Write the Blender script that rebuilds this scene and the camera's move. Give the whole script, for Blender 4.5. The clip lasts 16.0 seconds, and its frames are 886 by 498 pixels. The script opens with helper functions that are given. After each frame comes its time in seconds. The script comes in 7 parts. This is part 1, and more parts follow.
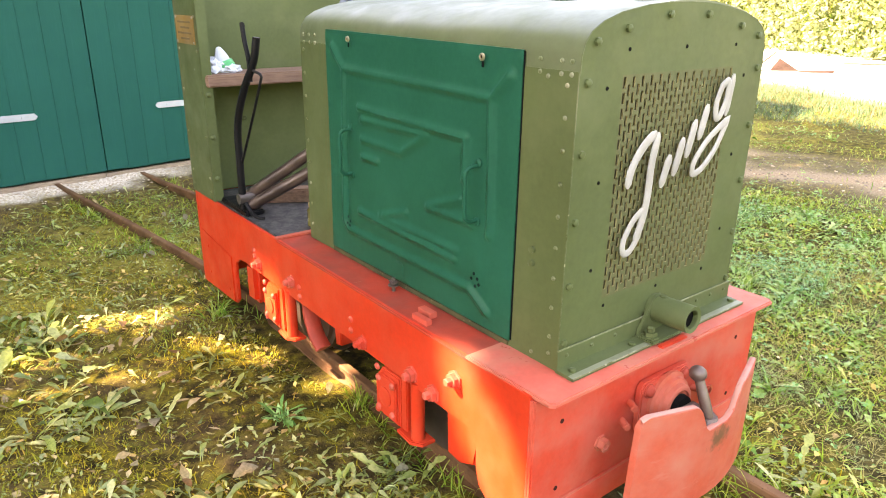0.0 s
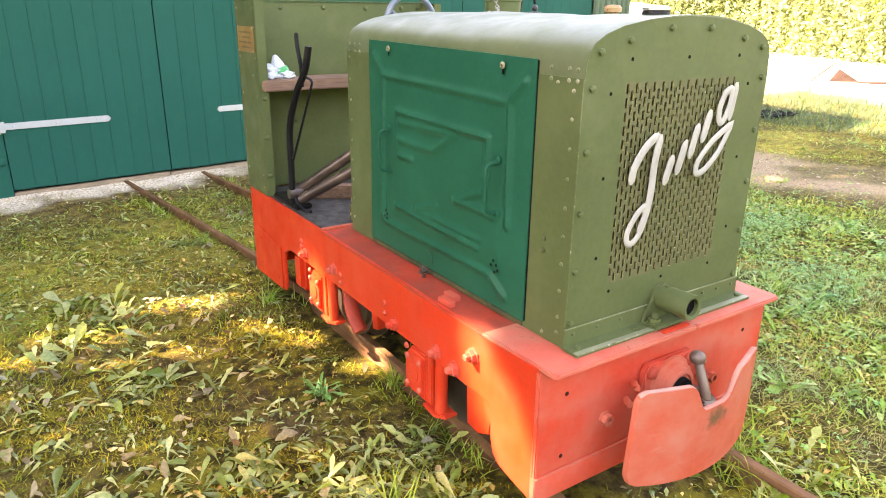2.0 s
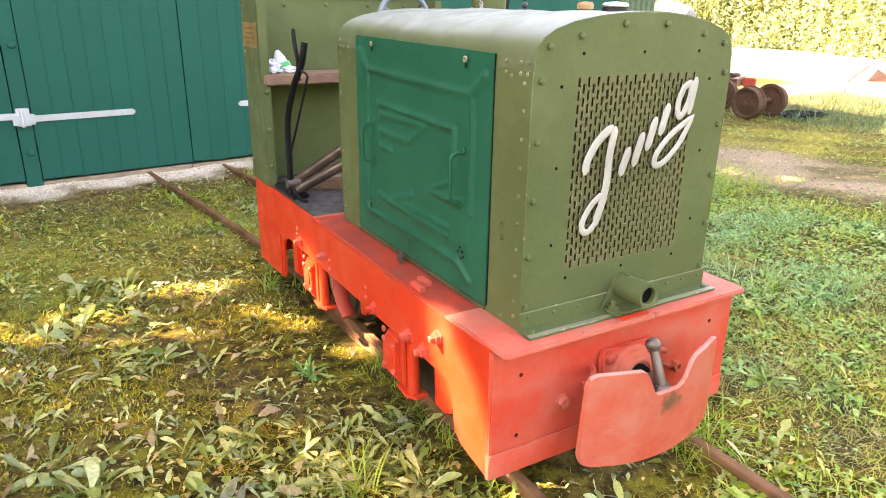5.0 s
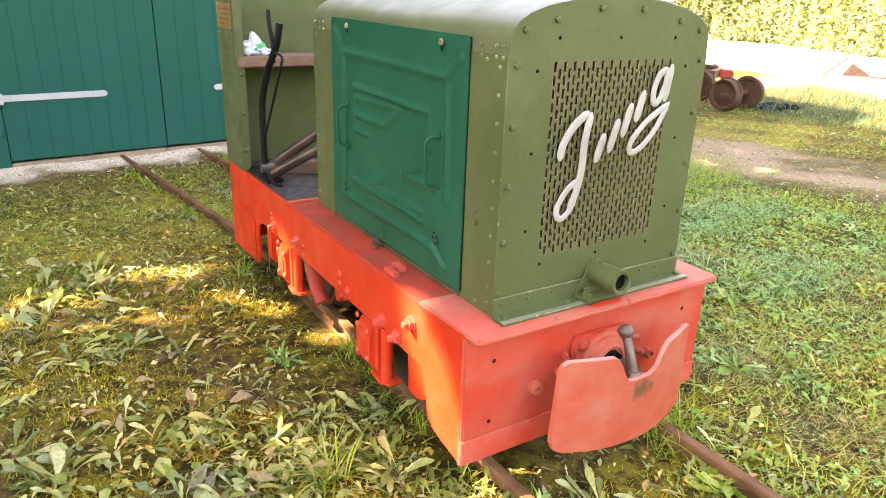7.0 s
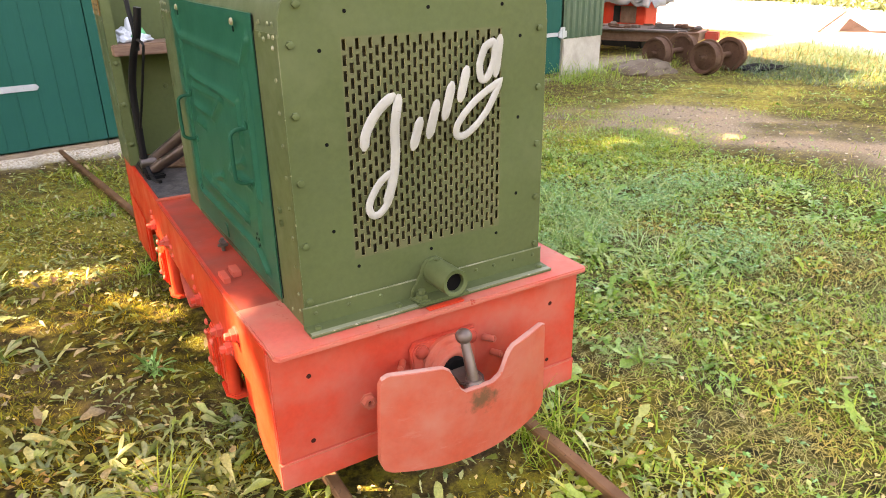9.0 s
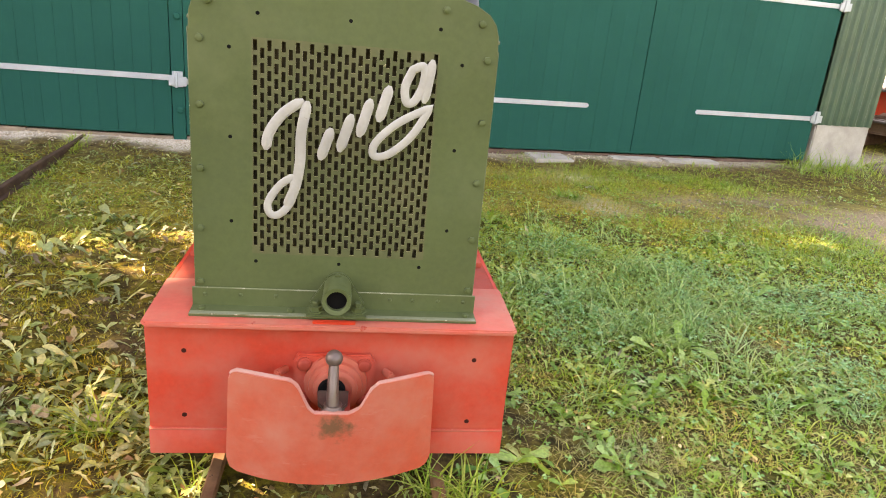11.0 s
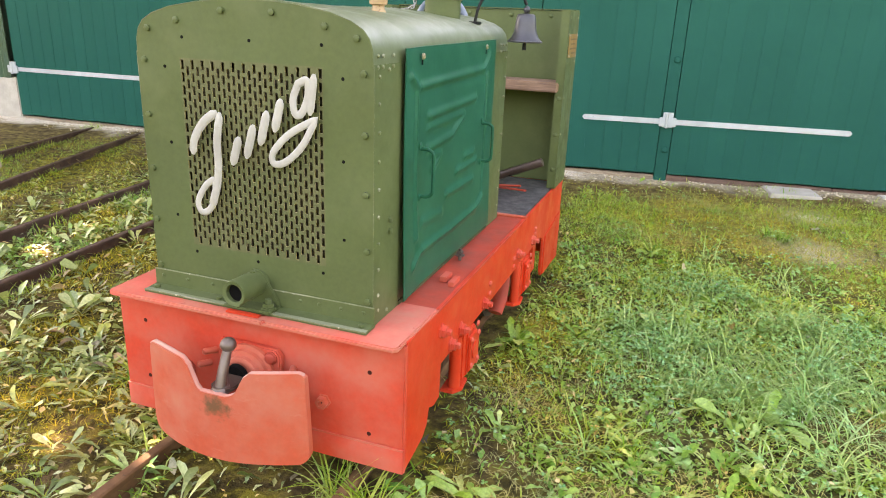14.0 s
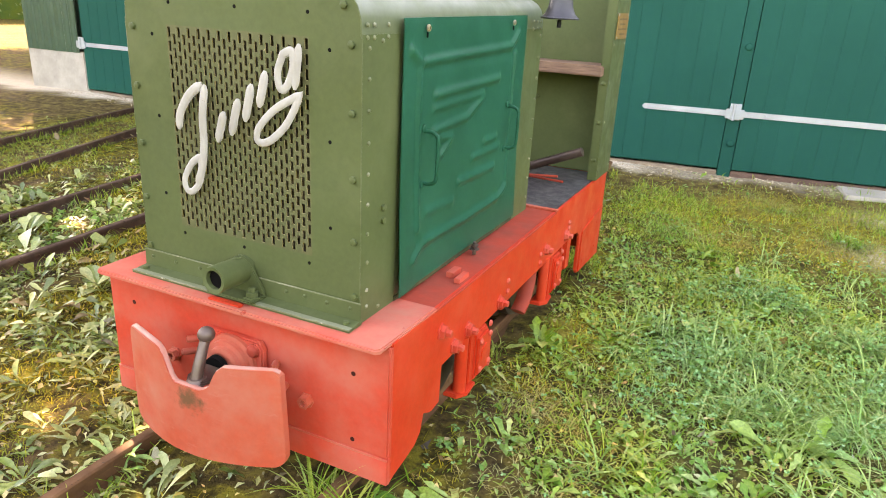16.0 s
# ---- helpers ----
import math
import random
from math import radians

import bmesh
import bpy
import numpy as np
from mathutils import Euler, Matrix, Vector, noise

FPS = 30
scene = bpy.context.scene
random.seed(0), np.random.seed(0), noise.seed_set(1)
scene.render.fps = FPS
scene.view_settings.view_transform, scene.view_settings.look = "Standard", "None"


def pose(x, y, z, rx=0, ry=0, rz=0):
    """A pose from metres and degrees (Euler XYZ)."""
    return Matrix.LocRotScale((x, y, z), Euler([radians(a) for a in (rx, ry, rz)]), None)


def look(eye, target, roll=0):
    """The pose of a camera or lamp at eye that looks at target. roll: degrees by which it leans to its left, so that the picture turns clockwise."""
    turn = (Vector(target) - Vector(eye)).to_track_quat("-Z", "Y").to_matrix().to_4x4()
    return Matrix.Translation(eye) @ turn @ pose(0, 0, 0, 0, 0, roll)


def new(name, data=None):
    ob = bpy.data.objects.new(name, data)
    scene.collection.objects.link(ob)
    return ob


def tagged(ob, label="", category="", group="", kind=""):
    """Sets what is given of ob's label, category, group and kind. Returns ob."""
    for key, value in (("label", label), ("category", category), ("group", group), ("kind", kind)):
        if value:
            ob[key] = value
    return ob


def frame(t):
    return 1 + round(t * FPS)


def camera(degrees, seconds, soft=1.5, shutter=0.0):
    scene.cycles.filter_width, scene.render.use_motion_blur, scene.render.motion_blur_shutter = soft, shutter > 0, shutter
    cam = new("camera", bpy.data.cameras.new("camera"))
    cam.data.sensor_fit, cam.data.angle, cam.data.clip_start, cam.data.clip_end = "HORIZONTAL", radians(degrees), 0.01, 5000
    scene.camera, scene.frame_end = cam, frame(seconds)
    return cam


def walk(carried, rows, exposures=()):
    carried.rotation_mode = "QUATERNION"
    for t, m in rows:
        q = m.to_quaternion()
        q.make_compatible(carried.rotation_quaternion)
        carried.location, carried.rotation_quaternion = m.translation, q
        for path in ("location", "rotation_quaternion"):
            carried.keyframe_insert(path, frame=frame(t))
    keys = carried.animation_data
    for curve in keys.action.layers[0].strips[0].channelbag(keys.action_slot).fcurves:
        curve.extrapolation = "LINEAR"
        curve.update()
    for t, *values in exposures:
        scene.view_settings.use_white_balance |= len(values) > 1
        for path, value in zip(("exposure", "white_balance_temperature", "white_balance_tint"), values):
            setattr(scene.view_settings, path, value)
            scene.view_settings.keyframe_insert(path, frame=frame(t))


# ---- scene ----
EXPO = [(0, 3.84, 10800, 28), (7, 3.76, 10900, 31), (9, 3.54, 11300, 32), (10, 3.38, 11700, 31), (12.5, 3.55, 11600, 30), (14, 3.67, 11000, 27), (16, 3.74, 11100, 27)]
cam = camera(65.9, 16.0, soft=1.0)
PATH = [
    (0, (-1.477, -0.875, 1.42), (-0.32, 0.606, 0.738), 0.7),
    (0.5, (-1.443, -0.917, 1.424), (-0.361, 0.62, 0.742), 2.7),
    (1, (-1.514, -0.962, 1.426), (-0.429, 0.57, 0.738), 1.0),
    (1.5, (-1.581, -1.02, 1.429), (-0.475, 0.505, 0.756), 1.6),
    (2, (-1.539, -1.086, 1.435), (-0.496, 0.487, 0.773), 0.7),
    (2.5, (-1.443, -1.19, 1.427), (-0.491, 0.447, 0.783), 3.2),
    (3, (-1.407, -1.257, 1.416), (-0.47, 0.366, 0.718), 1.4),
    (3.5, (-1.418, -1.266, 1.427), (-0.478, 0.358, 0.735), 0.2),
    (3.7, (-1.413, -1.27, 1.437), (-0.466, 0.358, 0.764), 0.0),
    (6, (-1.426, -1.272, 1.428), (-0.465, 0.35, 0.762), 1.2),
    (6.5, (-1.418, -1.272, 1.427), (-0.443, 0.337, 0.75), 1.4),
    (7, (-1.402, -1.27, 1.418), (-0.398, 0.313, 0.721), 1.9),
    (7.5, (-1.326, -1.28, 1.413), (-0.346, 0.307, 0.691), -0.4),
    (8, (-1.202, -1.31, 1.395), (-0.179, 0.224, 0.619), 0.1),
    (8.5, (-1.029, -1.309, 1.392), (0.006, 0.228, 0.641), -0.6),
    (9, (-0.845, -1.367, 1.412), (0.108, 0.217, 0.649), -0.9),
    (9.5, (-0.62, -1.522, 1.394), (0.24, 0.085, 0.57), 3.1),
    (10, (-0.425, -1.558, 1.391), (0.214, 0.194, 0.669), 0.3),
    (10.2, (-0.344, -1.552, 1.373), (0.224, 0.257, 0.736), 1.0),
    (12.3, (0.556, -1.708, 1.354), (0.408, 0.155, 0.642), 2.7),
    (12.5, (0.614, -1.674, 1.343), (0.413, 0.193, 0.655), 1.5),
    (13, (0.767, -1.61, 1.371), (0.422, 0.248, 0.717), 1.7),
    (13.5, (0.943, -1.553, 1.363), (0.509, 0.293, 0.728), 2.8),
    (14, (1.112, -1.469, 1.398), (0.484, 0.319, 0.761), 2.3),
    (14.5, (1.167, -1.436, 1.411), (0.439, 0.332, 0.824), 1.7),
    (15, (1.199, -1.403, 1.377), (0.462, 0.34, 0.732), 2.7),
    (15.5, (1.213, -1.364, 1.368), (0.458, 0.363, 0.699), 1.2),
    (16, (1.206, -1.235, 1.363), (0.414, 0.47, 0.682), 3.1),
]
walk(cam, [(t, look(e, g, r)) for t, e, g, r in PATH], exposures=EXPO)

# ---- world, sun ----
SUN_DIR = Vector((-0.61, 0.43, 0.68)).normalized()
world = bpy.data.worlds.new("sky")
scene.world = world
world.use_nodes = True
wn = world.node_tree.nodes
sky = wn.new("ShaderNodeTexSky")
sky.sky_type = "NISHITA"
sky.sun_disc = False
sky.sun_elevation = math.asin(SUN_DIR.z)
sky.sun_rotation = math.atan2(SUN_DIR.x, SUN_DIR.y)
wn["Background"].inputs["Strength"].default_value = 0.15
world.node_tree.links.new(sky.outputs[0], wn["Background"].inputs["Color"])
sun_data = bpy.data.lights.new("sun", "SUN")
sun_data.energy = 3.7
sun_data.angle = radians(0.5)
sun_data.color = (1.0, 0.985, 0.96)
sun = new("sun", sun_data)
sun.matrix_world = look(SUN_DIR * 60, (0, 0, 0))

# ---- materials ----


def nodes_of(name, rough=0.5, metal=0.0):
    m = bpy.data.materials.new(name)
    m.use_nodes = True
    nt = m.node_tree
    b = nt.nodes["Principled BSDF"]
    b.inputs["Roughness"].default_value = rough
    b.inputs["Metallic"].default_value = metal
    return m, nt, b


def tex_noise(nt, coord, scale, detail=4.0, rough=0.55):
    n = nt.nodes.new("ShaderNodeTexNoise")
    n.inputs["Scale"].default_value = scale
    n.inputs["Detail"].default_value = detail
    n.inputs["Roughness"].default_value = rough
    if coord is not None:
        nt.links.new(coord, n.inputs["Vector"])
    return n.outputs["Fac"]


def ramp(nt, fac, stops):
    r = nt.nodes.new("ShaderNodeValToRGB")
    el = r.color_ramp.elements
    while len(el) < len(stops):
        el.new(0.5)
    for e, (p, c) in zip(el, stops):
        e.position = p
        e.color = (*c, 1) if len(c) == 3 else c
    nt.links.new(fac, r.inputs["Fac"])
    return r.outputs["Color"]


def mixc(nt, fac, a, b, kind="MIX"):
    n = nt.nodes.new("ShaderNodeMix")
    n.data_type = "RGBA"
    n.blend_type = kind
    for sock, v in ((n.inputs["Factor"], fac), (n.inputs["A"], a), (n.inputs["B"], b)):
        if isinstance(v, bpy.types.NodeSocket):
            nt.links.new(v, sock)
        elif isinstance(v, (int, float)):
            sock.default_value = v
        else:
            sock.default_value = (*v, 1)
    return n.outputs["Result"]


def bump(nt, b, height, strength=0.2, dist=0.002):
    n = nt.nodes.new("ShaderNodeBump")
    n.inputs["Strength"].default_value = strength
    n.inputs["Distance"].default_value = dist
    nt.links.new(height, n.inputs["Height"])
    nt.links.new(n.outputs["Normal"], b.inputs["Normal"])


def grey(v):
    return (v, v, v)


def scaled(c, k):
    return tuple(min(1, x * k) for x in c)


def place(nt, what="Object"):
    return nt.nodes.new("ShaderNodeTexCoord").outputs[what]


def position(nt):
    return nt.nodes.new("ShaderNodeNewGeometry").outputs["Position"]


def paint(name, base, rough, fade=None, gloss=0.5, fade_at=(0.5, 0.75), chip=None, chip_at=0.72, relief=0.15, chip_scale=45, var=0.14, metal=0.0, patchy=0.12):
    """Old paint: slow tone drift, fine mottling, faded areas and small chips."""
    m, nt, b = nodes_of(name, rough, metal)
    b.inputs["Specular IOR Level"].default_value = gloss
    p = position(nt)
    slow = tex_noise(nt, p, 2.6, 3)
    fine = tex_noise(nt, p, 60, 4, 0.65)
    col = ramp(nt, slow, [(0.3, scaled(base, 1 - var)), (0.7, scaled(base, 1 + var))])
    col = mixc(nt, 0.35, col, ramp(nt, fine, [(0.3, scaled(base, 0.82)), (0.7, scaled(base, 1.18))]))
    if fade:
        f = tex_noise(nt, p, 5.5, 6, 0.6)
        col = mixc(nt, ramp(nt, f, [(fade_at[0], grey(0)), (fade_at[1], grey(1))]), col, fade)
    if chip:
        c = tex_noise(nt, p, chip_scale, 5, 0.7)
        col = mixc(nt, ramp(nt, c, [(chip_at, grey(0)), (chip_at + 0.03, grey(1))]), col, chip)
    nt.links.new(col, b.inputs["Base Color"])
    r = tex_noise(nt, p, 9, 5, 0.6)
    nt.links.new(ramp(nt, r, [(0.3, grey(max(0.05, rough - patchy))), (0.7, grey(min(1, rough + patchy)))]), b.inputs["Roughness"])
    bump(nt, b, fine, relief, 0.0015)
    return m


OLIVE = paint("olive_paint", (0.076, 0.098, 0.038), 0.42, gloss=0.17, fade=(0.102, 0.121, 0.053), fade_at=(0.5, 0.8), chip=(0.34, 0.33, 0.24), chip_at=0.755, relief=0.10)
OLIVE_ROOF = paint("olive_roof_paint", (0.078, 0.100, 0.042), 0.44, gloss=0.6, fade=(0.11, 0.130, 0.068), fade_at=(0.5, 0.8), chip=(0.45, 0.43, 0.36), chip_at=0.765, relief=0.14)
GREEN = paint("bottle_green_paint", (0.0012, 0.080, 0.044), 0.36, patchy=0.03, gloss=0.10, fade=(0.003, 0.100, 0.058), fade_at=(0.5, 0.85), chip=(0.16, 0.24, 0.16), chip_at=0.80, relief=0.10, chip_scale=70)
RED = paint("signal_red_paint", (0.60, 0.038, 0.014), 0.42, gloss=0.22, fade=(0.60, 0.064, 0.030), fade_at=(0.42, 0.75), chip=(0.62, 0.22, 0.14), chip_at=0.76, relief=0.14)
RED_DUSTY = paint("dusty_red_paint", (0.58, 0.105, 0.070), 0.6, gloss=0.22, fade=(0.46, 0.165, 0.110), fade_at=(0.38, 0.68), chip=(0.42, 0.05, 0.03), chip_at=0.66, relief=0.18, chip_scale=22)
RED_GRIMY = paint("grimy_red_paint", (0.46, 0.050, 0.026), 0.6, gloss=0.2, fade=(0.25, 0.052, 0.034), fade_at=(0.36, 0.70), chip=(0.44, 0.14, 0.09), chip_at=0.70, relief=0.25, chip_scale=22)
RED_BEAM = paint("weathered_red_paint", (0.57, 0.052, 0.026), 0.55, gloss=0.22, fade=(0.52, 0.115, 0.075), fade_at=(0.36, 0.68), chip=(0.56, 0.24, 0.17), chip_at=0.71, relief=0.16, chip_scale=30)
BEAM_HOLE = paint("dark_red_hole", (0.05, 0.012, 0.008), 0.9, gloss=0.1, relief=0.1)
RIM = paint("rubbed_pale_red", (0.46, 0.16, 0.115), 0.6, gloss=0.2, fade=(0.46, 0.24, 0.19), fade_at=(0.4, 0.62), chip=(0.30, 0.13, 0.09), chip_at=0.62, relief=0.3, chip_scale=30)
LINK = paint("dull_chain_steel", (0.36, 0.35, 0.33), 0.5, fade=(0.20, 0.18, 0.16), fade_at=(0.4, 0.62), relief=0.2)
RED_PLATE = paint("faded_red_paint", (0.50, 0.076, 0.038), 0.5, gloss=0.2, fade=(0.47, 0.140, 0.092), fade_at=(0.36, 0.68), chip=(0.44, 0.21, 0.15), chip_at=0.74, relief=0.15, chip_scale=25)
RUST = paint("rusty_steel", (0.14, 0.065, 0.036), 0.8, fade=(0.21, 0.12, 0.075), fade_at=(0.4, 0.7), chip=(0.05, 0.03, 0.02), chip_at=0.62, relief=0.5, var=0.3)
RUST_RAIL = paint("rail_rust", (0.120, 0.056, 0.026), 0.75, gloss=0.16, fade=(0.25, 0.125, 0.060), fade_at=(0.45, 0.75), chip=(0.05, 0.03, 0.02), chip_at=0.64, relief=0.4, var=0.3)
OLD_RAIL = paint("dark_rail_rust", (0.070, 0.038, 0.025), 0.8, gloss=0.2, fade=(0.145, 0.082, 0.050), fade_at=(0.45, 0.75), chip=(0.02, 0.012, 0.01), chip_at=0.62, relief=0.4)
OLD_RUST = paint("dark_scaly_rust", (0.085, 0.042, 0.026), 0.85, gloss=0.15, fade=(0.12, 0.066, 0.042), fade_at=(0.4, 0.7), chip=(0.03, 0.018, 0.012), chip_at=0.6, relief=0.4)
BARE_STEEL = paint("worn_steel", (0.13, 0.105, 0.09), 0.38, fade=(0.085, 0.055, 0.042), fade_at=(0.5, 0.7), relief=0.2, metal=0.6)
DARK_METAL = paint("black_iron", (0.006, 0.006, 0.0065), 0.45, gloss=0.2, fade=(0.014, 0.013, 0.012), relief=0.2)
EDGE_OLIVE = paint("rubbed_olive_edge", (0.088, 0.108, 0.046), 0.38, gloss=0.25, fade=(0.16, 0.165, 0.09), fade_at=(0.50, 0.66), chip=(0.40, 0.37, 0.25), chip_at=0.64, relief=0.2, chip_scale=60)
GALV = paint("galvanised_steel", (0.44, 0.47, 0.48), 0.45, fade=(0.34, 0.37, 0.38), fade_at=(0.4, 0.7), relief=0.08, metal=0.25)
CREAM = paint("cream_paint", (0.37, 0.35, 0.305), 0.55, gloss=0.3, fade=(0.28, 0.262, 0.222), fade_at=(0.42, 0.7), chip=(0.26, 0.24, 0.19), chip_at=0.70, chip_scale=30, relief=0.25)
WORN_OLIVE = paint("worn_olive_edges", (0.12, 0.135, 0.062), 0.35, gloss=0.4, fade=(0.27, 0.26, 0.17), fade_at=(0.47, 0.6), chip=(0.42, 0.39, 0.28), chip_at=0.62, relief=0.2, chip_scale=55)
LEDGE = paint("rubbed_grey_olive", (0.19, 0.205, 0.125), 0.4, gloss=0.35, fade=(0.115, 0.13, 0.065), fade_at=(0.45, 0.7), chip=(0.36, 0.34, 0.27), chip_at=0.68, relief=0.2, chip_scale=40)
DIRT = paint("brown_foot_dirt", (0.055, 0.050, 0.026), 0.9, gloss=0.1, fade=(0.095, 0.075, 0.035), fade_at=(0.45, 0.6), chip=(0.16, 0.14, 0.07), chip_at=0.62, relief=0.5)
PIN_STEEL = paint("brown_polished_iron", (0.15, 0.105, 0.085), 0.36, fade=(0.08, 0.05, 0.038), fade_at=(0.4, 0.62), relief=0.25, metal=0.4)
FASTENER = paint("worn_pale_fastener", (0.24, 0.205, 0.115), 0.5, fade=(0.14, 0.14, 0.09), fade_at=(0.5, 0.66), relief=0.2)
BRASS = paint("old_brass", (0.34, 0.185, 0.055), 0.45, fade=(0.24, 0.13, 0.045), fade_at=(0.4, 0.7), relief=0.2, metal=0.3)
BRONZE = paint("dark_bronze", (0.055, 0.054, 0.058), 0.42, fade=(0.10, 0.095, 0.09), relief=0.15, metal=0.5)
CAP_RUST = paint("ochre_rusty_cap", (0.33, 0.19, 0.085), 0.65, fade=(0.42, 0.30, 0.17), chip=(0.16, 0.07, 0.035), chip_at=0.58, relief=0.4)
CHROME = paint("pale_cap_metal", (0.60, 0.58, 0.57), 0.3, fade=(0.44, 0.42, 0.40), relief=0.1, metal=0.7)
# near-black; in holes and gaps it stands in for their shade
HOLE = paint("dark_hole", (0.006, 0.0055, 0.005), 0.95, gloss=0.05, relief=0.1)
GRAVEL = paint("brown_gravel", (0.27, 0.22, 0.17), 0.95, gloss=0.1, fade=(0.17, 0.135, 0.105), fade_at=(0.4, 0.6), relief=0.3)
HEAP = paint("grey_brown_soil", (0.13, 0.095, 0.065), 0.95, gloss=0.1, fade=(0.18, 0.14, 0.10), fade_at=(0.4, 0.65), chip=(0.07, 0.05, 0.035), chip_at=0.6, relief=0.8, chip_scale=20)
CORE = paint("radiator_core", (0.040, 0.032, 0.018), 0.8, gloss=0.1, fade=(0.075, 0.055, 0.026), chip=(0.20, 0.14, 0.06), chip_at=0.68, chip_scale=18, relief=0.3)
GRILLE = paint("dusty_grille_olive", (0.088, 0.098, 0.042), 0.55, gloss=0.15, fade=(0.125, 0.115, 0.056), fade_at=(0.42, 0.72), chip=(0.34, 0.29, 0.15), chip_at=0.72, relief=0.12)
# pale yellow puts the light on the slots' inner edges into the colour
LIT_EDGE = paint("lit_slot_edges", (0.30, 0.255, 0.12), 0.6, gloss=0.2, fade=(0.20, 0.17, 0.075), fade_at=(0.4, 0.7), relief=0.2)
TYRE_STEEL = paint("wheel_steel", (0.055, 0.038, 0.028), 0.6, gloss=0.25, fade=(0.035, 0.022, 0.016), fade_at=(0.4, 0.65), relief=0.25, metal=0.1)
CONCRETE = paint("concrete", (0.43, 0.385, 0.32), 0.85, fade=(0.33, 0.29, 0.235), fade_at=(0.4, 0.7), chip=(0.24, 0.23, 0.21), chip_at=0.66, relief=0.5, chip_scale=30)
TARP = paint("grey_tarpaulin", (0.17, 0.168, 0.16), 0.5, fade=(0.11, 0.108, 0.105), fade_at=(0.4, 0.7), relief=0.15)
BAG_WHITE = paint("white_plastic", (0.46, 0.50, 0.53), 0.3, fade=(0.38, 0.42, 0.46), relief=0.1)
BAG_GREEN = paint("green_plastic", (0.03, 0.36, 0.15), 0.3, relief=0.1)
BLUE_RING = paint("blue_grey_paint", (0.12, 0.15, 0.19), 0.35, fade=(0.22, 0.24, 0.27), relief=0.12)
JAR = paint("yellowed_jar", (0.16, 0.14, 0.05), 0.2, relief=0.05)
RUBBLE = paint("pale_stone", (0.62, 0.50, 0.36), 0.9, gloss=0.2, fade=(0.38, 0.28, 0.18), fade_at=(0.4, 0.6), relief=0.3)


def wood(name, base, dark, along="X", scale=6.0, rough=0.7):
    m, nt, b = nodes_of(name, rough)
    p = position(nt)
    mp = nt.nodes.new("ShaderNodeMapping")
    mp.inputs["Scale"].default_value = {"X": (1.5, 18, 18), "Y": (18, 1.5, 18), "Z": (18, 18, 1.5)}[along]
    nt.links.new(p, mp.inputs["Vector"])
    g = tex_noise(nt, mp.outputs[0], scale, 6, 0.65)
    s = tex_noise(nt, p, 4, 4)
    col = ramp(nt, g, [(0.3, dark), (0.65, base)])
    col = mixc(nt, ramp(nt, s, [(0.4, grey(0)), (0.75, grey(0.6))]), col, scaled(dark, 0.7))
    nt.links.new(col, b.inputs["Base Color"])
    bump(nt, b, g, 0.4, 0.002)
    return m


SHELF_WOOD = wood("worn_shelf_wood", (0.29, 0.165, 0.105), (0.13, 0.064, 0.042))
SILL_WOOD = wood("weathered_sill_wood", (0.34, 0.26, 0.18), (0.17, 0.115, 0.075))
ROD_BROWN = paint("brown_oily_rod", (0.045, 0.027, 0.021), 0.36, fade=(0.13, 0.085, 0.065), fade_at=(0.45, 0.7), relief=0.25, metal=0.2)
ENGRAVED = paint("dark_engraved_brass", (0.15, 0.085, 0.035), 0.5, relief=0.1)
SLEEPER_WOOD = wood("old_sleeper_wood", (0.10, 0.075, 0.055), (0.05, 0.036, 0.027))


def board_paint():
    """Green paint on boards: each board a little different, streaks down the board, worn spots."""
    m, nt, b = nodes_of("green_board_paint", 0.48)
    b.inputs["Specular IOR Level"].default_value = 0.05
    p = position(nt)
    info = nt.nodes.new("ShaderNodeObjectInfo")
    mp = nt.nodes.new("ShaderNodeMapping")
    mp.inputs["Scale"].default_value = (14, 14, 0.9)
    nt.links.new(p, mp.inputs["Vector"])
    grain = tex_noise(nt, mp.outputs[0], 5, 6, 0.65)
    slow = tex_noise(nt, p, 1.3, 4)
    base = (0.001, 0.077, 0.057)
    col = ramp(nt, slow, [(0.3, scaled(base, 0.88)), (0.7, scaled(base, 1.14))])
    col = mixc(nt, 0.5, col, ramp(nt, info.outputs["Random"], [(0.0, scaled(base, 0.95)), (1.0, scaled(base, 1.06))]))
    col = mixc(nt, ramp(nt, grain, [(0.56, grey(0)), (0.8, grey(0.4))]), col, (0.008, 0.100, 0.080))
    spot = tex_noise(nt, p, 26, 4, 0.7)
    col = mixc(nt, ramp(nt, spot, [(0.75, grey(0)), (0.79, grey(0.8))]), col, (0.16, 0.24, 0.22))
    nt.links.new(col, b.inputs["Base Color"])
    bump(nt, b, grain, 0.35, 0.002)
    return m


BOARD = board_paint()
CORRUGATED = paint("green_sheet_metal", (0.030, 0.076, 0.042), 0.4, fade=(0.050, 0.10, 0.055), relief=0.08)


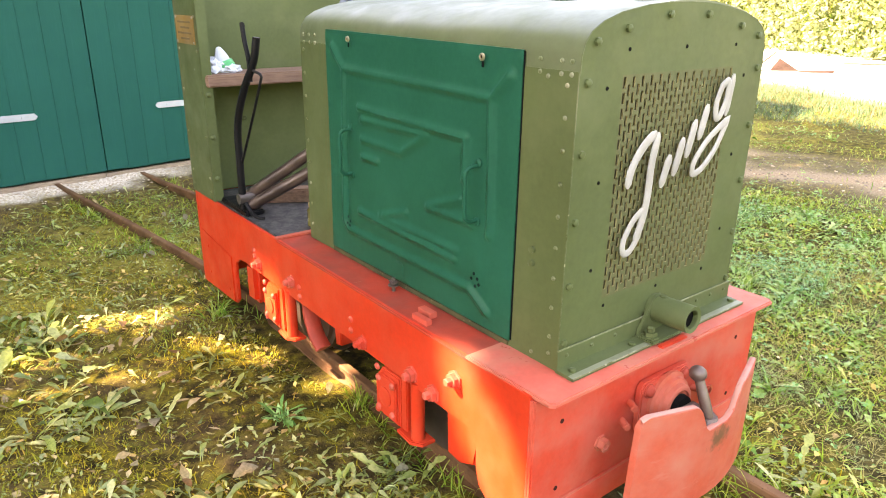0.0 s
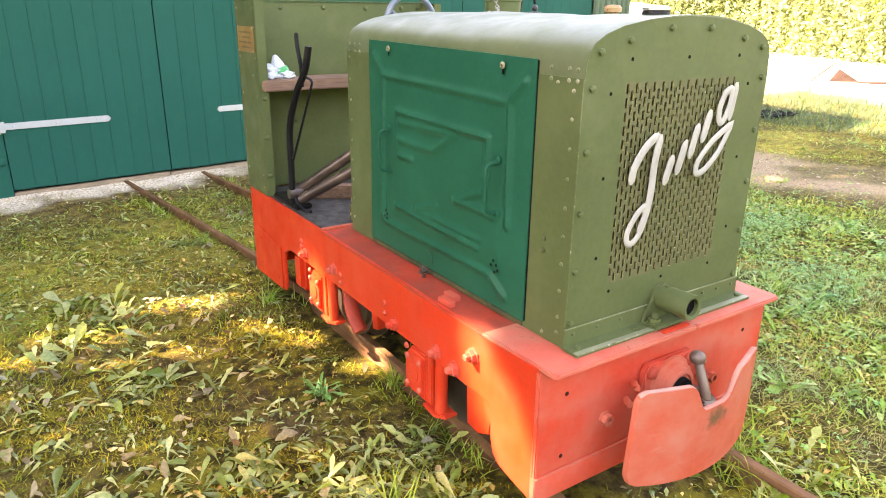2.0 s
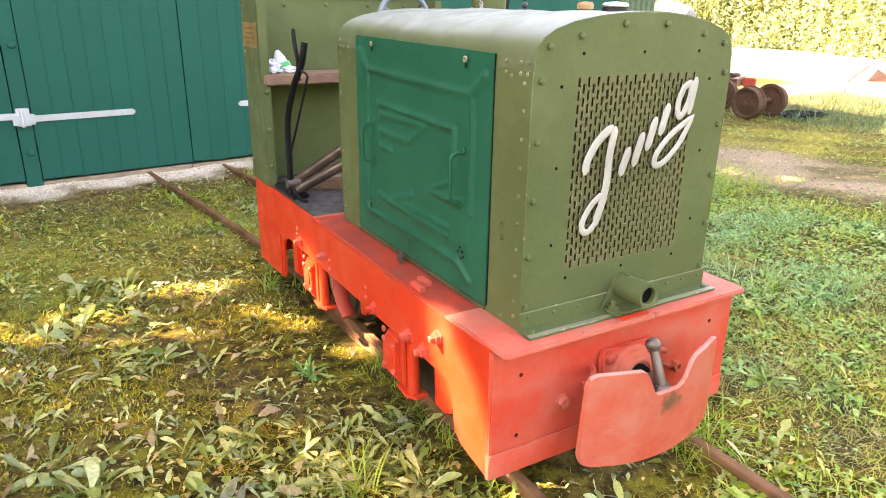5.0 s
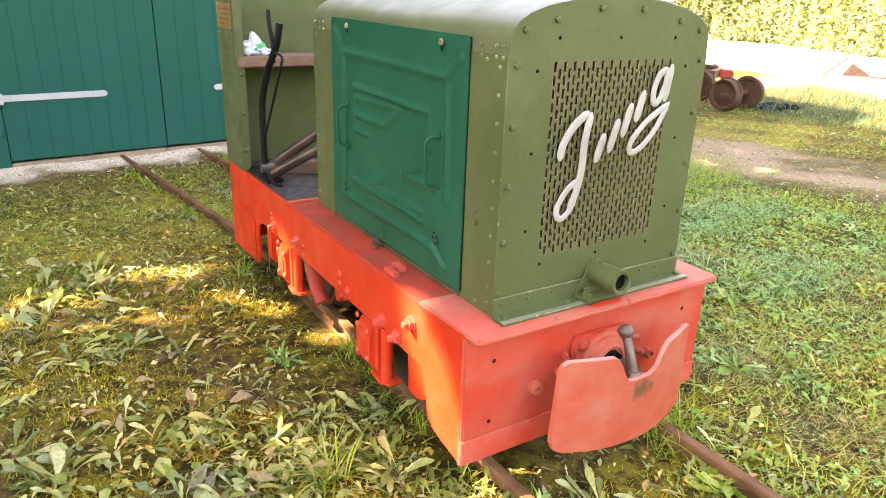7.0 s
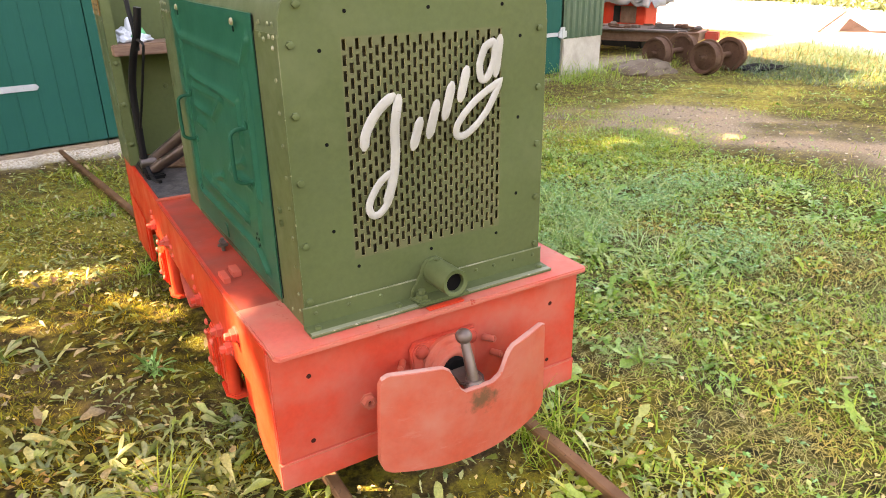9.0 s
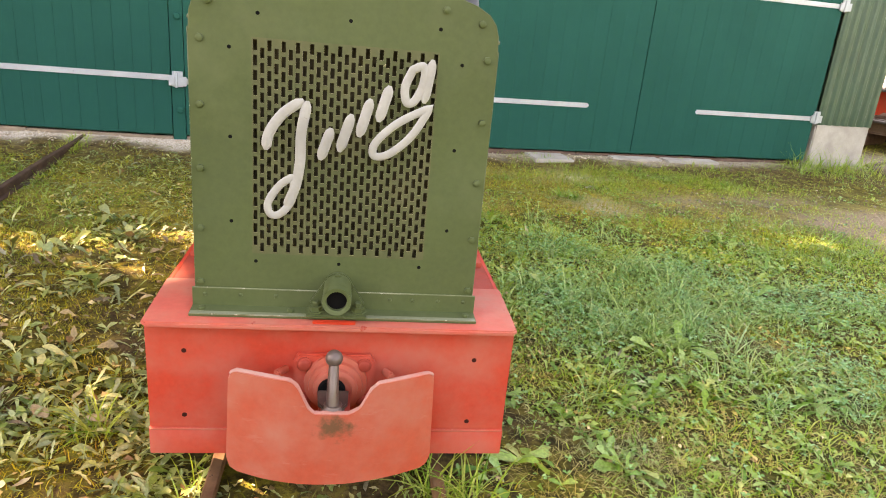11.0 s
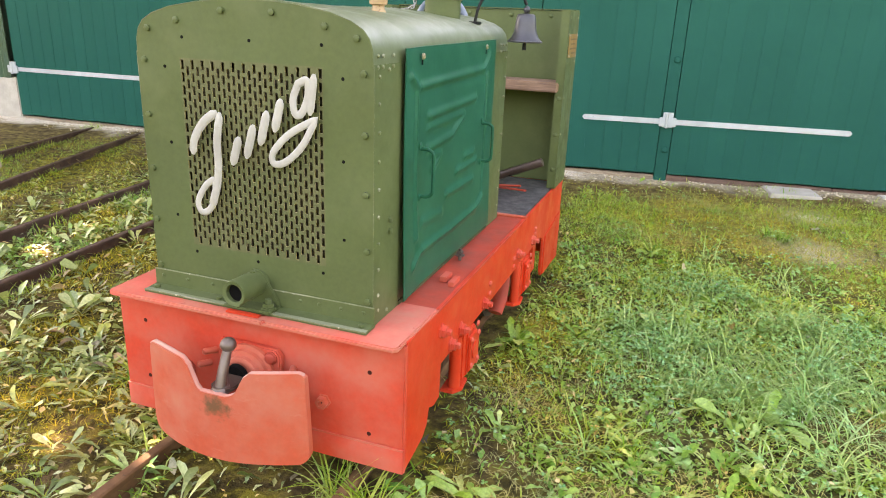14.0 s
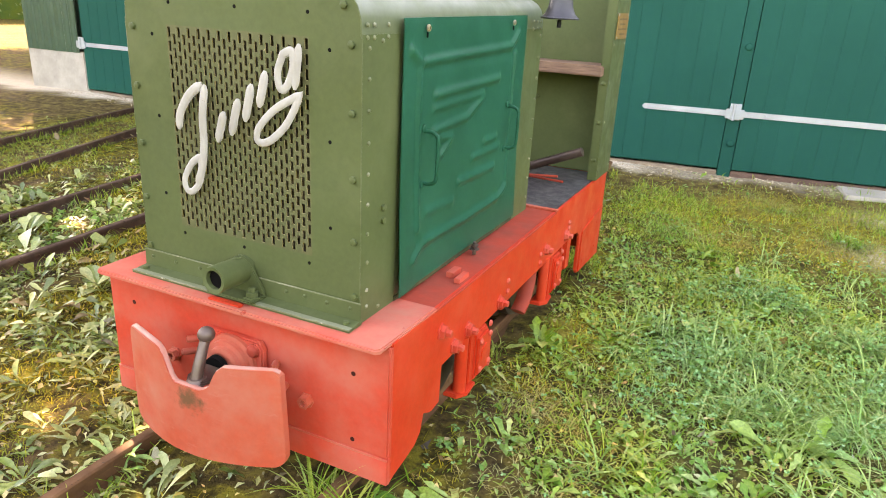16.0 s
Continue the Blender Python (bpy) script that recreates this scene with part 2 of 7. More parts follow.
def deck_mat():
    m, nt, b = nodes_of("black_deck_coating", 0.6)
    p = position(nt)
    v = nt.nodes.new("ShaderNodeTexVoronoi")
    v.feature = "DISTANCE_TO_EDGE"
    v.inputs["Scale"].default_value = 13
    w = tex_noise(nt, p, 8, 5, 0.7)
    wp = nt.nodes.new("ShaderNodeVectorMath")
    wp.operation = "ADD"
    nt.links.new(p, wp.inputs[0])
    sc = nt.nodes.new("ShaderNodeMath")
    sc.operation = "MULTIPLY"
    sc.inputs[1].default_value = 0.12
    nt.links.new(w, sc.inputs[0])
    nt.links.new(sc.outputs[0], wp.inputs[1])
    nt.links.new(wp.outputs[0], v.inputs["Vector"])
    col = ramp(nt, tex_noise(nt, p, 22, 6, 0.7), [(0.36, (0.011, 0.0105, 0.010)), (0.66, (0.10, 0.094, 0.086))])
    col = mixc(nt, ramp(nt, v.outputs["Distance"], [(0.0, grey(1)), (0.05, grey(0))]), col, (0.02, 0.02, 0.02))
    nt.links.new(col, b.inputs["Base Color"])
    bump(nt, b, w, 0.6, 0.004)
    return m


DECK = deck_mat()


def plate_mat():
    """The faded buffer plate, rubbed and greasy below its notch."""
    m = RED_PLATE.copy()
    m.name = "greasy_red_plate"
    nt = m.node_tree
    b = nt.nodes["Principled BSDF"]
    old = b.inputs["Base Color"].links[0].from_socket
    p = position(nt)
    mp = nt.nodes.new("ShaderNodeMapping")
    mp.inputs["Scale"].default_value = (9, 0, 12)
    nt.links.new(p, mp.inputs["Vector"])
    mp.inputs["Location"].default_value = (-0.005 * 9, 0.0, -0.378 * 12)
    ln = nt.nodes.new("ShaderNodeVectorMath")
    ln.operation = "LENGTH"
    nt.links.new(mp.outputs[0], ln.inputs[0])
    ad = nt.nodes.new("ShaderNodeMath")
    ad.operation = "ADD"
    nt.links.new(ln.outputs["Value"], ad.inputs[0])
    nt.links.new(tex_noise(nt, p, 40, 4, 0.7), ad.inputs[1])
    f = ramp(nt, ad.outputs[0], [(0.68, grey(0.85)), (1.25, grey(0))])
    sm = nt.nodes.new("ShaderNodeMapping")
    sm.inputs["Scale"].default_value = (7, 1, 24)
    sm.inputs["Rotation"].default_value = (0, radians(16), 0)
    nt.links.new(p, sm.inputs["Vector"])
    scuff = ramp(nt, tex_noise(nt, sm.outputs[0], 1.6, 5, 0.7), [(0.60, grey(0)), (0.78, grey(0.22))])
    old = mixc(nt, scuff, old, (0.56, 0.33, 0.27))
    nt.links.new(mixc(nt, f, old, (0.10, 0.060, 0.028)), b.inputs["Base Color"])
    return m


PLATE = plate_mat()


def leaf_mat(name, cols, rough=0.5, trans=0.3, warm=(1.45, 1.12, 0.62), cool=(0.66, 0.86, 0.86), gloss=0.15):
    """Leaves: every leaf of the mesh takes its own tone; light passes through a little."""
    m, nt, b = nodes_of(name, rough)
    b.inputs["Specular IOR Level"].default_value = gloss
    g = nt.nodes.new("ShaderNodeNewGeometry")
    col = ramp(nt, g.outputs["Random Per Island"], [(i / (len(cols) - 1), c) for i, c in enumerate(cols)])
    drift = tex_noise(nt, g.outputs["Position"], 2.3, 4, 0.6)
    col = mixc(nt, ramp(nt, drift, [(0.42, grey(0)), (0.60, grey(0.9))]), col, mixc(nt, 1.0, col, warm, "MULTIPLY"))
    col = mixc(nt, ramp(nt, drift, [(0.34, grey(0.8)), (0.46, grey(0))]), col, mixc(nt, 1.0, col, cool, "MULTIPLY"))
    n = tex_noise(nt, g.outputs["Position"], 85, 5, 0.7)
    col = mixc(nt, ramp(nt, n, [(0.38, grey(0)), (0.62, grey(0.85))]), col, mixc(nt, 1.0, col, (0.52, 0.58, 0.5), "MULTIPLY"))
    blot = tex_noise(nt, g.outputs["Position"], 31, 3, 0.6)
    col = mixc(nt, ramp(nt, blot, [(0.58, grey(0)), (0.72, grey(0.6))]), col, mixc(nt, 1.0, col, (1.35, 1.25, 1.15), "MULTIPLY"))
    nt.links.new(col, b.inputs["Base Color"])
    tr = nt.nodes.new("ShaderNodeBsdfTranslucent")
    nt.links.new(col, tr.inputs["Color"])
    mx = nt.nodes.new("ShaderNodeMixShader")
    mx.inputs[0].default_value = trans
    nt.links.new(b.outputs[0], mx.inputs[1])
    nt.links.new(tr.outputs[0], mx.inputs[2])
    nt.links.new(mx.outputs[0], nt.nodes["Material Output"].inputs["Surface"])
    return m


WEED = leaf_mat("weed_leaves", [(0.144, 0.202, 0.032), (0.35, 0.404, 0.102), (0.206, 0.298, 0.0552), (0.473, 0.499, 0.157), (0.0772, 0.127, 0.0232), (0.412, 0.457, 0.184), (0.608, 0.594, 0.258), (0.103, 0.17, 0.0272), (0.268, 0.351, 0.11)], 0.32, 0.25, (1.2, 1.05, 0.75), (0.74, 0.9, 0.8), 0.75)
WEED_R = leaf_mat("lush_weed_leaves", [(0.0988, 0.267, 0.0336), (0.166, 0.354, 0.0552), (0.265, 0.437, 0.0744), (0.331, 0.508, 0.167), (0.199, 0.39, 0.0684), (0.507, 0.59, 0.216)], 0.36, 0.3, (1.35, 1.08, 0.6), (0.8, 0.98, 0.95), 0.35)
GRASS_L = leaf_mat("mossy_grass", [(0.243, 0.282, 0.024), (0.419, 0.397, 0.036), (0.513, 0.422, 0.054), (0.189, 0.256, 0.03), (0.432, 0.32, 0.072), (0.121, 0.128, 0.018)], 0.6, 0.3)
GRASS_R = leaf_mat("lawn_grass", [(0.108, 0.268, 0.0276), (0.271, 0.45, 0.0504), (0.432, 0.524, 0.0996), (0.184, 0.389, 0.0504), (0.518, 0.56, 0.172), (0.324, 0.512, 0.145)], 0.5, 0.35, (1.25, 1.06, 0.7), (0.85, 1.0, 1.0))
GRASS_BLUE = leaf_mat("blue_green_grass", [(0.162, 0.349, 0.08), (0.281, 0.489, 0.129), (0.454, 0.618, 0.215), (0.13, 0.291, 0.0587), (0.584, 0.687, 0.29)], 0.4, 0.35, (1.15, 1.0, 0.8), (0.85, 1.0, 1.1), 0.35)
CLOVER = leaf_mat("clover_leaves", [(0.101, 0.3, 0.0791), (0.173, 0.424, 0.127), (0.305, 0.574, 0.223), (0.081, 0.237, 0.0637), (0.386, 0.649, 0.299)], 0.45, 0.25, (1.1, 1.05, 0.75), (0.85, 1.0, 1.12), 0.3)
FLOWER = leaf_mat("white_petals", [(0.62, 0.62, 0.52), (0.72, 0.70, 0.62)], 0.6, 0.2)
LITTER = leaf_mat("leaf_litter", [(0.088, 0.054, 0.024), (0.6, 0.48, 0.242), (0.2, 0.108, 0.05), (0.725, 0.624, 0.363), (0.375, 0.24, 0.11), (0.525, 0.48, 0.176)], 0.55, 0.1)
# darker, bluer copy of the lawn grass, to offset the direct sun there
GRASS_SUN = leaf_mat("sunlit_grass", [(0.045, 0.11, 0.045), (0.09, 0.175, 0.075), (0.18, 0.245, 0.15), (0.07, 0.145, 0.06), (0.26, 0.31, 0.23)], 0.5, 0.4, (1.15, 1.05, 0.9), (0.85, 1.0, 1.1))
STRAW = leaf_mat("straw", [(0.348, 0.304, 0.117), (0.441, 0.402, 0.18), (0.302, 0.281, 0.09)], 0.7, 0.15)
DRY = leaf_mat("dry_leaves", [(0.15, 0.10, 0.055), (0.36, 0.30, 0.20), (0.20, 0.14, 0.085), (0.48, 0.42, 0.29), (0.20, 0.10, 0.05), (0.40, 0.35, 0.24)], 0.6, 0.15)
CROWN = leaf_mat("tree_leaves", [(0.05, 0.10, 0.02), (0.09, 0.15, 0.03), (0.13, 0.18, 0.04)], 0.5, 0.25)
# leaf colours paled for the glare of full sun
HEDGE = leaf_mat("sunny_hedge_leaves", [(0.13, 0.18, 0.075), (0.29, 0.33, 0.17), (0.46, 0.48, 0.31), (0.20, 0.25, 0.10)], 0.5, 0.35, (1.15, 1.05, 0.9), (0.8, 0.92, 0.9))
BARK = wood("bark", (0.12, 0.09, 0.065), (0.05, 0.038, 0.028), "Z")


def ground_mat():
    m, nt, b = nodes_of("mossy_ground", 0.95)
    b.inputs["Specular IOR Level"].default_value = 0.08
    p = position(nt)

    def mask(nm):
        a = nt.nodes.new("ShaderNodeAttribute")
        a.attribute_name = nm
        return a.outputs["Fac"]
    n1 = tex_noise(nt, p, 2.2, 6, 0.65)
    n2 = tex_noise(nt, p, 14, 6, 0.7)
    n3 = tex_noise(nt, p, 70, 4, 0.7)
    # the darkest stops also stand in for shade between the plants
    moss = ramp(nt, n2, [(0.33, (0.020, 0.014, 0.006)), (0.47, (0.070, 0.054, 0.012)), (0.60, (0.20, 0.165, 0.022)), (0.70, (0.12, 0.12, 0.018))])
    soil = ramp(nt, n2, [(0.35, (0.024, 0.015, 0.008)), (0.6, (0.140, 0.088, 0.038))])
    col = mixc(nt, ramp(nt, n1, [(0.38, grey(0)), (0.54, grey(1))]), soil, moss)
    green = ramp(nt, n2, [(0.35, (0.020, 0.022, 0.008)), (0.6, (0.092, 0.086, 0.022))])
    col = mixc(nt, mask("lawn"), col, green)
    grit = ramp(nt, n3, [(0.3, (0.16, 0.115, 0.070)), (0.55, (0.30, 0.225, 0.145)), (0.75, (0.46, 0.37, 0.26))])
    tan = ramp(nt, n2, [(0.35, (0.055, 0.036, 0.016)), (0.52, (0.135, 0.092, 0.036)), (0.68, (0.24, 0.19, 0.06))])
    col = mixc(nt, mask("tan"), col, tan)
    cushion = ramp(nt, mixc(nt, 0.45, n2, n3), [(0.36, (0.05, 0.036, 0.010)), (0.5, (0.21, 0.17, 0.035)), (0.62, (0.36, 0.32, 0.07))])
    col = mixc(nt, mask("moss"), col, cushion)
    col = mixc(nt, mask("track"), col, grit)
    pale = ramp(nt, n3, [(0.32, (0.20, 0.135, 0.08)), (0.46, (0.58, 0.46, 0.34)), (0.62, (0.86, 0.78, 0.65))])
    col = mixc(nt, mask("pale_ground"), col, pale)
    # bluish grey, chosen to offset the sun's yellow cast on the yard
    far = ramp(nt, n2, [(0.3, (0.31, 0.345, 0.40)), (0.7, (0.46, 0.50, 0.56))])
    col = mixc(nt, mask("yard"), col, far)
    nt.links.new(col, b.inputs["Base Color"])
    h = mixc(nt, 0.5, n2, n3)
    bump(nt, b, h, 1.0, 0.02)
    return m


GROUND = ground_mat()

# ---- mesh helpers ----


def mesh_of(bm, name, smooth=None):
    me = bpy.data.meshes.new(name)
    bm.to_mesh(me)
    bm.free()
    if smooth is not None:
        me.shade_smooth()
        me.set_sharp_from_angle(angle=radians(smooth))
    return me


shared = {}


def part(name, bm, material, parent=None, label="", smooth=35, at=None):
    """Links a bmesh as one object under a thing or a part."""
    if isinstance(bm, bpy.types.Mesh):
        key = (bm.name, material.name)
        if key not in shared:
            shared[key] = bm.copy() if bm.materials else bm
            if not shared[key].materials:
                shared[key].materials.append(material)
            shared[key].materials[0] = material
        ob = new(name, shared[key])
    else:
        ob = new(name, mesh_of(bm, name, smooth))
        ob.data.materials.append(material)
    ob.parent = parent
    if at is not None:
        ob.matrix_local = at
    if label:
        ob["label"] = label
    return ob


def thing(name, label, category, group="", kind="", at=None):
    ob = new(name)
    ob.empty_display_size = 0.1
    if at is not None:
        ob.matrix_world = at
    return tagged(ob, label, category, group, kind)


def box(x0, x1, y0, y1, z0, z1, bev=0.0, bm=None):
    bm2 = bmesh.new()
    bmesh.ops.create_cube(bm2, size=1, matrix=Matrix.Translation(((x0 + x1) / 2, (y0 + y1) / 2, (z0 + z1) / 2)) @ Matrix.Diagonal((abs(x1 - x0), abs(y1 - y0), abs(z1 - z0), 1)))
    if bev:
        bmesh.ops.bevel(bm2, geom=bm2.edges[:], offset=bev, segments=2, affect="EDGES", clamp_overlap=True)
    return merged(bm, bm2)


def merged(bm, bm2):
    if bm is None:
        return bm2
    me = bpy.data.meshes.new("tmp")
    bm2.to_mesh(me)
    bm2.free()
    bm.from_mesh(me)
    bpy.data.meshes.remove(me)
    return bm


def rod(p0, p1, r0, r1=None, seg=16, bm=None, bev=0.0):
    p0, p1 = Vector(p0), Vector(p1)
    d = p1 - p0
    m = Matrix.Translation((p0 + p1) / 2) @ d.to_track_quat("Z", "Y").to_matrix().to_4x4()
    bm2 = bmesh.new()
    bmesh.ops.create_cone(bm2, cap_ends=True, segments=seg, radius1=r0, radius2=r0 if r1 is None else r1, depth=d.length, matrix=m)
    if bev:
        caps = [e for e in bm2.edges if any(len(f.verts) > 4 for f in e.link_faces)]
        bmesh.ops.bevel(bm2, geom=caps, offset=bev, segments=2, affect="EDGES")
    return merged(bm, bm2)


def ball(c, r, bm=None, scale=(1, 1, 1), seg=16):
    bm2 = bmesh.new()
    bmesh.ops.create_uvsphere(bm2, u_segments=seg, v_segments=seg // 2 + 2, radius=r, matrix=Matrix.Translation(c) @ Matrix.Diagonal((*scale, 1)))
    return merged(bm, bm2)


def lathe(profile, seg=24, m=None, bm=None, caps=True):
    """A solid of revolution about z; profile: (r, z) from one end to the other."""
    bm2 = bmesh.new()
    rings = []
    for r, z in profile:
        rings.append([bm2.verts.new((r * math.cos(a), r * math.sin(a), z)) for a in (2 * math.pi * i / seg for i in range(seg))])
    for a, b in zip(rings, rings[1:]):
        for i in range(seg):
            bm2.faces.new((a[i], a[(i + 1) % seg], b[(i + 1) % seg], b[i]))
    if caps:
        bm2.faces.new(rings[0][::-1])
        bm2.faces.new(rings[-1])
    bmesh.ops.recalc_face_normals(bm2, faces=bm2.faces[:])
    if m is not None:
        bm2.transform(m)
    return merged(bm, bm2)


def tube(points, r, seg=10, bm=None, flat=(1.0, 1.0), close=False):
    """A round or flattened bar along a smooth line; r one radius or one for each point."""
    pts = [Vector(p) for p in points]
    rr = r if isinstance(r, (list, tuple)) else [r] * len(pts)
    bm2 = bmesh.new()
    rings = []
    n = len(pts)
    side = None
    for i, p in enumerate(pts):
        a = pts[(i - 1) % n] if close else pts[max(0, i - 1)]
        b = pts[(i + 1) % n] if close else pts[min(n - 1, i + 1)]
        t = (b - a).normalized()
        if side is None:
            side = t.orthogonal().normalized()
            if abs(t.y) < 0.9:
                side = Vector((0, 1, 0))
        side = (side - t * side.dot(t)).normalized()
        up = t.cross(side)
        rings.append([bm2.verts.new(p + side * rr[i] * flat[0] * math.cos(k) + up * rr[i] * flat[1] * math.sin(k)) for k in (2 * math.pi * j / seg for j in range(seg))])
    pairs = list(zip(rings, rings[1:])) + ([(rings[-1], rings[0])] if close else [])
    for a, b in pairs:
        for j in range(seg):
            bm2.faces.new((a[j], a[(j + 1) % seg], b[(j + 1) % seg], b[j]))
    if not close:
        bm2.faces.new(rings[0][::-1])
        bm2.faces.new(rings[-1])
    bmesh.ops.recalc_face_normals(bm2, faces=bm2.faces[:])
    return merged(bm, bm2)


def curve_pts(ctrl, n=8):
    """Catmull-Rom points through the control points."""
    c = [Vector(p) for p in ctrl]
    c = [c[0] * 2 - c[1]] + c + [c[-1] * 2 - c[-2]]
    res = []
    for i in range(1, len(c) - 2):
        for k in range(n):
            t = k / n
            a, b, d, e = c[i - 1], c[i], c[i + 1], c[i + 2]
            res.append(0.5 * ((2 * b) + (d - a) * t + (2 * a - 5 * b + 4 * d - e) * t * t + (3 * b - a - 3 * d + e) * t ** 3))
    res.append(c[-2])
    return res


def slab(outline, axis, a, b, bev=0.0, bm=None):
    """A flat plate: a closed outline in the plane across the axis, from a to b along it."""
    bm2 = bmesh.new()

    def at(u, v, w):
        return {"x": (w, u, v), "y": (u, w, v), "z": (u, v, w)}[axis]
    vs = [bm2.verts.new(at(u, v, a)) for u, v in outline]
    f = bm2.faces.new(vs)
    ex = bmesh.ops.extrude_face_region(bm2, geom=[f])
    d = Vector(at(0, 0, b)) - Vector(at(0, 0, a))
    bmesh.ops.translate(bm2, verts=[v for v in ex["geom"] if isinstance(v, bmesh.types.BMVert)], vec=d)
    bmesh.ops.recalc_face_normals(bm2, faces=bm2.faces[:])
    if bev:
        rim = [e for e in bm2.edges if any(len(f.verts) == len(outline) for f in e.link_faces)]
        bmesh.ops.bevel(bm2, geom=rim, offset=bev, segments=2, affect="EDGES", clamp_overlap=True)
    return merged(bm, bm2)


def from_arrays(name, verts, faces, material, smooth=False):
    me = bpy.data.meshes.new(name)
    me.from_pydata(verts.tolist() if hasattr(verts, "tolist") else verts, [], faces.tolist() if hasattr(faces, "tolist") else faces)
    if smooth:
        me.shade_smooth()
    me.materials.append(material)
    me.update()
    return new(name, me)


# ---- ground ----
SHED_TURN = radians(7.33)
SHED_U = np.array((math.cos(SHED_TURN), math.sin(SHED_TURN)))
SHED_N = np.array((-math.sin(SHED_TURN), math.cos(SHED_TURN)))
SHED_D = 5.05
SHED_BEND = radians(5.5)


def smoothstep(e0, e1, x):
    t = np.clip((x - e0) / (e1 - e0), 0, 1)
    return t * t * (3 - 2 * t)


def wobble(x, y, s, seed=0.0):
    return (np.sin(x * s * 1.3 + y * s * 0.7 + seed) + np.sin(x * s * 0.6 - y * s * 1.7 + 2.1 * seed + 1) + np.sin(x * s * 2.3 + y * s * 1.9 + 3.3 + seed)) / 3


def track_mask(x, y):
    """The bare wheel track that runs past the shed."""
    cx = 4.75 + 0.16 * (1.6 - y) + 0.12 * wobble(x, y, 2.0)
    half = 0.85 + 0.3 * wobble(x, y, 1.4, 2.0)
    along = smoothstep(-3.0, 0.0, y) * (1 - smoothstep(3.4, 4.6, y))
    return np.clip((1 - smoothstep(half - 0.35, half + 0.35, np.abs(x - cx))) * along + 0.75 * (1 - smoothstep(0.25, 0.7, np.hypot((x - 3.1) / 1.5, y - 3.6))), 0, 1)


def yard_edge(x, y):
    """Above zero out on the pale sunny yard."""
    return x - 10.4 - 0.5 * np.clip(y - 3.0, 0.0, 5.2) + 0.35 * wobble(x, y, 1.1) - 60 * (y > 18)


def shed_gap(x, y):
    s = x * SHED_U[0] + y * SHED_U[1]
    return SHED_D - (x * SHED_N[0] + y * SHED_N[1]) + math.tan(SHED_BEND) * np.maximum(0.0, -0.9 - s)


def ground_height(x, y):
    h = 0.014 * wobble(x, y, 1.1) + 0.010 * wobble(x, y, 3.7, 1.0) + 0.006 * wobble(x, y, 9.0, 4.0)
    return h * (1 - 0.6 * track_mask(x, y)) + 0.012 + 0.042 * (1 - smoothstep(0.05, 0.75, shed_gap(x, y)))


def rail_x(y, x0):
    """The rails lead straight under the locomotive and bend towards the shed doors behind it."""
    t = np.maximum(0.0, y - 1.6)
    return x0 - 0.128 * np.where(t < 1.2, t * t / 2.4, t - 0.6)


def axis_steps(lo, a, b, hi, fine):
    mid = np.arange(a, b + fine / 2, fine)
    out, step, v = [], fine, b
    while v < hi:
        step *= 1.25
        v += step
        out.append(v)
    low, step, v = [], fine, a
    while v > lo:
        step *= 1.25
        v -= step
        low.append(v)
    return np.array(low[::-1] + mid.tolist() + out)


gx, gy = axis_steps(-150, -6, 8, 200, 0.08), axis_steps(-150, -3, 6, 200, 0.08)
GX, GY = np.meshgrid(gx, gy, indexing="ij")
GZ = ground_height(GX, GY) * np.where(np.hypot(GX, GY) < 30, 1, 0.3)
nxg, nyg = GX.shape
gi = np.arange(nxg * nyg).reshape(nxg, nyg)
gfaces = np.stack([gi[:-1, :-1], gi[1:, :-1], gi[1:, 1:], gi[:-1, 1:]], -1).reshape(-1, 4)
ground = from_arrays("ground", np.stack([GX, GY, GZ], -1).reshape(-1, 3), gfaces, GROUND, True)
tagged(ground, "mossy weed-grown yard ground with bare soil patches", "ground", kind="structure")
fx, fy = GX.ravel(), GY.ravel()
gap = shed_gap(fx, fy)
shed_s = fx * SHED_U[0] + fy * SHED_U[1]
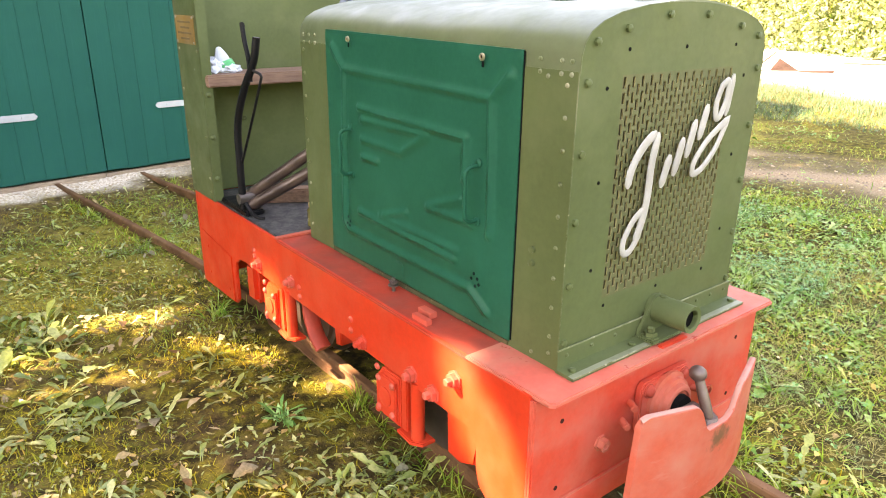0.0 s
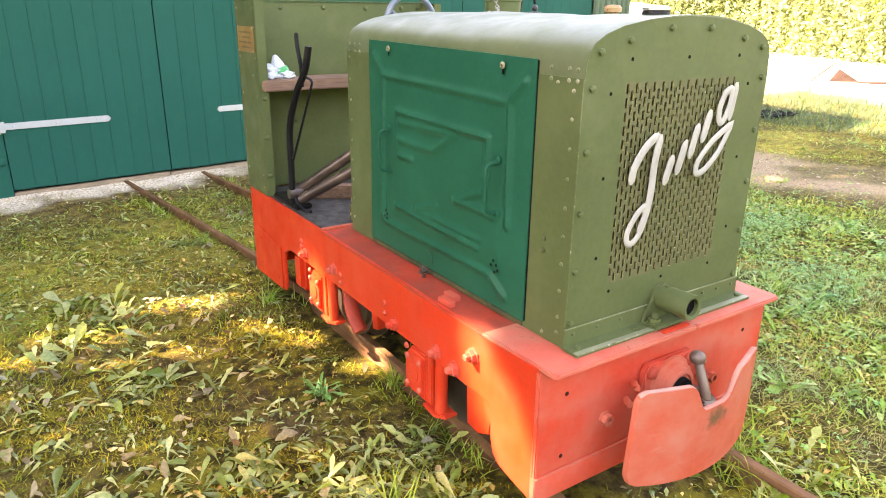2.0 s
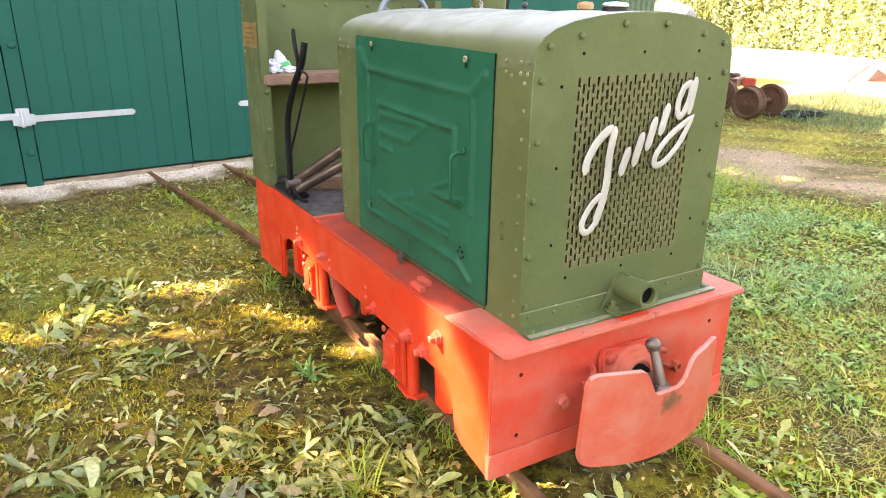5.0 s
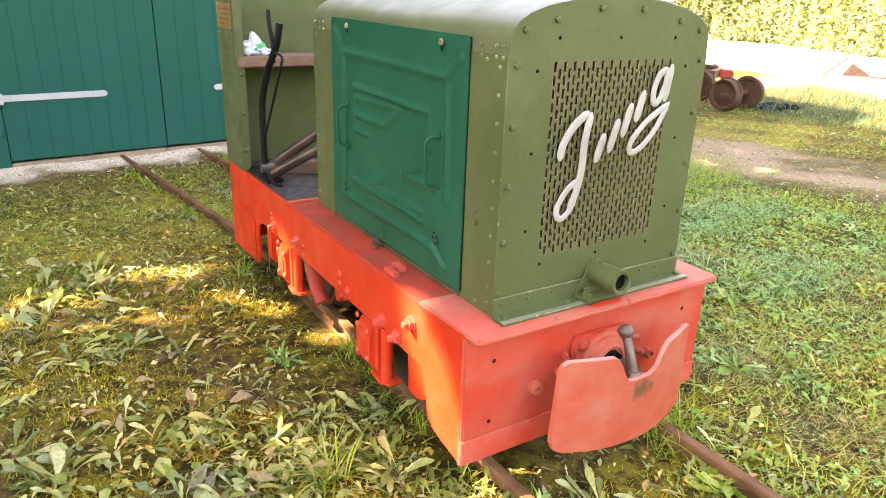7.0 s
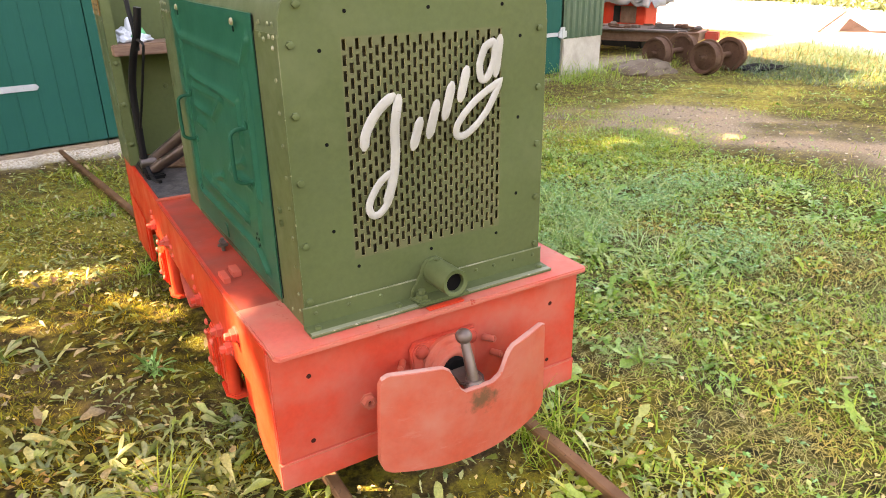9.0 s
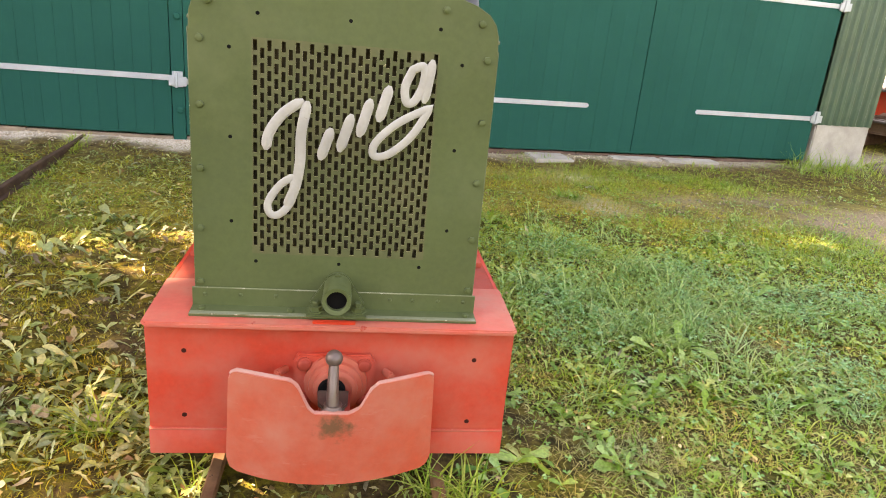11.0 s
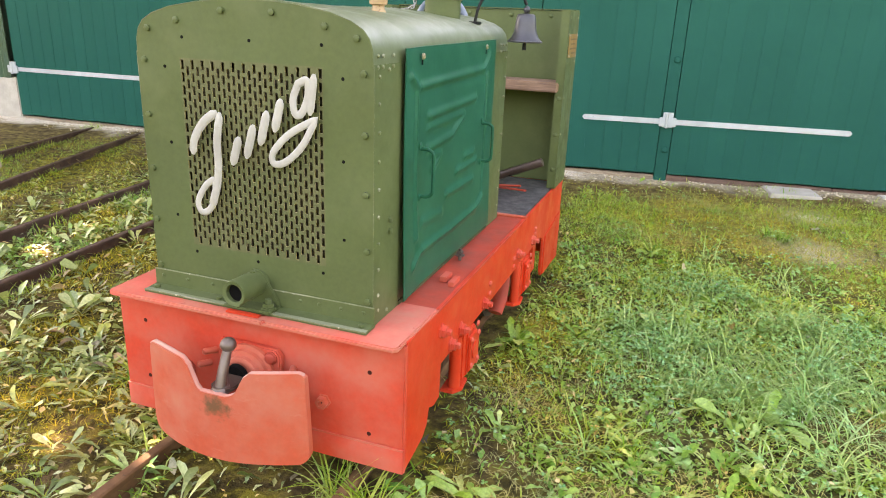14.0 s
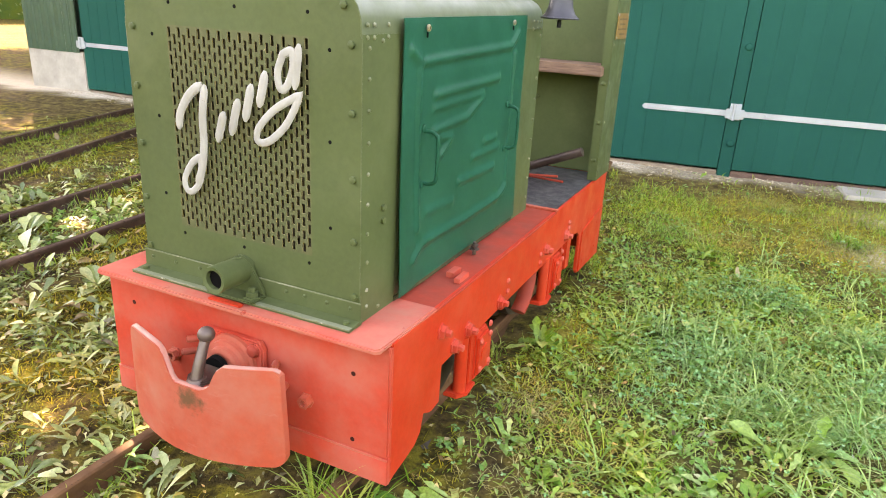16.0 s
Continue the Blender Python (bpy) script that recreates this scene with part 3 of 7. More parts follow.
zones = {
    "lawn": np.clip(smoothstep(0.3, 1.2, fx + 0.2 * wobble(fx, fy, 1.5)) * (0.75 + 0.4 * wobble(fx, fy, 1.2, 5)), 0, 1) * smoothstep(0.2, 1.6, gap + 0.4 * wobble(fx, fy, 1.8)),
    "track": track_mask(fx, fy) * (0.25 + 0.75 * smoothstep(-0.35, 0.3, wobble(fx, fy, 1.6, 2.0) + 0.5 * wobble(fx, fy, 4.3, 1.0))),
    # pale strip along the shed foot, and two pale patches before the right doors
    "pale_ground": (1 - smoothstep(0.14, 0.36, gap + 0.12 * wobble(fx, fy, 4) + 0.10 * wobble(fx, fy, 11, 2))) * smoothstep(-1.2, 0.2, gap) * (1 - 0.6 * smoothstep(0.6, 1.0, shed_s)) + 0.9 * np.exp(-((fx - 2.10) / 0.24) ** 2 - ((fy - 4.50) / 0.17) ** 2) + 0.85 * np.exp(-((fx - 2.03) / 0.20) ** 2 - ((fy - 3.48) / 0.20) ** 2),
    "tan": 0.8 * np.exp(-((fx - 3.0) / 0.8) ** 2 - ((fy - 4.5) / 0.35) ** 2) + 0.9 * (1 - smoothstep(0.55, 1.25, gap + 0.35 * wobble(fx, fy, 2.2, 3) + 0.15 * wobble(fx, fy, 6, 1))) * smoothstep(-1.2, 0.2, gap),
    # moss; the wide right-hand blobs also paint in missing light before the shed
    "moss": np.clip(1.1 * sum(np.exp(-((fx - a) / b) ** 2 - ((fy - c) / d) ** 2) for a, c, b, d in ((1.35, 4.2, 0.55, 0.32), (1.74, 3.25, 0.42, 0.30), (2.7, 3.1, 0.6, 0.35), (0.6, 1.48, 0.16, 0.22), (0.85, 3.6, 0.25, 0.3), (-1.2, 2.9, 0.9, 0.7), (-2.4, 3.3, 0.8, 0.6), (-0.5, 3.5, 0.4, 0.5), (1.6, 4.0, 0.95, 0.75), (4.3, 3.7, 1.9, 0.75), (2.7, 4.2, 0.8, 0.5), (6.2, 3.6, 1.2, 0.9))) * (0.7 + 0.6 * wobble(fx, fy, 4.0, 7.0)), 0, 1),
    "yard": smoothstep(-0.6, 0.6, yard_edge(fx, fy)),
}
for zn, zv in zones.items():
    ground.data.attributes.new(zn, "FLOAT", "POINT").data.foreach_set("value", zv.astype(np.float32))

# ---- tracks ----


def rail(x0, y0, y1, material):
    """A light flat-bottom rail along the track, its head about 8 cm over the ground."""
    prof = [(-0.030, 0.0), (0.030, 0.0), (0.030, 0.006), (0.005, 0.012), (0.005, 0.048), (0.019, 0.053), (0.019, 0.070), (0.014, 0.075), (-0.014, 0.075), (-0.019, 0.070), (-0.019, 0.053), (-0.005, 0.048), (-0.005, 0.012), (-0.030, 0.006)]
    ys = np.arange(y0, y1 + 0.01, 0.2)
    bm = bmesh.new()
    rings = []
    for y in ys:
        cx = float(x0(y))
        sink = 0.014 * float(smoothstep(3.5, 4.7, y))
        rings.append([bm.verts.new((cx + u, y, 0.005 - sink + v)) for u, v in prof])
    for a, b in zip(rings, rings[1:]):
        for j in range(len(prof)):
            bm.faces.new((a[j], a[(j + 1) % len(prof)], b[(j + 1) % len(prof)], b[j]))
    bm.faces.new(rings[0])
    bm.faces.new(rings[-1][::-1])
    bmesh.ops.recalc_face_normals(bm, faces=bm.faces[:])
    return part("rail", bm, material, None, smooth=30)


def railway(name_label, left, right, y0, y1, sleepers, material):
    t = thing("railway_track", name_label, "track", "narrow-gauge tracks", "structure")
    for f in (left, right):
        r = rail(f, y0, y1, material)
        r.parent = t
    sm = mesh_of(box(-0.44, 0.44, -0.06, 0.06, -0.07, 0.004, 0.008), "sleeper")
    for y in sleepers:
        c = float(left(y) + right(y)) / 2
        s = part("sleeper", sm, SLEEPER_WOOD, t)
        s.location = (c, y, 0.002)
        s.rotation_euler = (0, 0, random.uniform(-0.03, 0.03))
    return t


railway("rusty narrow-gauge track under the locomotive", lambda y: rail_x(y, -0.325), lambda y: rail_x(y, 0.310), -6.0, 5.0, [-0.35, 0.45, 1.2, 2.75, 3.5], RUST_RAIL)
railway("rusty overgrown siding track in the weeds", lambda y: -2.51 - 0.144 * y, lambda y: -1.93 - 0.085 * y, -4.0, 4.8, [-0.4, 0.5, 1.35, 2.3, 3.3], OLD_RAIL)
railway("rusty overgrown curving track in the weeds", lambda y: -3.88 - 0.32 * y, lambda y: -3.03 - 0.355 * y, -1.0, 4.6, [0.5, 1.5, 2.5, 3.5], OLD_RAIL)

# ---- shed ----
SHED = Matrix.Translation((SHED_N[0] * SHED_D, SHED_N[1] * SHED_D, 0)) @ Matrix.Rotation(SHED_TURN, 4, "Z")
SHED_BENT = SHED @ Matrix.Translation((-0.9, 0, 0)) @ Matrix.Rotation(-SHED_BEND, 4, "Z") @ Matrix.Translation((0.9, 0, 0))
DOOR_TOP, DOOR_LOW = 2.35, 0.105


def shed_part(name, bm, material, s=0.0, smooth=35):
    """A piece of the shed at s along its front; past the bend it stands on the turned wall."""
    return part(name, bm, material, None, "", smooth, SHED_BENT if s < -0.92 else SHED)


def strap(s0, s1, z):
    """A galvanised strap hinge from its pintle at s0 to a pointed tip at s1."""
    d = 1 if s1 > s0 else -1
    o = [(s0, z - 0.024), (s1 - d * 0.022, z - 0.024), (s1, z), (s1 - d * 0.022, z + 0.024), (s0, z + 0.024)]
    bm = slab(o if d > 0 else o[::-1], "y", -0.044, -0.036, 0.002)
    for k in range(3):
        s = s0 + (s1 - s0) * (0.15 + 0.36 * k)
        rod((s, -0.044, z), (s, -0.050, z), 0.008, 0.006, 10, bm)
    return bm


def bracket(s, z):
    """The pintle plate on the post, with its pin."""
    bm = box(s - 0.045, s + 0.045, -0.056, -0.04, z - 0.05, z + 0.085, 0.003)
    box(s - 0.075, s + 0.075, -0.062, -0.046, z - 0.042, z + 0.04, 0.004, bm)
    rod((s - 0.01, -0.062, z - 0.055), (s - 0.01, -0.062, z + 0.075), 0.013, None, 12, bm)
    return bm


board_cache = {}


def shed_door(number, s0, s1, strap_from, strap_to, label, strap_z=0.585):
    d = new("door_%d" % number)
    d.matrix_world = SHED_BENT if s0 < -0.92 else SHED
    tagged(d, label, "door", "shed doors", "structure")
    n = max(3, round((s1 - s0 - 0.008) / 0.155))
    w = (s1 - s0 - 0.008) / n
    # the wide doors are boarded more tightly
    bevel, play = (0.0022, 0.0012) if number < 5 else (0.0009, 0.0004)
    key = round(w, 4)
    if key not in board_cache:
        bm = box(-w / 2 + 0.0003, w / 2 - 0.0003, -0.034, -0.008, DOOR_LOW, DOOR_TOP, bevel)
        board_cache[key] = mesh_of(bm, "board", 40)
    for i in range(n):
        b = part("board", board_cache[key], BOARD, d)
        b.location = (s0 + 0.004 + (i + 0.5) * w, random.uniform(-play, play), random.uniform(-0.004, 0.004))
    part("backing", box(s0 + 0.004, s1 - 0.004, -0.007, 0.02, DOOR_LOW + 0.004, DOOR_TOP - 0.004), BOARD, d)
    for z in (strap_z, 1.80):
        part("strap_hinge", strap(strap_from, strap_to, z), GALV, d, "galvanised strap hinge")
    return d


shed_door(1, -5.93, -3.27, -5.92, -4.02, "closed green-painted board door with strap hinges", 0.64)
shed_door(2, -3.27, -0.955, -0.91, -2.58, "closed green-painted board door with strap hinges", 0.61)
shed_door(3, -0.845, 0.34, -0.89, -0.087, "closed narrow green board door over the loco track")
shed_door(4, 0.34, 1.505, 1.555, 0.79, "closed narrow green board door over the loco track")
shed_door(5, 1.615, 3.68, 1.565, 3.11, "closed wide green-painted board door")
shed_door(6, 3.68, 5.95, 5.96, 4.375, "closed wide green-painted board door")
for s in (-0.9, 1.56):
    post = shed_part("door_post", box(s - 0.0545, s + 0.0545, -0.028, 0.12, 0.0, DOOR_TOP, 0.004), BOARD)
    tagged(post, "green painted timber post between the shed doors", "post", "door posts", "structure")
    for z in (0.585, 1.80):
        part("pintle_bracket", bracket(s, z), GALV, post, "galvanised hinge bracket")
    for z in (0.33, 1.135):
        part("bolt_head", lathe([(0.004, 0), (0.03, 0.0), (0.032, 0.006), (0.022, 0.016), (0.004, 0.018)], 16, Matrix.Translation((s + 0.012, -0.030, z)) @ Matrix.Rotation(radians(90), 4, "X")), BOARD, post)
for s, z in ((-5.94, 0.64), (5.96, 0.585), (-5.94, 1.8), (5.96, 1.8)):
    b = shed_part("hinge_bracket", bracket(s, z), GALV, s)
    tagged(b, "galvanised hinge bracket on the shed corner", "hinge", "hinge brackets")
RUSTY_SILL = wood("red_brown_sill_wood", (0.17, 0.095, 0.065), (0.075, 0.04, 0.028))
for s0, s1 in ((-5.92, -0.955), (-0.845, 1.505), (1.615, 5.93)):
    k = max(1, round((s1 - s0) / 1.25))
    for i in range(k):
        a, b = s0 + (s1 - s0) * i / k, s0 + (s1 - s0) * (i + 1) / k
        o = shed_part("sill_board", box(a + 0.004, b - 0.004, -0.026, 0.02, 0.0, 0.088 + random.uniform(-0.006, 0.004), 0.004), SILL_WOOD if s0 < 1 else RUSTY_SILL, s0)
        tagged(o, "weathered red-brown sill board under the wide shed doors" if s0 > 1 else "weathered grey-brown sill board under the shed doors", "sill", "sill boards", "structure")


def corrugated(s0, s1, z0, z1, d=-0.02):
    n = int((s1 - s0) / 0.0105)
    bm = bmesh.new()
    cols = []
    for i in range(n + 1):
        s = s0 + (s1 - s0) * i / n
        ph = ((s - s0) / 0.115) % 1
        y = d - 0.022 * min(1, max(0, (0.5 - abs(ph - 0.5)) * 7 - 1))
        cols.append((bm.verts.new((s, y, z0)), bm.verts.new((s, y, z1)), bm.verts.new((s, y + 0.004, z0)), bm.verts.new((s, y + 0.004, z1))))
    for a, b in zip(cols, cols[1:]):
        bm.faces.new((a[0], b[0], b[1], a[1]))
        bm.faces.new((b[2], a[2], a[3], b[3]))
        bm.faces.new((a[0], a[2], b[2], b[0]))
    return bm


for s0, s1, zc in ((-6.95, -6.0, 0.54), (6.0, 6.79, 0.53)):
    o = shed_part("corrugated_panel", corrugated(s0, s1, zc - 0.01, 3.0), CORRUGATED, s0, smooth=20)
    tagged(o, "green trapezoidal sheet-metal cladding at the shed corner", "cladding", "corner cladding", "structure")
    o = shed_part("concrete_plinth", box(s0 + 0.01, s1 + (0.06 if s0 < 0 else -0.02), -0.03, 0.25, -0.05, zc, 0.012), CONCRETE, s0)
    tagged(o, "pale grey cast concrete plinth under the cladding", "plinth", "corner plinths", "structure")
for s0, s1 in ((-6.95, -0.93), (-0.9, 6.79)):
    tagged(shed_part("wall_north", box(s0, s1, 0.125, 0.22, 0.0, 3.0), CORRUGATED, s0), "green shed front wall behind the doors", "wall", kind="structure")
for s0, s1 in ((-5.98, -0.93), (-0.92, 5.99)):
    tagged(shed_part("wall_above_doors", box(s0, s1, -0.03, 0.12, DOOR_TOP + 0.01, 3.0, 0.004), BOARD, s0), "green boarded wall strip above the shed doors", "wall", kind="structure")
for s in (-6.95, 6.71):
    tagged(shed_part("wall_side", box(s, s + 0.08, 0.225, 6.6, 0.0, 3.0), CORRUGATED, s), "green sheet-metal side wall of the shed", "wall", kind="structure")
roof_bm = slab([(-0.35, 2.95), (3.6, 3.75), (7.3, 2.95), (7.3, 3.03), (3.6, 3.83), (-0.35, 3.03)], "x", -7.2, 6.97)
tagged(shed_part("roof", roof_bm, CORRUGATED), "shallow green sheet-metal shed roof", "roof", kind="structure")
for s0, s1, d0, d1 in ((2.46, 2.88, -0.44, -0.05), (3.42, 4.0, -0.30, -0.05), (4.05, 4.7, -0.34, -0.06)):
    o = shed_part("paving_slab", box(s0, s1, d0, d1, -0.01, 0.070, 0.008), CONCRETE)
    o.rotation_euler.z += 0.03
    tagged(o, "grey concrete paving slab sunk before the shed door", "slab", "paving slabs", "structure")

# ---- locomotive ----
loco = thing("locomotive", "small green and red narrow-gauge diesel locomotive standing on its track", "locomotive")


def lpart(name, bm, material, parent=None, label="", smooth=35):
    return part(name, bm, material, parent or loco, label, smooth)


def grow(mesh, name, material, spots, parent, turn=None):
    """Alike small pieces on one mesh."""
    for s in spots:
        o = part(name, mesh, material, parent)
        o.matrix_local = Matrix.Translation(s) @ (turn or Matrix.Identity(4))


FACE_FRONT = Matrix.Rotation(radians(90), 4, "X")
FACE_LEFT = Matrix.Rotation(radians(-90), 4, "Y")
FACE_RIGHT = Matrix.Rotation(radians(90), 4, "Y")
rivet_mesh = mesh_of(lathe([(0.0055, 0), (0.0055, 0.001), (0.0045, 0.003), (0.002, 0.004)], 10), "rivet", 60)
rivet_big = mesh_of(lathe([(0.0115, 0), (0.0115, 0.002), (0.0095, 0.006), (0.004, 0.008)], 12), "bolt_head", 60)
hex_mesh = mesh_of(lathe([(0.023, 0), (0.023, 0.004), (0.0175, 0.0042), (0.0175, 0.015), (0.010, 0.0152), (0.010, 0.026), (0.008, 0.028)], 6), "hex_bolt", 25)
hex_small = mesh_of(lathe([(0.0092, 0), (0.0092, 0.007), (0.007, 0.008), (0.002, 0.0085)], 6), "hex_bolt", 25)
# flat discs, coloured dark for the shade inside holes that aren't cut
hole_mesh = mesh_of(lathe([(0.0066, 0), (0.0066, 0.0008), (0.002, 0.0009)], 12), "bolt_hole", 30)
speck_mesh = mesh_of(lathe([(0.0047, 0), (0.0047, 0.0008), (0.001, 0.0009)], 10), "screw_hole", 30)

# frame and footplates
HALF = 0.485
side_out = [(0.062, 0.575), (0.062, 0.165), (0.085, 0.172), (0.145, 0.182), (0.200, 0.194), (0.232, 0.220), (0.246, 0.265), (0.252, 0.372), (1.74, 0.378), (1.80, 0.372), (1.845, 0.345), (1.86, 0.30), (1.86, 0.165), (1.885, 0.140), (2.27, 0.130), (2.27, 0.575)]
for sx in (-1, 1):
    fr = lpart("side_frame", slab(side_out, "x", sx * (HALF - 0.014), sx * HALF, 0.003), RED, label="bright red steel side frame with bolts")
    face = FACE_LEFT if sx < 0 else FACE_RIGHT
    X = sx * HALF
    for y, z in ((0.336, 0.490), (0.430, 0.402), (0.530, 0.414), (0.800, 0.402), (1.298, 0.442), (1.590, 0.420)):
        o = part("hex_bolt", hex_mesh, RED_BEAM, fr)
        o.matrix_local = Matrix.Translation((X, y, z)) @ face @ Matrix.Scale(1.2, 4)
    grow(rivet_big, "bolt_head", RED_BEAM, [(X, 0.871, 0.455), (X, 0.871, 0.416), (X, 1.235, 0.44), (X, 1.235, 0.405), (X, 1.63, 0.468), (X, 1.63, 0.443)], fr, face)
    # axle boxes
    for yc in (0.575, 1.40):
        ab = lpart("axle_box", slab([(yc + 0.01, 0.205), (yc + 0.105, 0.205), (yc + 0.135, 0.235), (yc + 0.135, 0.335), (yc + 0.105, 0.372), (yc + 0.01, 0.372)], "x", X - sx * 0.05, X + sx * 0.008, 0.005), RED, label="red axle box with cover plate")
        part("cover_plate", slab([(yc + 0.02, 0.222), (yc + 0.10, 0.222), (yc + 0.124, 0.245), (yc + 0.124, 0.33), (yc + 0.10, 0.356), (yc + 0.02, 0.356)], "x", X + sx * 0.008, X + sx * 0.018, 0.003), RED, ab)
        part("hub_ring", lathe([(0.032, 0), (0.032, 0.004), (0.022, 0.006), (0.004, 0.006)], 18, Matrix.Translation((X + sx * 0.018, yc + 0.072, 0.288)) @ face), RED, ab)
        grow(rivet_big, "bolt_head", RED_BEAM, [(X + sx * 0.018, yc + a, b) for a, b in ((0.108, 0.34), (0.108, 0.238), (0.034, 0.24), (0.034, 0.34))] + [(X + sx * 0.008, yc + 0.128, 0.365), (X + sx * 0.008, yc + 0.128, 0.215)], ab, face)
        part("guide_rod", rod((X - sx * 0.012, yc - 0.055, 0.195), (X - sx * 0.012, yc - 0.055, 0.39), 0.021, None, 18), RED, ab)
        part("guide_strip", box(X - sx * 0.03, X + sx * 0.004, yc - 0.022, yc + 0.008, 0.205, 0.385, 0.003), RED, ab)
        part("foot_flange", slab([(X - sx * 0.05, yc - 0.09), (X - sx * 0.05, yc + 0.02), (X + sx * 0.012, yc + 0.02), (X + sx * 0.018, yc - 0.055), (X - sx * 0.005, yc - 0.09)], "z", 0.185, 0.20, 0.003), RED, ab)
        # wheel
        wprof = [(0.03, -0.045), (0.165, -0.045), (0.17, -0.03), (0.19, -0.03), (0.192, 0.035), (0.214, 0.042), (0.214, 0.058), (0.17, 0.06), (0.165, 0.045), (0.06, 0.03), (0.03, 0.06)]
        wh = lpart("wheel", lathe([(0.001, -0.045)] + wprof + [(0.001, 0.06)], 40, Matrix.Translation((sx * 0.325, yc, 0.283)) @ (FACE_RIGHT if sx < 0 else FACE_LEFT)), TYRE_STEEL, label="rusty steel flanged wheel")
        part("brake_block", slab([(yc - 0.245, 0.20), (yc - 0.205, 0.19), (yc - 0.198, 0.29), (yc - 0.205, 0.37), (yc - 0.255, 0.36)], "x", sx * 0.29, sx * 0.37, 0.004), RED, wh, "red brake block")
    lpart("brake_shoe", tube(curve_pts([(X - sx * 0.05, 1.262, 0.40), (X - sx * 0.045, 1.250, 0.32), (X - sx * 0.045, 1.215, 0.25), (X - sx * 0.05, 1.17, 0.205)], 5), 0.024, 10, None, (0.8, 1.3)), RED_GRIMY, label="worn red curved brake shoe at the rear wheel")
    # rear leg extras
    lpart("rear_bracket", box(X - sx * 0.10, X - sx * 0.02, 1.70, 1.80, 0.19, 0.37, 0.02), RED, label="red hanger bracket")
    grow(rivet_big, "bolt_head", RED, [(X, 1.94, 0.19), (X, 2.17, 0.2), (X, 2.17, 0.33)], fr, face)
    part("leg_plate", slab([(1.89, 0.145), (2.272, 0.13), (2.272, 0.40), (1.89, 0.36)], "x", X, X + sx * 0.006, 0.002), RED, fr)
    lpart("brake_hanger", slab([(0.250, 0.36), (0.270, 0.250), (0.330, 0.222), (0.385, 0.228), (0.392, 0.40), (0.250, 0.40)], "x", X - sx * 0.045, X - sx * 0.016, 0.005), RED, label="red brake hanger behind the frame")
    lpart("side_footplate", box(sx * 0.34, sx * (HALF + 0.002), 0.285, 1.405, 0.564, 0.574, 0.003), RED_GRIMY, label="dusty red running plate beside the hood")
    lpart("footplate_lip", box(sx * 0.33, sx * (HALF + 0.004), 1.395, 1.425, 0.574, 0.582, 0.003), RED_PLATE)
    st = lpart("step_clip", box(sx * 0.405, sx * 0.43, 0.52, 0.58, 0.574, 0.592, 0.0015), RED_BEAM, label="small red angle clip on the running plate")
    part("clip_bar", box(sx * 0.445, sx * 0.465, 0.49, 0.56, 0.574, 0.590, 0.0015), RED_BEAM, st)
for a in (0.575, 1.40):
    lpart("axle", rod((-0.30, a, 0.283), (0.30, a, 0.283), 0.032, None, 16), RUST, label="rusty axle")
lpart("frame_floor", box(-0.46, 0.46, 0.08, 2.26, 0.50, 0.545), DARK_METAL, label="dark underside of the frame")
lpart("gearbox", box(-0.20, 0.20, 0.35, 1.6, 0.24, 0.499, 0.03), DARK_METAL, label="dark oily gearbox casing between the wheels")
lpart("rear_beam", box(-HALF + 0.001, HALF - 0.001, 2.271, 2.295, 0.14, 0.575, 0.004), RED, label="red rear buffer beam")

lpart("front_footplate", slab([(-0.48, 0.012), (-0.468, 0.0), (0.468, 0.0), (0.48, 0.012), (0.487, 0.295), (-0.487, 0.295)], "z", 0.566, 0.581, 0.004), RED_DUSTY, label="dusty pale-red front running plate")
beam = lpart("buffer_beam", box(-0.484, 0.484, 0.048, 0.061, 0.245, 0.565, 0.003), RED_BEAM, label="red buffer beam with bolt holes")
part("lower_strip", slab([(0.055, 0.163), (0.0445, 0.166), (0.0445, 0.240), (0.048, 0.245), (0.061, 0.247), (0.061, 0.163)], "x", -0.486, 0.486, 0.002), RED_BEAM, beam)
part("weld_line", rod((-0.484, 0.0455, 0.242), (0.484, 0.0455, 0.242), 0.0028, None, 8), RED_PLATE, beam, "pale rubbed edge of the lower strip")
grow(hole_mesh, "bolt_hole", BEAM_HOLE, [(-0.388, 0.048, 0.479), (-0.393, 0.048, 0.286), (0.380, 0.048, 0.468), (0.378, 0.048, 0.272)], beam, FACE_FRONT)

for sx in (-1, 1):
    part("corner_weld", rod((sx * 0.4822, 0.0612, 0.168), (sx * 0.4822, 0.0612, 0.564), 0.0042, None, 8), RED_BEAM, beam)

# coupling
fl = lpart("coupling_flange", slab([(-0.095, 0.33), (-0.105, 0.345), (-0.108, 0.465), (-0.095, 0.486), (0.095, 0.486), (0.108, 0.465), (0.105, 0.345), (0.095, 0.33)], "y", 0.026, 0.048, 0.005), RED_BEAM, label="red bolted coupling flange")
flange_bolt = mesh_of(lathe([(0.0205, 0), (0.0205, 0.003), (0.0175, 0.004), (0.0165, 0.010), (0.013, 0.013), (0.003, 0.0135)], 18), "bolt_head", 40)
grow(flange_bolt, "bolt_head", RED_GRIMY, [(-0.078, 0.026, 0.458), (0.078, 0.026, 0.458), (-0.078, 0.026, 0.352), (0.078, 0.026, 0.352)], fl, FACE_FRONT)
part("spring_dome", lathe([(0.084, 0), (0.083, 0.010), (0.072, 0.014), (0.070, 0.026), (0.059, 0.030), (0.057, 0.042), (0.051, 0.046), (0.044, 0.046), (0.042, 0.040), (0.004, 0.040)], 28, Matrix.Translation((0.005, 0.026, 0.405)) @ FACE_FRONT), RED_PLATE, fl)
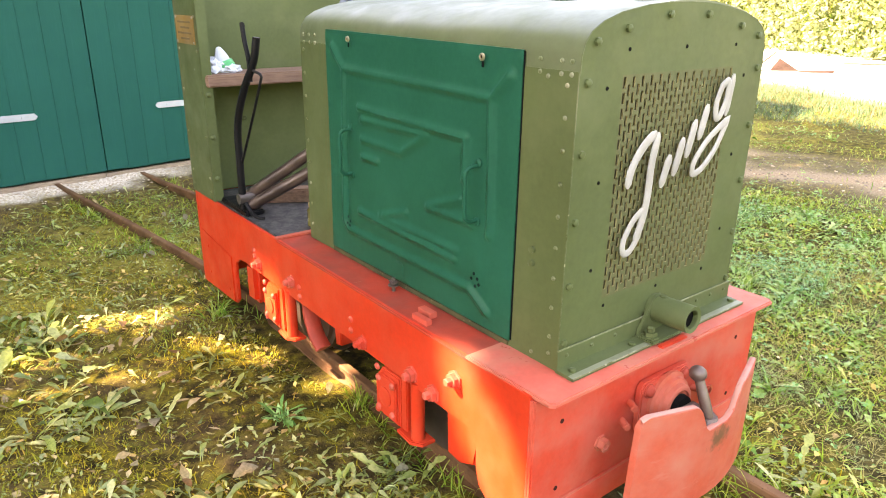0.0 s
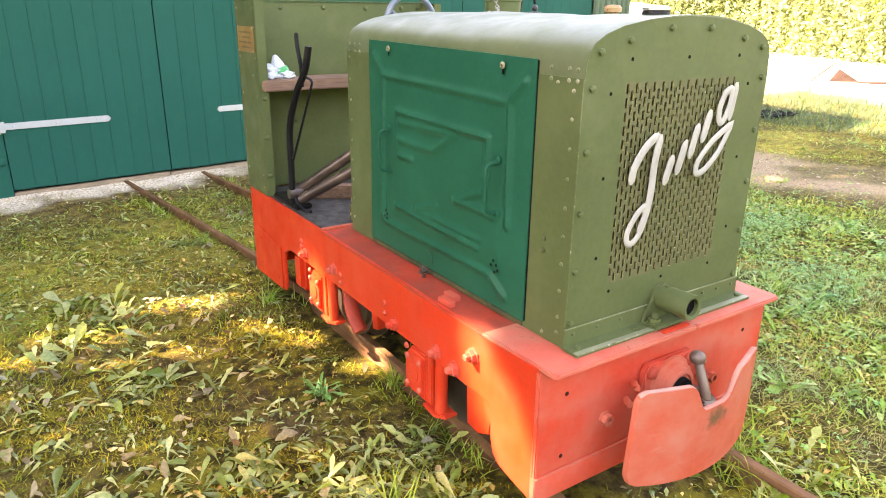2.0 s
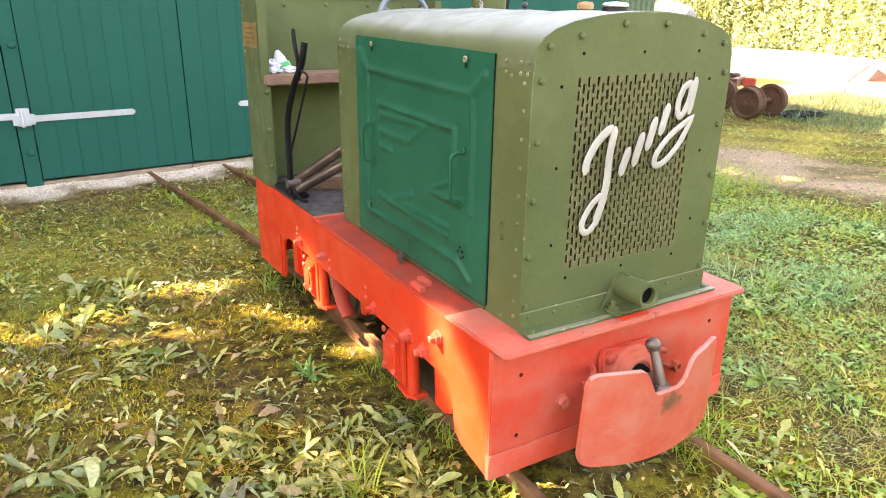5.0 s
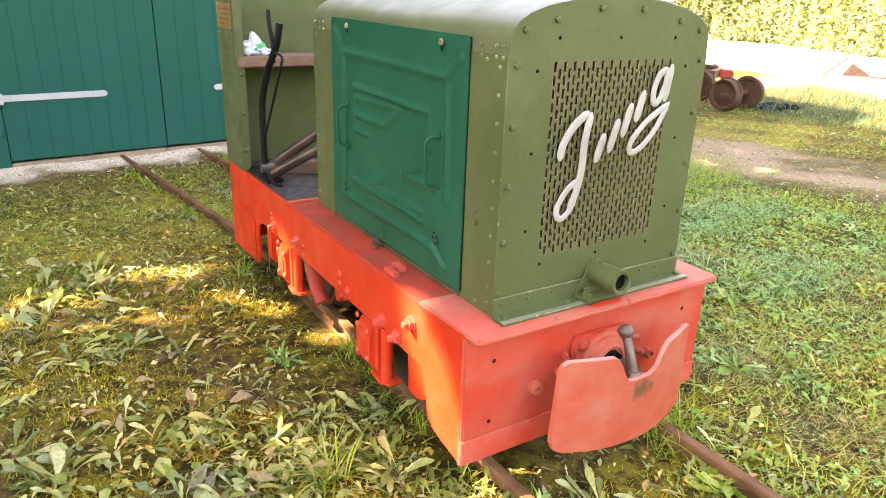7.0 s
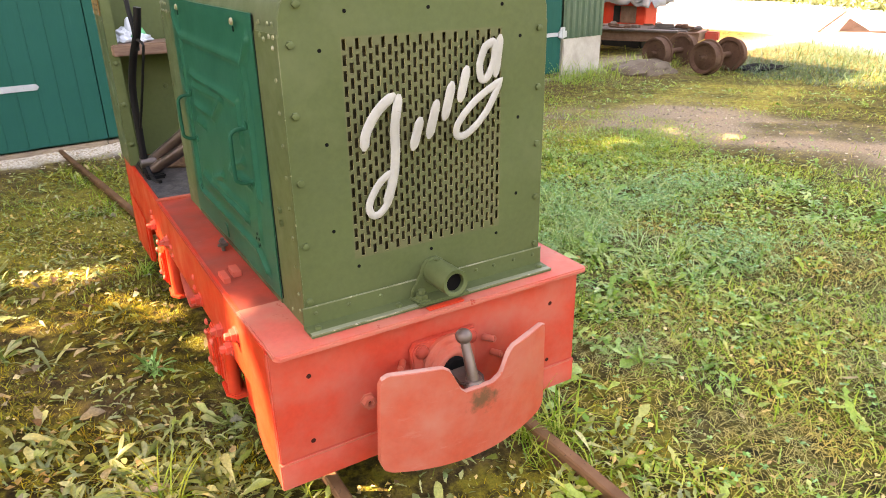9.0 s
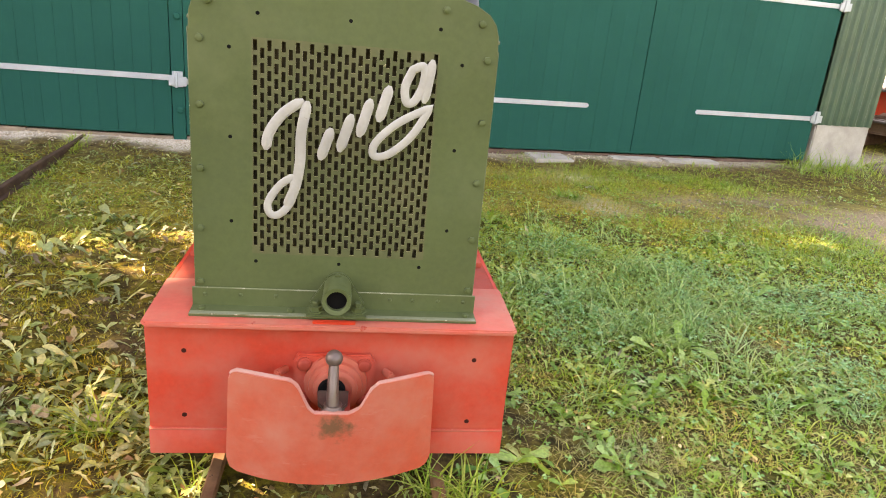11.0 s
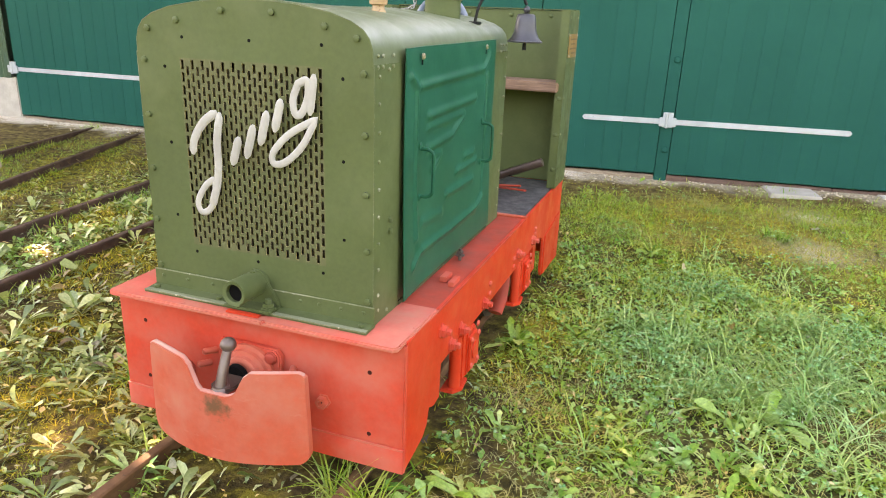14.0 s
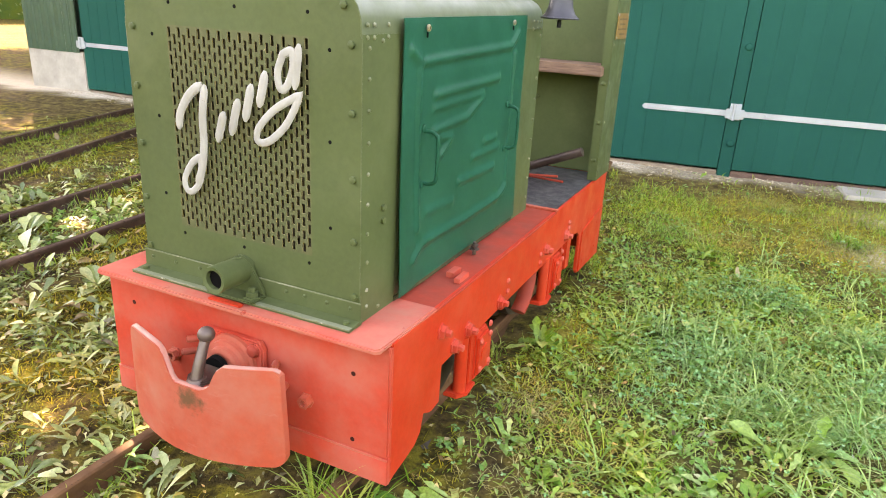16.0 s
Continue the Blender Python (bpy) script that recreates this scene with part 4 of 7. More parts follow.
for x0, x1, z in ((-0.125, -0.150, 0.432), (-0.15, -0.172, 0.385), (0.135, 0.154, 0.428), (0.165, 0.178, 0.37)):
    lpart("beam_pin", rod((x0, 0.05, z), (x1, 0.012, z + 0.004), 0.010, None, 12, None, 0.003), RED_PLATE, label="red stub pin on the buffer beam")
ring_nut = mesh_of(lathe([(0.023, 0), (0.023, 0.005), (0.0185, 0.0055), (0.0185, 0.022), (0.0105, 0.0225), (0.0095, 0.010), (0.001, 0.010)], 6), "ring_nut", 25)
grow(ring_nut, "ring_nut", RED_PLATE, [(-0.235, 0.048, 0.352), (0.235, 0.048, 0.345)], beam, FACE_FRONT)
grow(speck_mesh, "nut_bore", HOLE, [(-0.235, 0.0375, 0.352), (0.235, 0.0375, 0.345)], beam, FACE_FRONT)
# dark plug coloured for the shade in the open socket
part("socket", rod((-0.004, -0.020, 0.408), (-0.004, -0.0365, 0.408), 0.036, 0.034, 28), HOLE, fl, "near-black plug standing in for the shaded coupling socket")
part("draw_jaw", slab([(-0.040, -0.034), (-0.036, -0.098), (-0.020, -0.118), (0.026, -0.118), (0.038, -0.098), (0.040, -0.034)], "z", 0.4065, 0.417, 0.003), ROD_BROWN, fl, "dark iron tongue in the socket")
draw = lpart("drawbar", box(-0.035, 0.045, -0.122, 0.03, 0.372, 0.406, 0.010), RED_GRIMY, label="grimy red drawbar with worn paint")
foot_cone = lathe([(0.030, 0.0), (0.029, 0.008), (0.024, 0.013), (0.022, 0.018), (0.004, 0.018)], 20, Matrix.Translation((0.002, -0.104, 0.402)))
part("pin_collar", foot_cone, PIN_STEEL, draw, "worn iron collar round the pin")
pin = lpart("coupling_pin", tube(curve_pts([(0.002, -0.116, 0.378), (0.000, -0.092, 0.450), (0.000, -0.064, 0.514)]), [0.0175 - 0.0003 * i for i in range(17)], 14), PIN_STEEL, label="worn steel coupling pin with a round head")
part("pin_head", ball((0.000, -0.060, 0.524), 0.0235, None, (0.95, 1, 0.9)), PIN_STEEL, pin)

# curved buffer plate
plate_out = [(-0.256, 0.470), (-0.250, 0.489), (-0.236, 0.499), (-0.104, 0.497), (-0.086, 0.484), (-0.058, 0.424), (-0.044, 0.411), (0.042, 0.411), (0.070, 0.426), (0.094, 0.476), (0.114, 0.493), (0.236, 0.501), (0.250, 0.494), (0.258, 0.475), (0.2605, 0.250), (0.252, 0.228), (0.236, 0.220), (0.170, 0.216), (0.04, 0.208), (-0.08, 0.205), (-0.16, 0.206), (-0.236, 0.210), (-0.256, 0.219), (-0.264, 0.245)]


def curved_plate():
    bm = bmesh.new()
    cols = 64
    def edge(x, top):
        best = []
        n = len(plate_out)
        for i in range(n):
            (x0, z0), (x1, z1) = plate_out[i], plate_out[(i + 1) % n]
            if (x0 - x) * (x1 - x) <= 0 and x0 != x1:
                best.append(z0 + (z1 - z0) * (x - x0) / (x1 - x0))
        return max(best) if top else min(best)
    front, back = [], []
    for i in range(cols + 1):
        x = -0.2635 + 0.525 * i / cols
        x = max(-0.2636, min(0.2602, x))
        zt, zb = edge(x, True), edge(x, False)
        y = -0.142 + 0.92 * x * x
        row_f, row_b = [], []
        for k in range(9):
            z = zb + (zt - zb) * k / 8
            row_f.append(bm.verts.new((x, y, z)))
            row_b.append(bm.verts.new((x, y + 0.018, z)))
        front.append(row_f)
        back.append(row_b)
    for i in range(cols):
        for k in range(8):
            bm.faces.new((front[i][k], front[i + 1][k], front[i + 1][k + 1], front[i][k + 1]))
            bm.faces.new((back[i + 1][k], back[i][k], back[i][k + 1], back[i + 1][k + 1]))
        bm.faces.new((front[i][8], front[i + 1][8], back[i + 1][8], back[i][8]))
        bm.faces.new((front[i + 1][0], front[i][0], back[i][0], back[i + 1][0]))
    for k in range(8):
        bm.faces.new((front[0][k], front[0][k + 1], back[0][k + 1], back[0][k]))
        bm.faces.new((front[cols][k + 1], front[cols][k], back[cols][k], back[cols][k + 1]))
    return bm


bp = lpart("buffer_plate", curved_plate(), PLATE, label="faded red curved buffer plate with a notched top")
rim = [(x, -0.142 + 0.92 * x * x + 0.009, z) for x, z in plate_out[1:13]]
part("worn_rim", tube(rim, 0.0058, 8, None, (1.35, 0.4)), RIM, bp, "pale rubbed top edge")

# hood
arch = [(0.362, 0.574), (0.362, 1.28), (0.3605, 1.318), (0.352, 1.345), (0.335, 1.366), (0.302, 1.385), (0.245, 1.403), (0.155, 1.418), (0.075, 1.425), (0.0, 1.427)]
arch_all = arch + [(-x, z) for x, z in arch[-2::-1]]
HOOD_F, HOOD_R = 0.098, 1.365


def hood_shell():
    bm = bmesh.new()
    ys = [HOOD_F + 0.001] + [HOOD_F + (HOOD_R - HOOD_F) * i / 24 for i in range(1, 25)]
    outer, inner = [], []
    for y in ys:
        ro, ri = [], []
        for x, z in arch_all:
            dent = 0.0
            if z > 1.33:
                dent = 0.0025 * math.sin(y * 9 + x * 6) + 0.0015 * math.sin(y * 23 - x * 11)
            ro.append(bm.verts.new((x, y, z + dent)))
            ri.append(bm.verts.new((x * 0.988, y, z - 0.004 if z > 1.3 else z)))
        outer.append(ro)
        inner.append(ri)
    n = len(arch_all)
    for i in range(len(ys) - 1):
        for j in range(n - 1):
            bm.faces.new((outer[i][j], outer[i][j + 1], outer[i + 1][j + 1], outer[i + 1][j]))
            bm.faces.new((inner[i][j + 1], inner[i][j], inner[i + 1][j], inner[i + 1][j + 1]))
    for i, flip in ((0, False), (len(ys) - 1, True)):
        for j in range(n - 1):
            q = (outer[i][j], inner[i][j], inner[i][j + 1], outer[i][j + 1])
            bm.faces.new(q[::-1] if flip else q)
    return bm


hood = lpart("hood", hood_shell(), OLIVE_ROOF, label="olive-green sheet-metal engine hood with a rounded top", smooth=50)
part("front_edge", tube([(x * 0.999, HOOD_F + 0.0005, z - 0.0005) for x, z in arch_all if z > 1.27], 0.0014, 6), EDGE_OLIVE, hood, "paint-worn front edge")
lpart("hood_rear_plate", slab([(x * 0.985, z - 0.003) for x, z in arch_all], "y", HOOD_R - 0.012, HOOD_R - 0.004), OLIVE, label="olive rear plate of the hood")
for sx in (-1, 1):
    X = sx * 0.362
    face = FACE_LEFT if sx < 0 else FACE_RIGHT
    sk = lpart("side_skin", box(X, X + sx * 0.003, 0.0985, 0.27, 0.576, 1.285, 0.0008), OLIVE, label="riveted olive side sheet")
    part("rear_skin", box(X, X + sx * 0.003, 1.175, 1.36, 0.576, 1.285, 0.001), OLIVE, sk)
    part("corner_edge", rod((X + sx * 0.0025, 0.0984, 0.60), (X + sx * 0.0025, 0.0984, 1.283), 0.0013, None, 8), EDGE_OLIVE, sk, "paint-worn corner edge")
    if sx < 0:
        # near-black strip in place of the shade in the door gap
        part("door_seal", box(X + sx * 0.002, X + sx * 0.0046, 0.2585, 0.2635, 0.60, 1.318), HOLE, sk, "dark strip standing in for the shaded gap beside the door")
    part("foot_dirt", box(X + sx * 0.001, X + sx * 0.0052, 0.27, 1.18, 0.5775, 0.593), DIRT, sk, "brown dirt line under the door")
    grow(rivet_mesh, "rivet", WORN_OLIVE, [(X + sx * 0.003, 0.128, z) for z in (1.255, 1.187, 1.115, 1.04, 0.965, 0.89, 0.815, 0.74, 0.665, 0.62)] + [(X + sx * 0.003, 1.335, 1.26 - 0.078 * i) for i in range(9)], sk, face)
    grow(rivet_mesh, "rivet", WORN_OLIVE, [(X + sx * 0.003, y, z) for y in (0.118, 0.147, 0.21) for z in (1.278, 1.305)] + [(X + sx * 0.003, y, z) for y in (1.25, 1.29, 1.33) for z in (1.285, 1.31)] + [(X + sx * 0.003, 0.185, z) for z in (0.60, 1.27)], sk, face)
    grow(hex_small, "hex_bolt", OLIVE, [(X + sx * 0.003, 0.200, z) for z in (0.866, 0.832)], sk, face)

# front plate with its slotted grille
PITCH_X, PITCH_Z, SLOT_W, SLOT_H = 0.0164, 0.0345, 0.0099, 0.0246
N_COL, N_ROW = 27, 15
G_X = PITCH_X * N_COL / 2
G_Z0, G_Z1 = 0.737, 0.737 + PITCH_Z * (N_ROW + 0.5)


def front_plate():
    bm = bmesh.new()
    yf, yb = HOOD_F, HOOD_F + 0.004

    def quad(x0, x1, z0, z1, mat=0):
        if x1 - x0 > 1e-6 and z1 - z0 > 1e-6:
            bm.faces.new([bm.verts.new(p) for p in ((x0, yf, z0), (x1, yf, z0), (x1, yf, z1), (x0, yf, z1))]).material_index = mat
    quad(-0.3640, 0.3640, 0.578, G_Z0)
    quad(-0.3640, -G_X, G_Z0, G_Z1)
    quad(G_X, 0.3640, G_Z0, G_Z1)
    top = [(x * 0.998, z - 0.001) for x, z in arch_all if z > 1.275]
    poly = [(-0.3640, G_Z1), (0.3640, G_Z1)] + top
    bm.faces.new([bm.verts.new((x, yf, z)) for x, z in poly])
    for c in range(N_COL):
        x0 = -G_X + c * PITCH_X
        a, b = x0 + (PITCH_X - SLOT_W) / 2, x0 + (PITCH_X + SLOT_W) / 2
        off = 0.0 if c % 2 == 1 else PITCH_Z / 2
        quad(x0, a, G_Z0, G_Z1, 2)
        quad(b, x0 + PITCH_X, G_Z0, G_Z1, 2)
        z = G_Z0
        for r in range(N_ROW):
            s0 = G_Z0 + off + r * PITCH_Z + (PITCH_Z - SLOT_H) / 2
            s1 = s0 + SLOT_H
            quad(a, b, z, s0, 2)
            z = s1
            v = [bm.verts.new(p) for p in ((a, yf, s0), (b, yf, s0), (b, yf, s1), (a, yf, s1), (a, yb, s0), (b, yb, s0), (b, yb, s1), (a, yb, s1))]
            for i in range(4):
                j = (i + 1) % 4
                bm.faces.new((v[j], v[i], v[i + 4], v[j + 4])).material_index = 1
        quad(a, b, z, G_Z1, 2)
    return bm


fp = lpart("front_plate", front_plate(), OLIVE, label="olive front plate with a slotted radiator grille", smooth=None)
fp.data.materials.append(LIT_EDGE)
fp.data.materials.append(GRILLE)
part("radiator", box(-0.30, 0.30, HOOD_F + 0.022, HOOD_F + 0.10, 0.68, 1.31), CORE, fp, "brown dusty radiator core behind the slots")
grow(hex_small, "hex_bolt", OLIVE, [(sx * (0.338 + 0.003 * i), HOOD_F, z) for sx in (-1, 1) for i, z in enumerate((1.262, 1.110, 0.955, 0.80, 0.655))] + [(-0.22, HOOD_F, 1.37), (-0.075, HOOD_F, 1.398), (0.078, HOOD_F, 1.398), (0.23, HOOD_F, 1.37), (-0.318, HOOD_F, 1.345), (0.318, HOOD_F, 1.345)], fp, FACE_FRONT)
grow(speck_mesh, "screw_hole", HOLE, [(x, HOOD_F, z) for x in (-0.272, 0.278) for z in (1.246, 1.036, 0.822)] + [(-0.207, HOOD_F, 1.326), (0.006, HOOD_F, 1.326), (0.219, HOOD_F, 1.325), (-0.212, HOOD_F, 0.716), (0.0, HOOD_F, 0.716), (0.212, HOOD_F, 0.716)], fp, FACE_FRONT)
ang = lpart("front_angle", slab([(HOOD_F - 0.001, 0.640), (HOOD_F - 0.006, 0.640), (HOOD_F - 0.007, 0.592), (0.040, 0.589), (0.040, 0.582), (HOOD_F - 0.001, 0.582)], "x", -0.372, 0.372, 0.001), OLIVE, label="paint-worn olive angle iron along the foot of the hood")
for y, z in ((HOOD_F - 0.005, 0.6395), (0.0405, 0.5885)):
    part("worn_edge", rod((-0.371, y, z), (0.371, y, z), 0.0019, None, 8), WORN_OLIVE, ang, "edge worn to pale metal")
part("ledge", box(-0.3705, 0.3705, 0.0415, HOOD_F - 0.0075, 0.5888, 0.5900, 0.0004), LEDGE, ang, "flat foot flange rubbed pale")
grow(hex_small, "hex_bolt", OLIVE, [(x, 0.066, 0.590) for x in (-0.345, -0.12, 0.345)], ang)
grow(rivet_mesh, "rivet", OLIVE, [(x, HOOD_F - 0.0065, 0.622) for x in (-0.34, -0.25, -0.16, 0.14, 0.2, 0.27, 0.34)], ang, FACE_FRONT)

# outlet pipe
pf = lpart("outlet_pipe", lathe([(0.027, 0.120), (0.036, 0.122), (0.037, 0.116), (0.036, 0.0), (0.03, -0.002), (0.026, 0.0), (0.0255, 0.119), (0.027, 0.120)], 28, Matrix.Translation((0.0, HOOD_F, 0.657)) @ Matrix.Rotation(radians(88), 4, "X"), caps=False), OLIVE, label="short olive pipe stub with a dark bore")
# dark plug in place of the shade inside the pipe
part("bore", rod((0, HOOD_F - 0.106, 0.6600), (0, HOOD_F - 0.002, 0.657), 0.0253, None, 20), HOLE, pf)
part("pipe_flange", slab([(-0.074, 0.590), (0.074, 0.590), (0.072, 0.612), (0.026, 0.686), (0.010, 0.697), (-0.010, 0.697), (-0.026, 0.686), (-0.072, 0.612)], "y", HOOD_F - 0.018, HOOD_F - 0.008, 0.002), OLIVE, pf)
part("flange_foot", box(-0.078, 0.078, 0.028, 0.09, 0.5895, 0.598, 0.003), OLIVE, pf)
grow(hex_mesh, "hex_bolt", OLIVE, [(-0.055, 0.058, 0.598), (0.055, 0.058, 0.598)], pf)
part("top_bolt", lathe([(0.009, 0), (0.009, 0.007), (0.002, 0.008)], 6, Matrix.Translation((0.0, 0.068, 0.690))), OLIVE, pf)
part("red_shim", box(-0.06, 0.05, 0.012, 0.03, 0.581, 0.587, 0.002), RED, pf)

# emblem of plain raised strokes
em_line = [(p.x, HOOD_F - 0.016, p.y) for p in curve_pts([(-0.186, 1.012, 0), (-0.178, 1.055, 0), (-0.145, 1.103, 0), (-0.098, 1.138, 0)])]
em = lpart("emblem", tube(em_line, [0.0128 * min(1.0, 0.35 + 0.3 * min(i, len(em_line) - 1 - i)) for i in range(len(em_line))], 12, None, (0.34, 1.0)), CREAM, label="cream raised emblem of slanted strokes and loops on the grille")


def stroke(pts, r=0.0118, close=False):
    c = [Vector((x, HOOD_F - 0.016, z)) for x, z in pts]
    line = curve_pts(c, 7) if len(c) > 2 else c
    if close:
        line = curve_pts(c + [c[0]], 7)[:-1]
    if not close:
        if len(line) == 2:
            line = [line[0].lerp(line[1], i / 9) for i in range(10)]
        n = len(line) - 1
        r = [r * min(1.0, 0.35 + 0.5 * min(i, n - i)) for i in range(n + 1)]
    part("stroke", tube(line, r, 12, None, (0.34, 1.0), close), CREAM, em)


stroke([(-0.088, 1.136), (-0.102, 1.06), (-0.104, 0.985), (-0.114, 0.925), (-0.136, 0.868)], 0.0128)
stroke([(-0.118, 0.950), (-0.152, 0.925), (-0.180, 0.880), (-0.174, 0.850), (-0.150, 0.852), (-0.122, 0.890)], 0.0098, True)
stroke([(-0.030, 1.075), (-0.056, 0.995)], 0.013)
stroke([(0.018, 1.112), (-0.010, 1.018)], 0.013)
stroke([(0.062, 1.152), (0.036, 1.058)], 0.013)
stroke([(0.106, 1.186), (0.082, 1.098)], 0.013)
stroke([(0.158, 1.228), (0.184, 1.236), (0.186, 1.198), (0.168, 1.156), (0.148, 1.150), (0.142, 1.186)], 0.0105, True)
stroke([(0.205, 1.255), (0.190, 1.150)], 0.012)
stroke([(0.208, 1.142), (0.165, 1.068), (0.112, 1.020), (0.076, 1.014), (0.078, 1.046), (0.130, 1.098)], 0.0100, True)

# pressed side doors
RIBS = [
    ([(1.062, 1.215), (0.36, 1.205)], 0.011, 1), ([(1.062, 1.215), (1.085, 0.715)], 0.011, 1), ([(1.085, 0.715), (1.06, 0.690), (0.42, 0.690)], 0.011, 1),
    ([(0.36, 1.205), (0.352, 0.86)], 0.011, 1), ([(0.42, 0.690), (0.35, 0.645)], 0.012, 1), ([(1.062, 1.215), (1.13, 1.275)], 0.012, 1), ([(0.36, 1.205), (0.30, 1.265)], 0.012, 1),
    ([(0.97, 1.105), (0.45, 1.095)], 0.010, 1), ([(0.45, 1.095), (0.455, 0.985)], 0.010, 0.8), ([(0.955, 1.07), (0.62, 1.075), (0.74, 1.005), (0.955, 1.01)], 0.011, 0.8),
    ([(0.955, 0.955), (0.87, 0.955)], 0.009, 0.9), ([(0.98, 0.77), (0.49, 0.755)], 0.010, 1), ([(0.86, 0.785), (0.48, 0.782)], 0.010, 0.7), ([(0.84, 0.79), (0.72, 0.83)], 0.010, 0.8), ([(0.61, 0.875), (0.42, 0.875)], 0.010, 0.9), ([(0.61, 0.875), (0.47, 0.93)], 0.010, 0.8),
]


RIBS_RIGHT = [
    ([(0.39, 1.215), (1.03, 1.229)], 0.011, 1), ([(1.03, 1.229), (1.09, 1.270)], 0.012, 1), ([(0.37, 1.212), (0.300, 1.250)], 0.012, 1), ([(0.36, 1.205), (0.367, 0.765)], 0.011, 0.8),
    ([(0.408, 0.713), (0.689, 0.707), (0.983, 0.715), (1.059, 0.747)], 0.012, 1.2), ([(1.059, 0.747), (1.075, 1.20)], 0.011, 0.9), ([(0.340, 0.680), (0.408, 0.713)], 0.012, 0.9),
    ([(0.463, 1.123), (0.922, 1.134)], 0.011, 1), ([(0.458, 1.088), (0.796, 1.095)], 0.010, 0.7), ([(0.798, 1.086), (0.684, 1.037), (0.458, 1.026)], 0.011, 0.9), ([(0.499, 1.001), (0.578, 0.992), (0.506, 0.948)], 0.010, 0.8),
    ([(0.83, 0.938), (0.93, 0.940)], 0.010, 0.8), ([(0.743, 0.900), (0.965, 0.902)], 0.010, 0.8), ([(0.644, 0.842), (0.927, 0.838)], 0.011, 0.9), ([(0.42, 0.80), (0.60, 0.79)], 0.014, 0.5),
]


def door_relief(Y, Z, sx):
    h = np.zeros_like(Y)
    for line, w, k in RIBS if sx < 0 else RIBS_RIGHT:
        best = np.full_like(Y, 9.0)
        for (y0, z0), (y1, z1) in zip(line, line[1:]):
            dy, dz = y1 - y0, z1 - z0
            t = np.clip(((Y - y0) * dy + (Z - z0) * dz) / (dy * dy + dz * dz), 0, 1)
            best = np.minimum(best, np.hypot(Y - y0 - t * dy, Z - z0 - t * dz))
        h = np.maximum(h, (0.0112 if sx < 0 else 0.0095) * k * np.exp(-(best / (1.08 * w)) ** 2))
    inner = smoothstep(0, 0.03, Y - 0.36) * smoothstep(0, 0.03, 1.065 - Y) * smoothstep(0, 0.03, Z - 0.70) * smoothstep(0, 0.03, 1.205 - Z)
    return h + 0.004 * inner + 0.0016 * wobble(Y, Z, 7.0, 1.0) + 0.0006 * wobble(Y, Z, 17.0, 3.0)


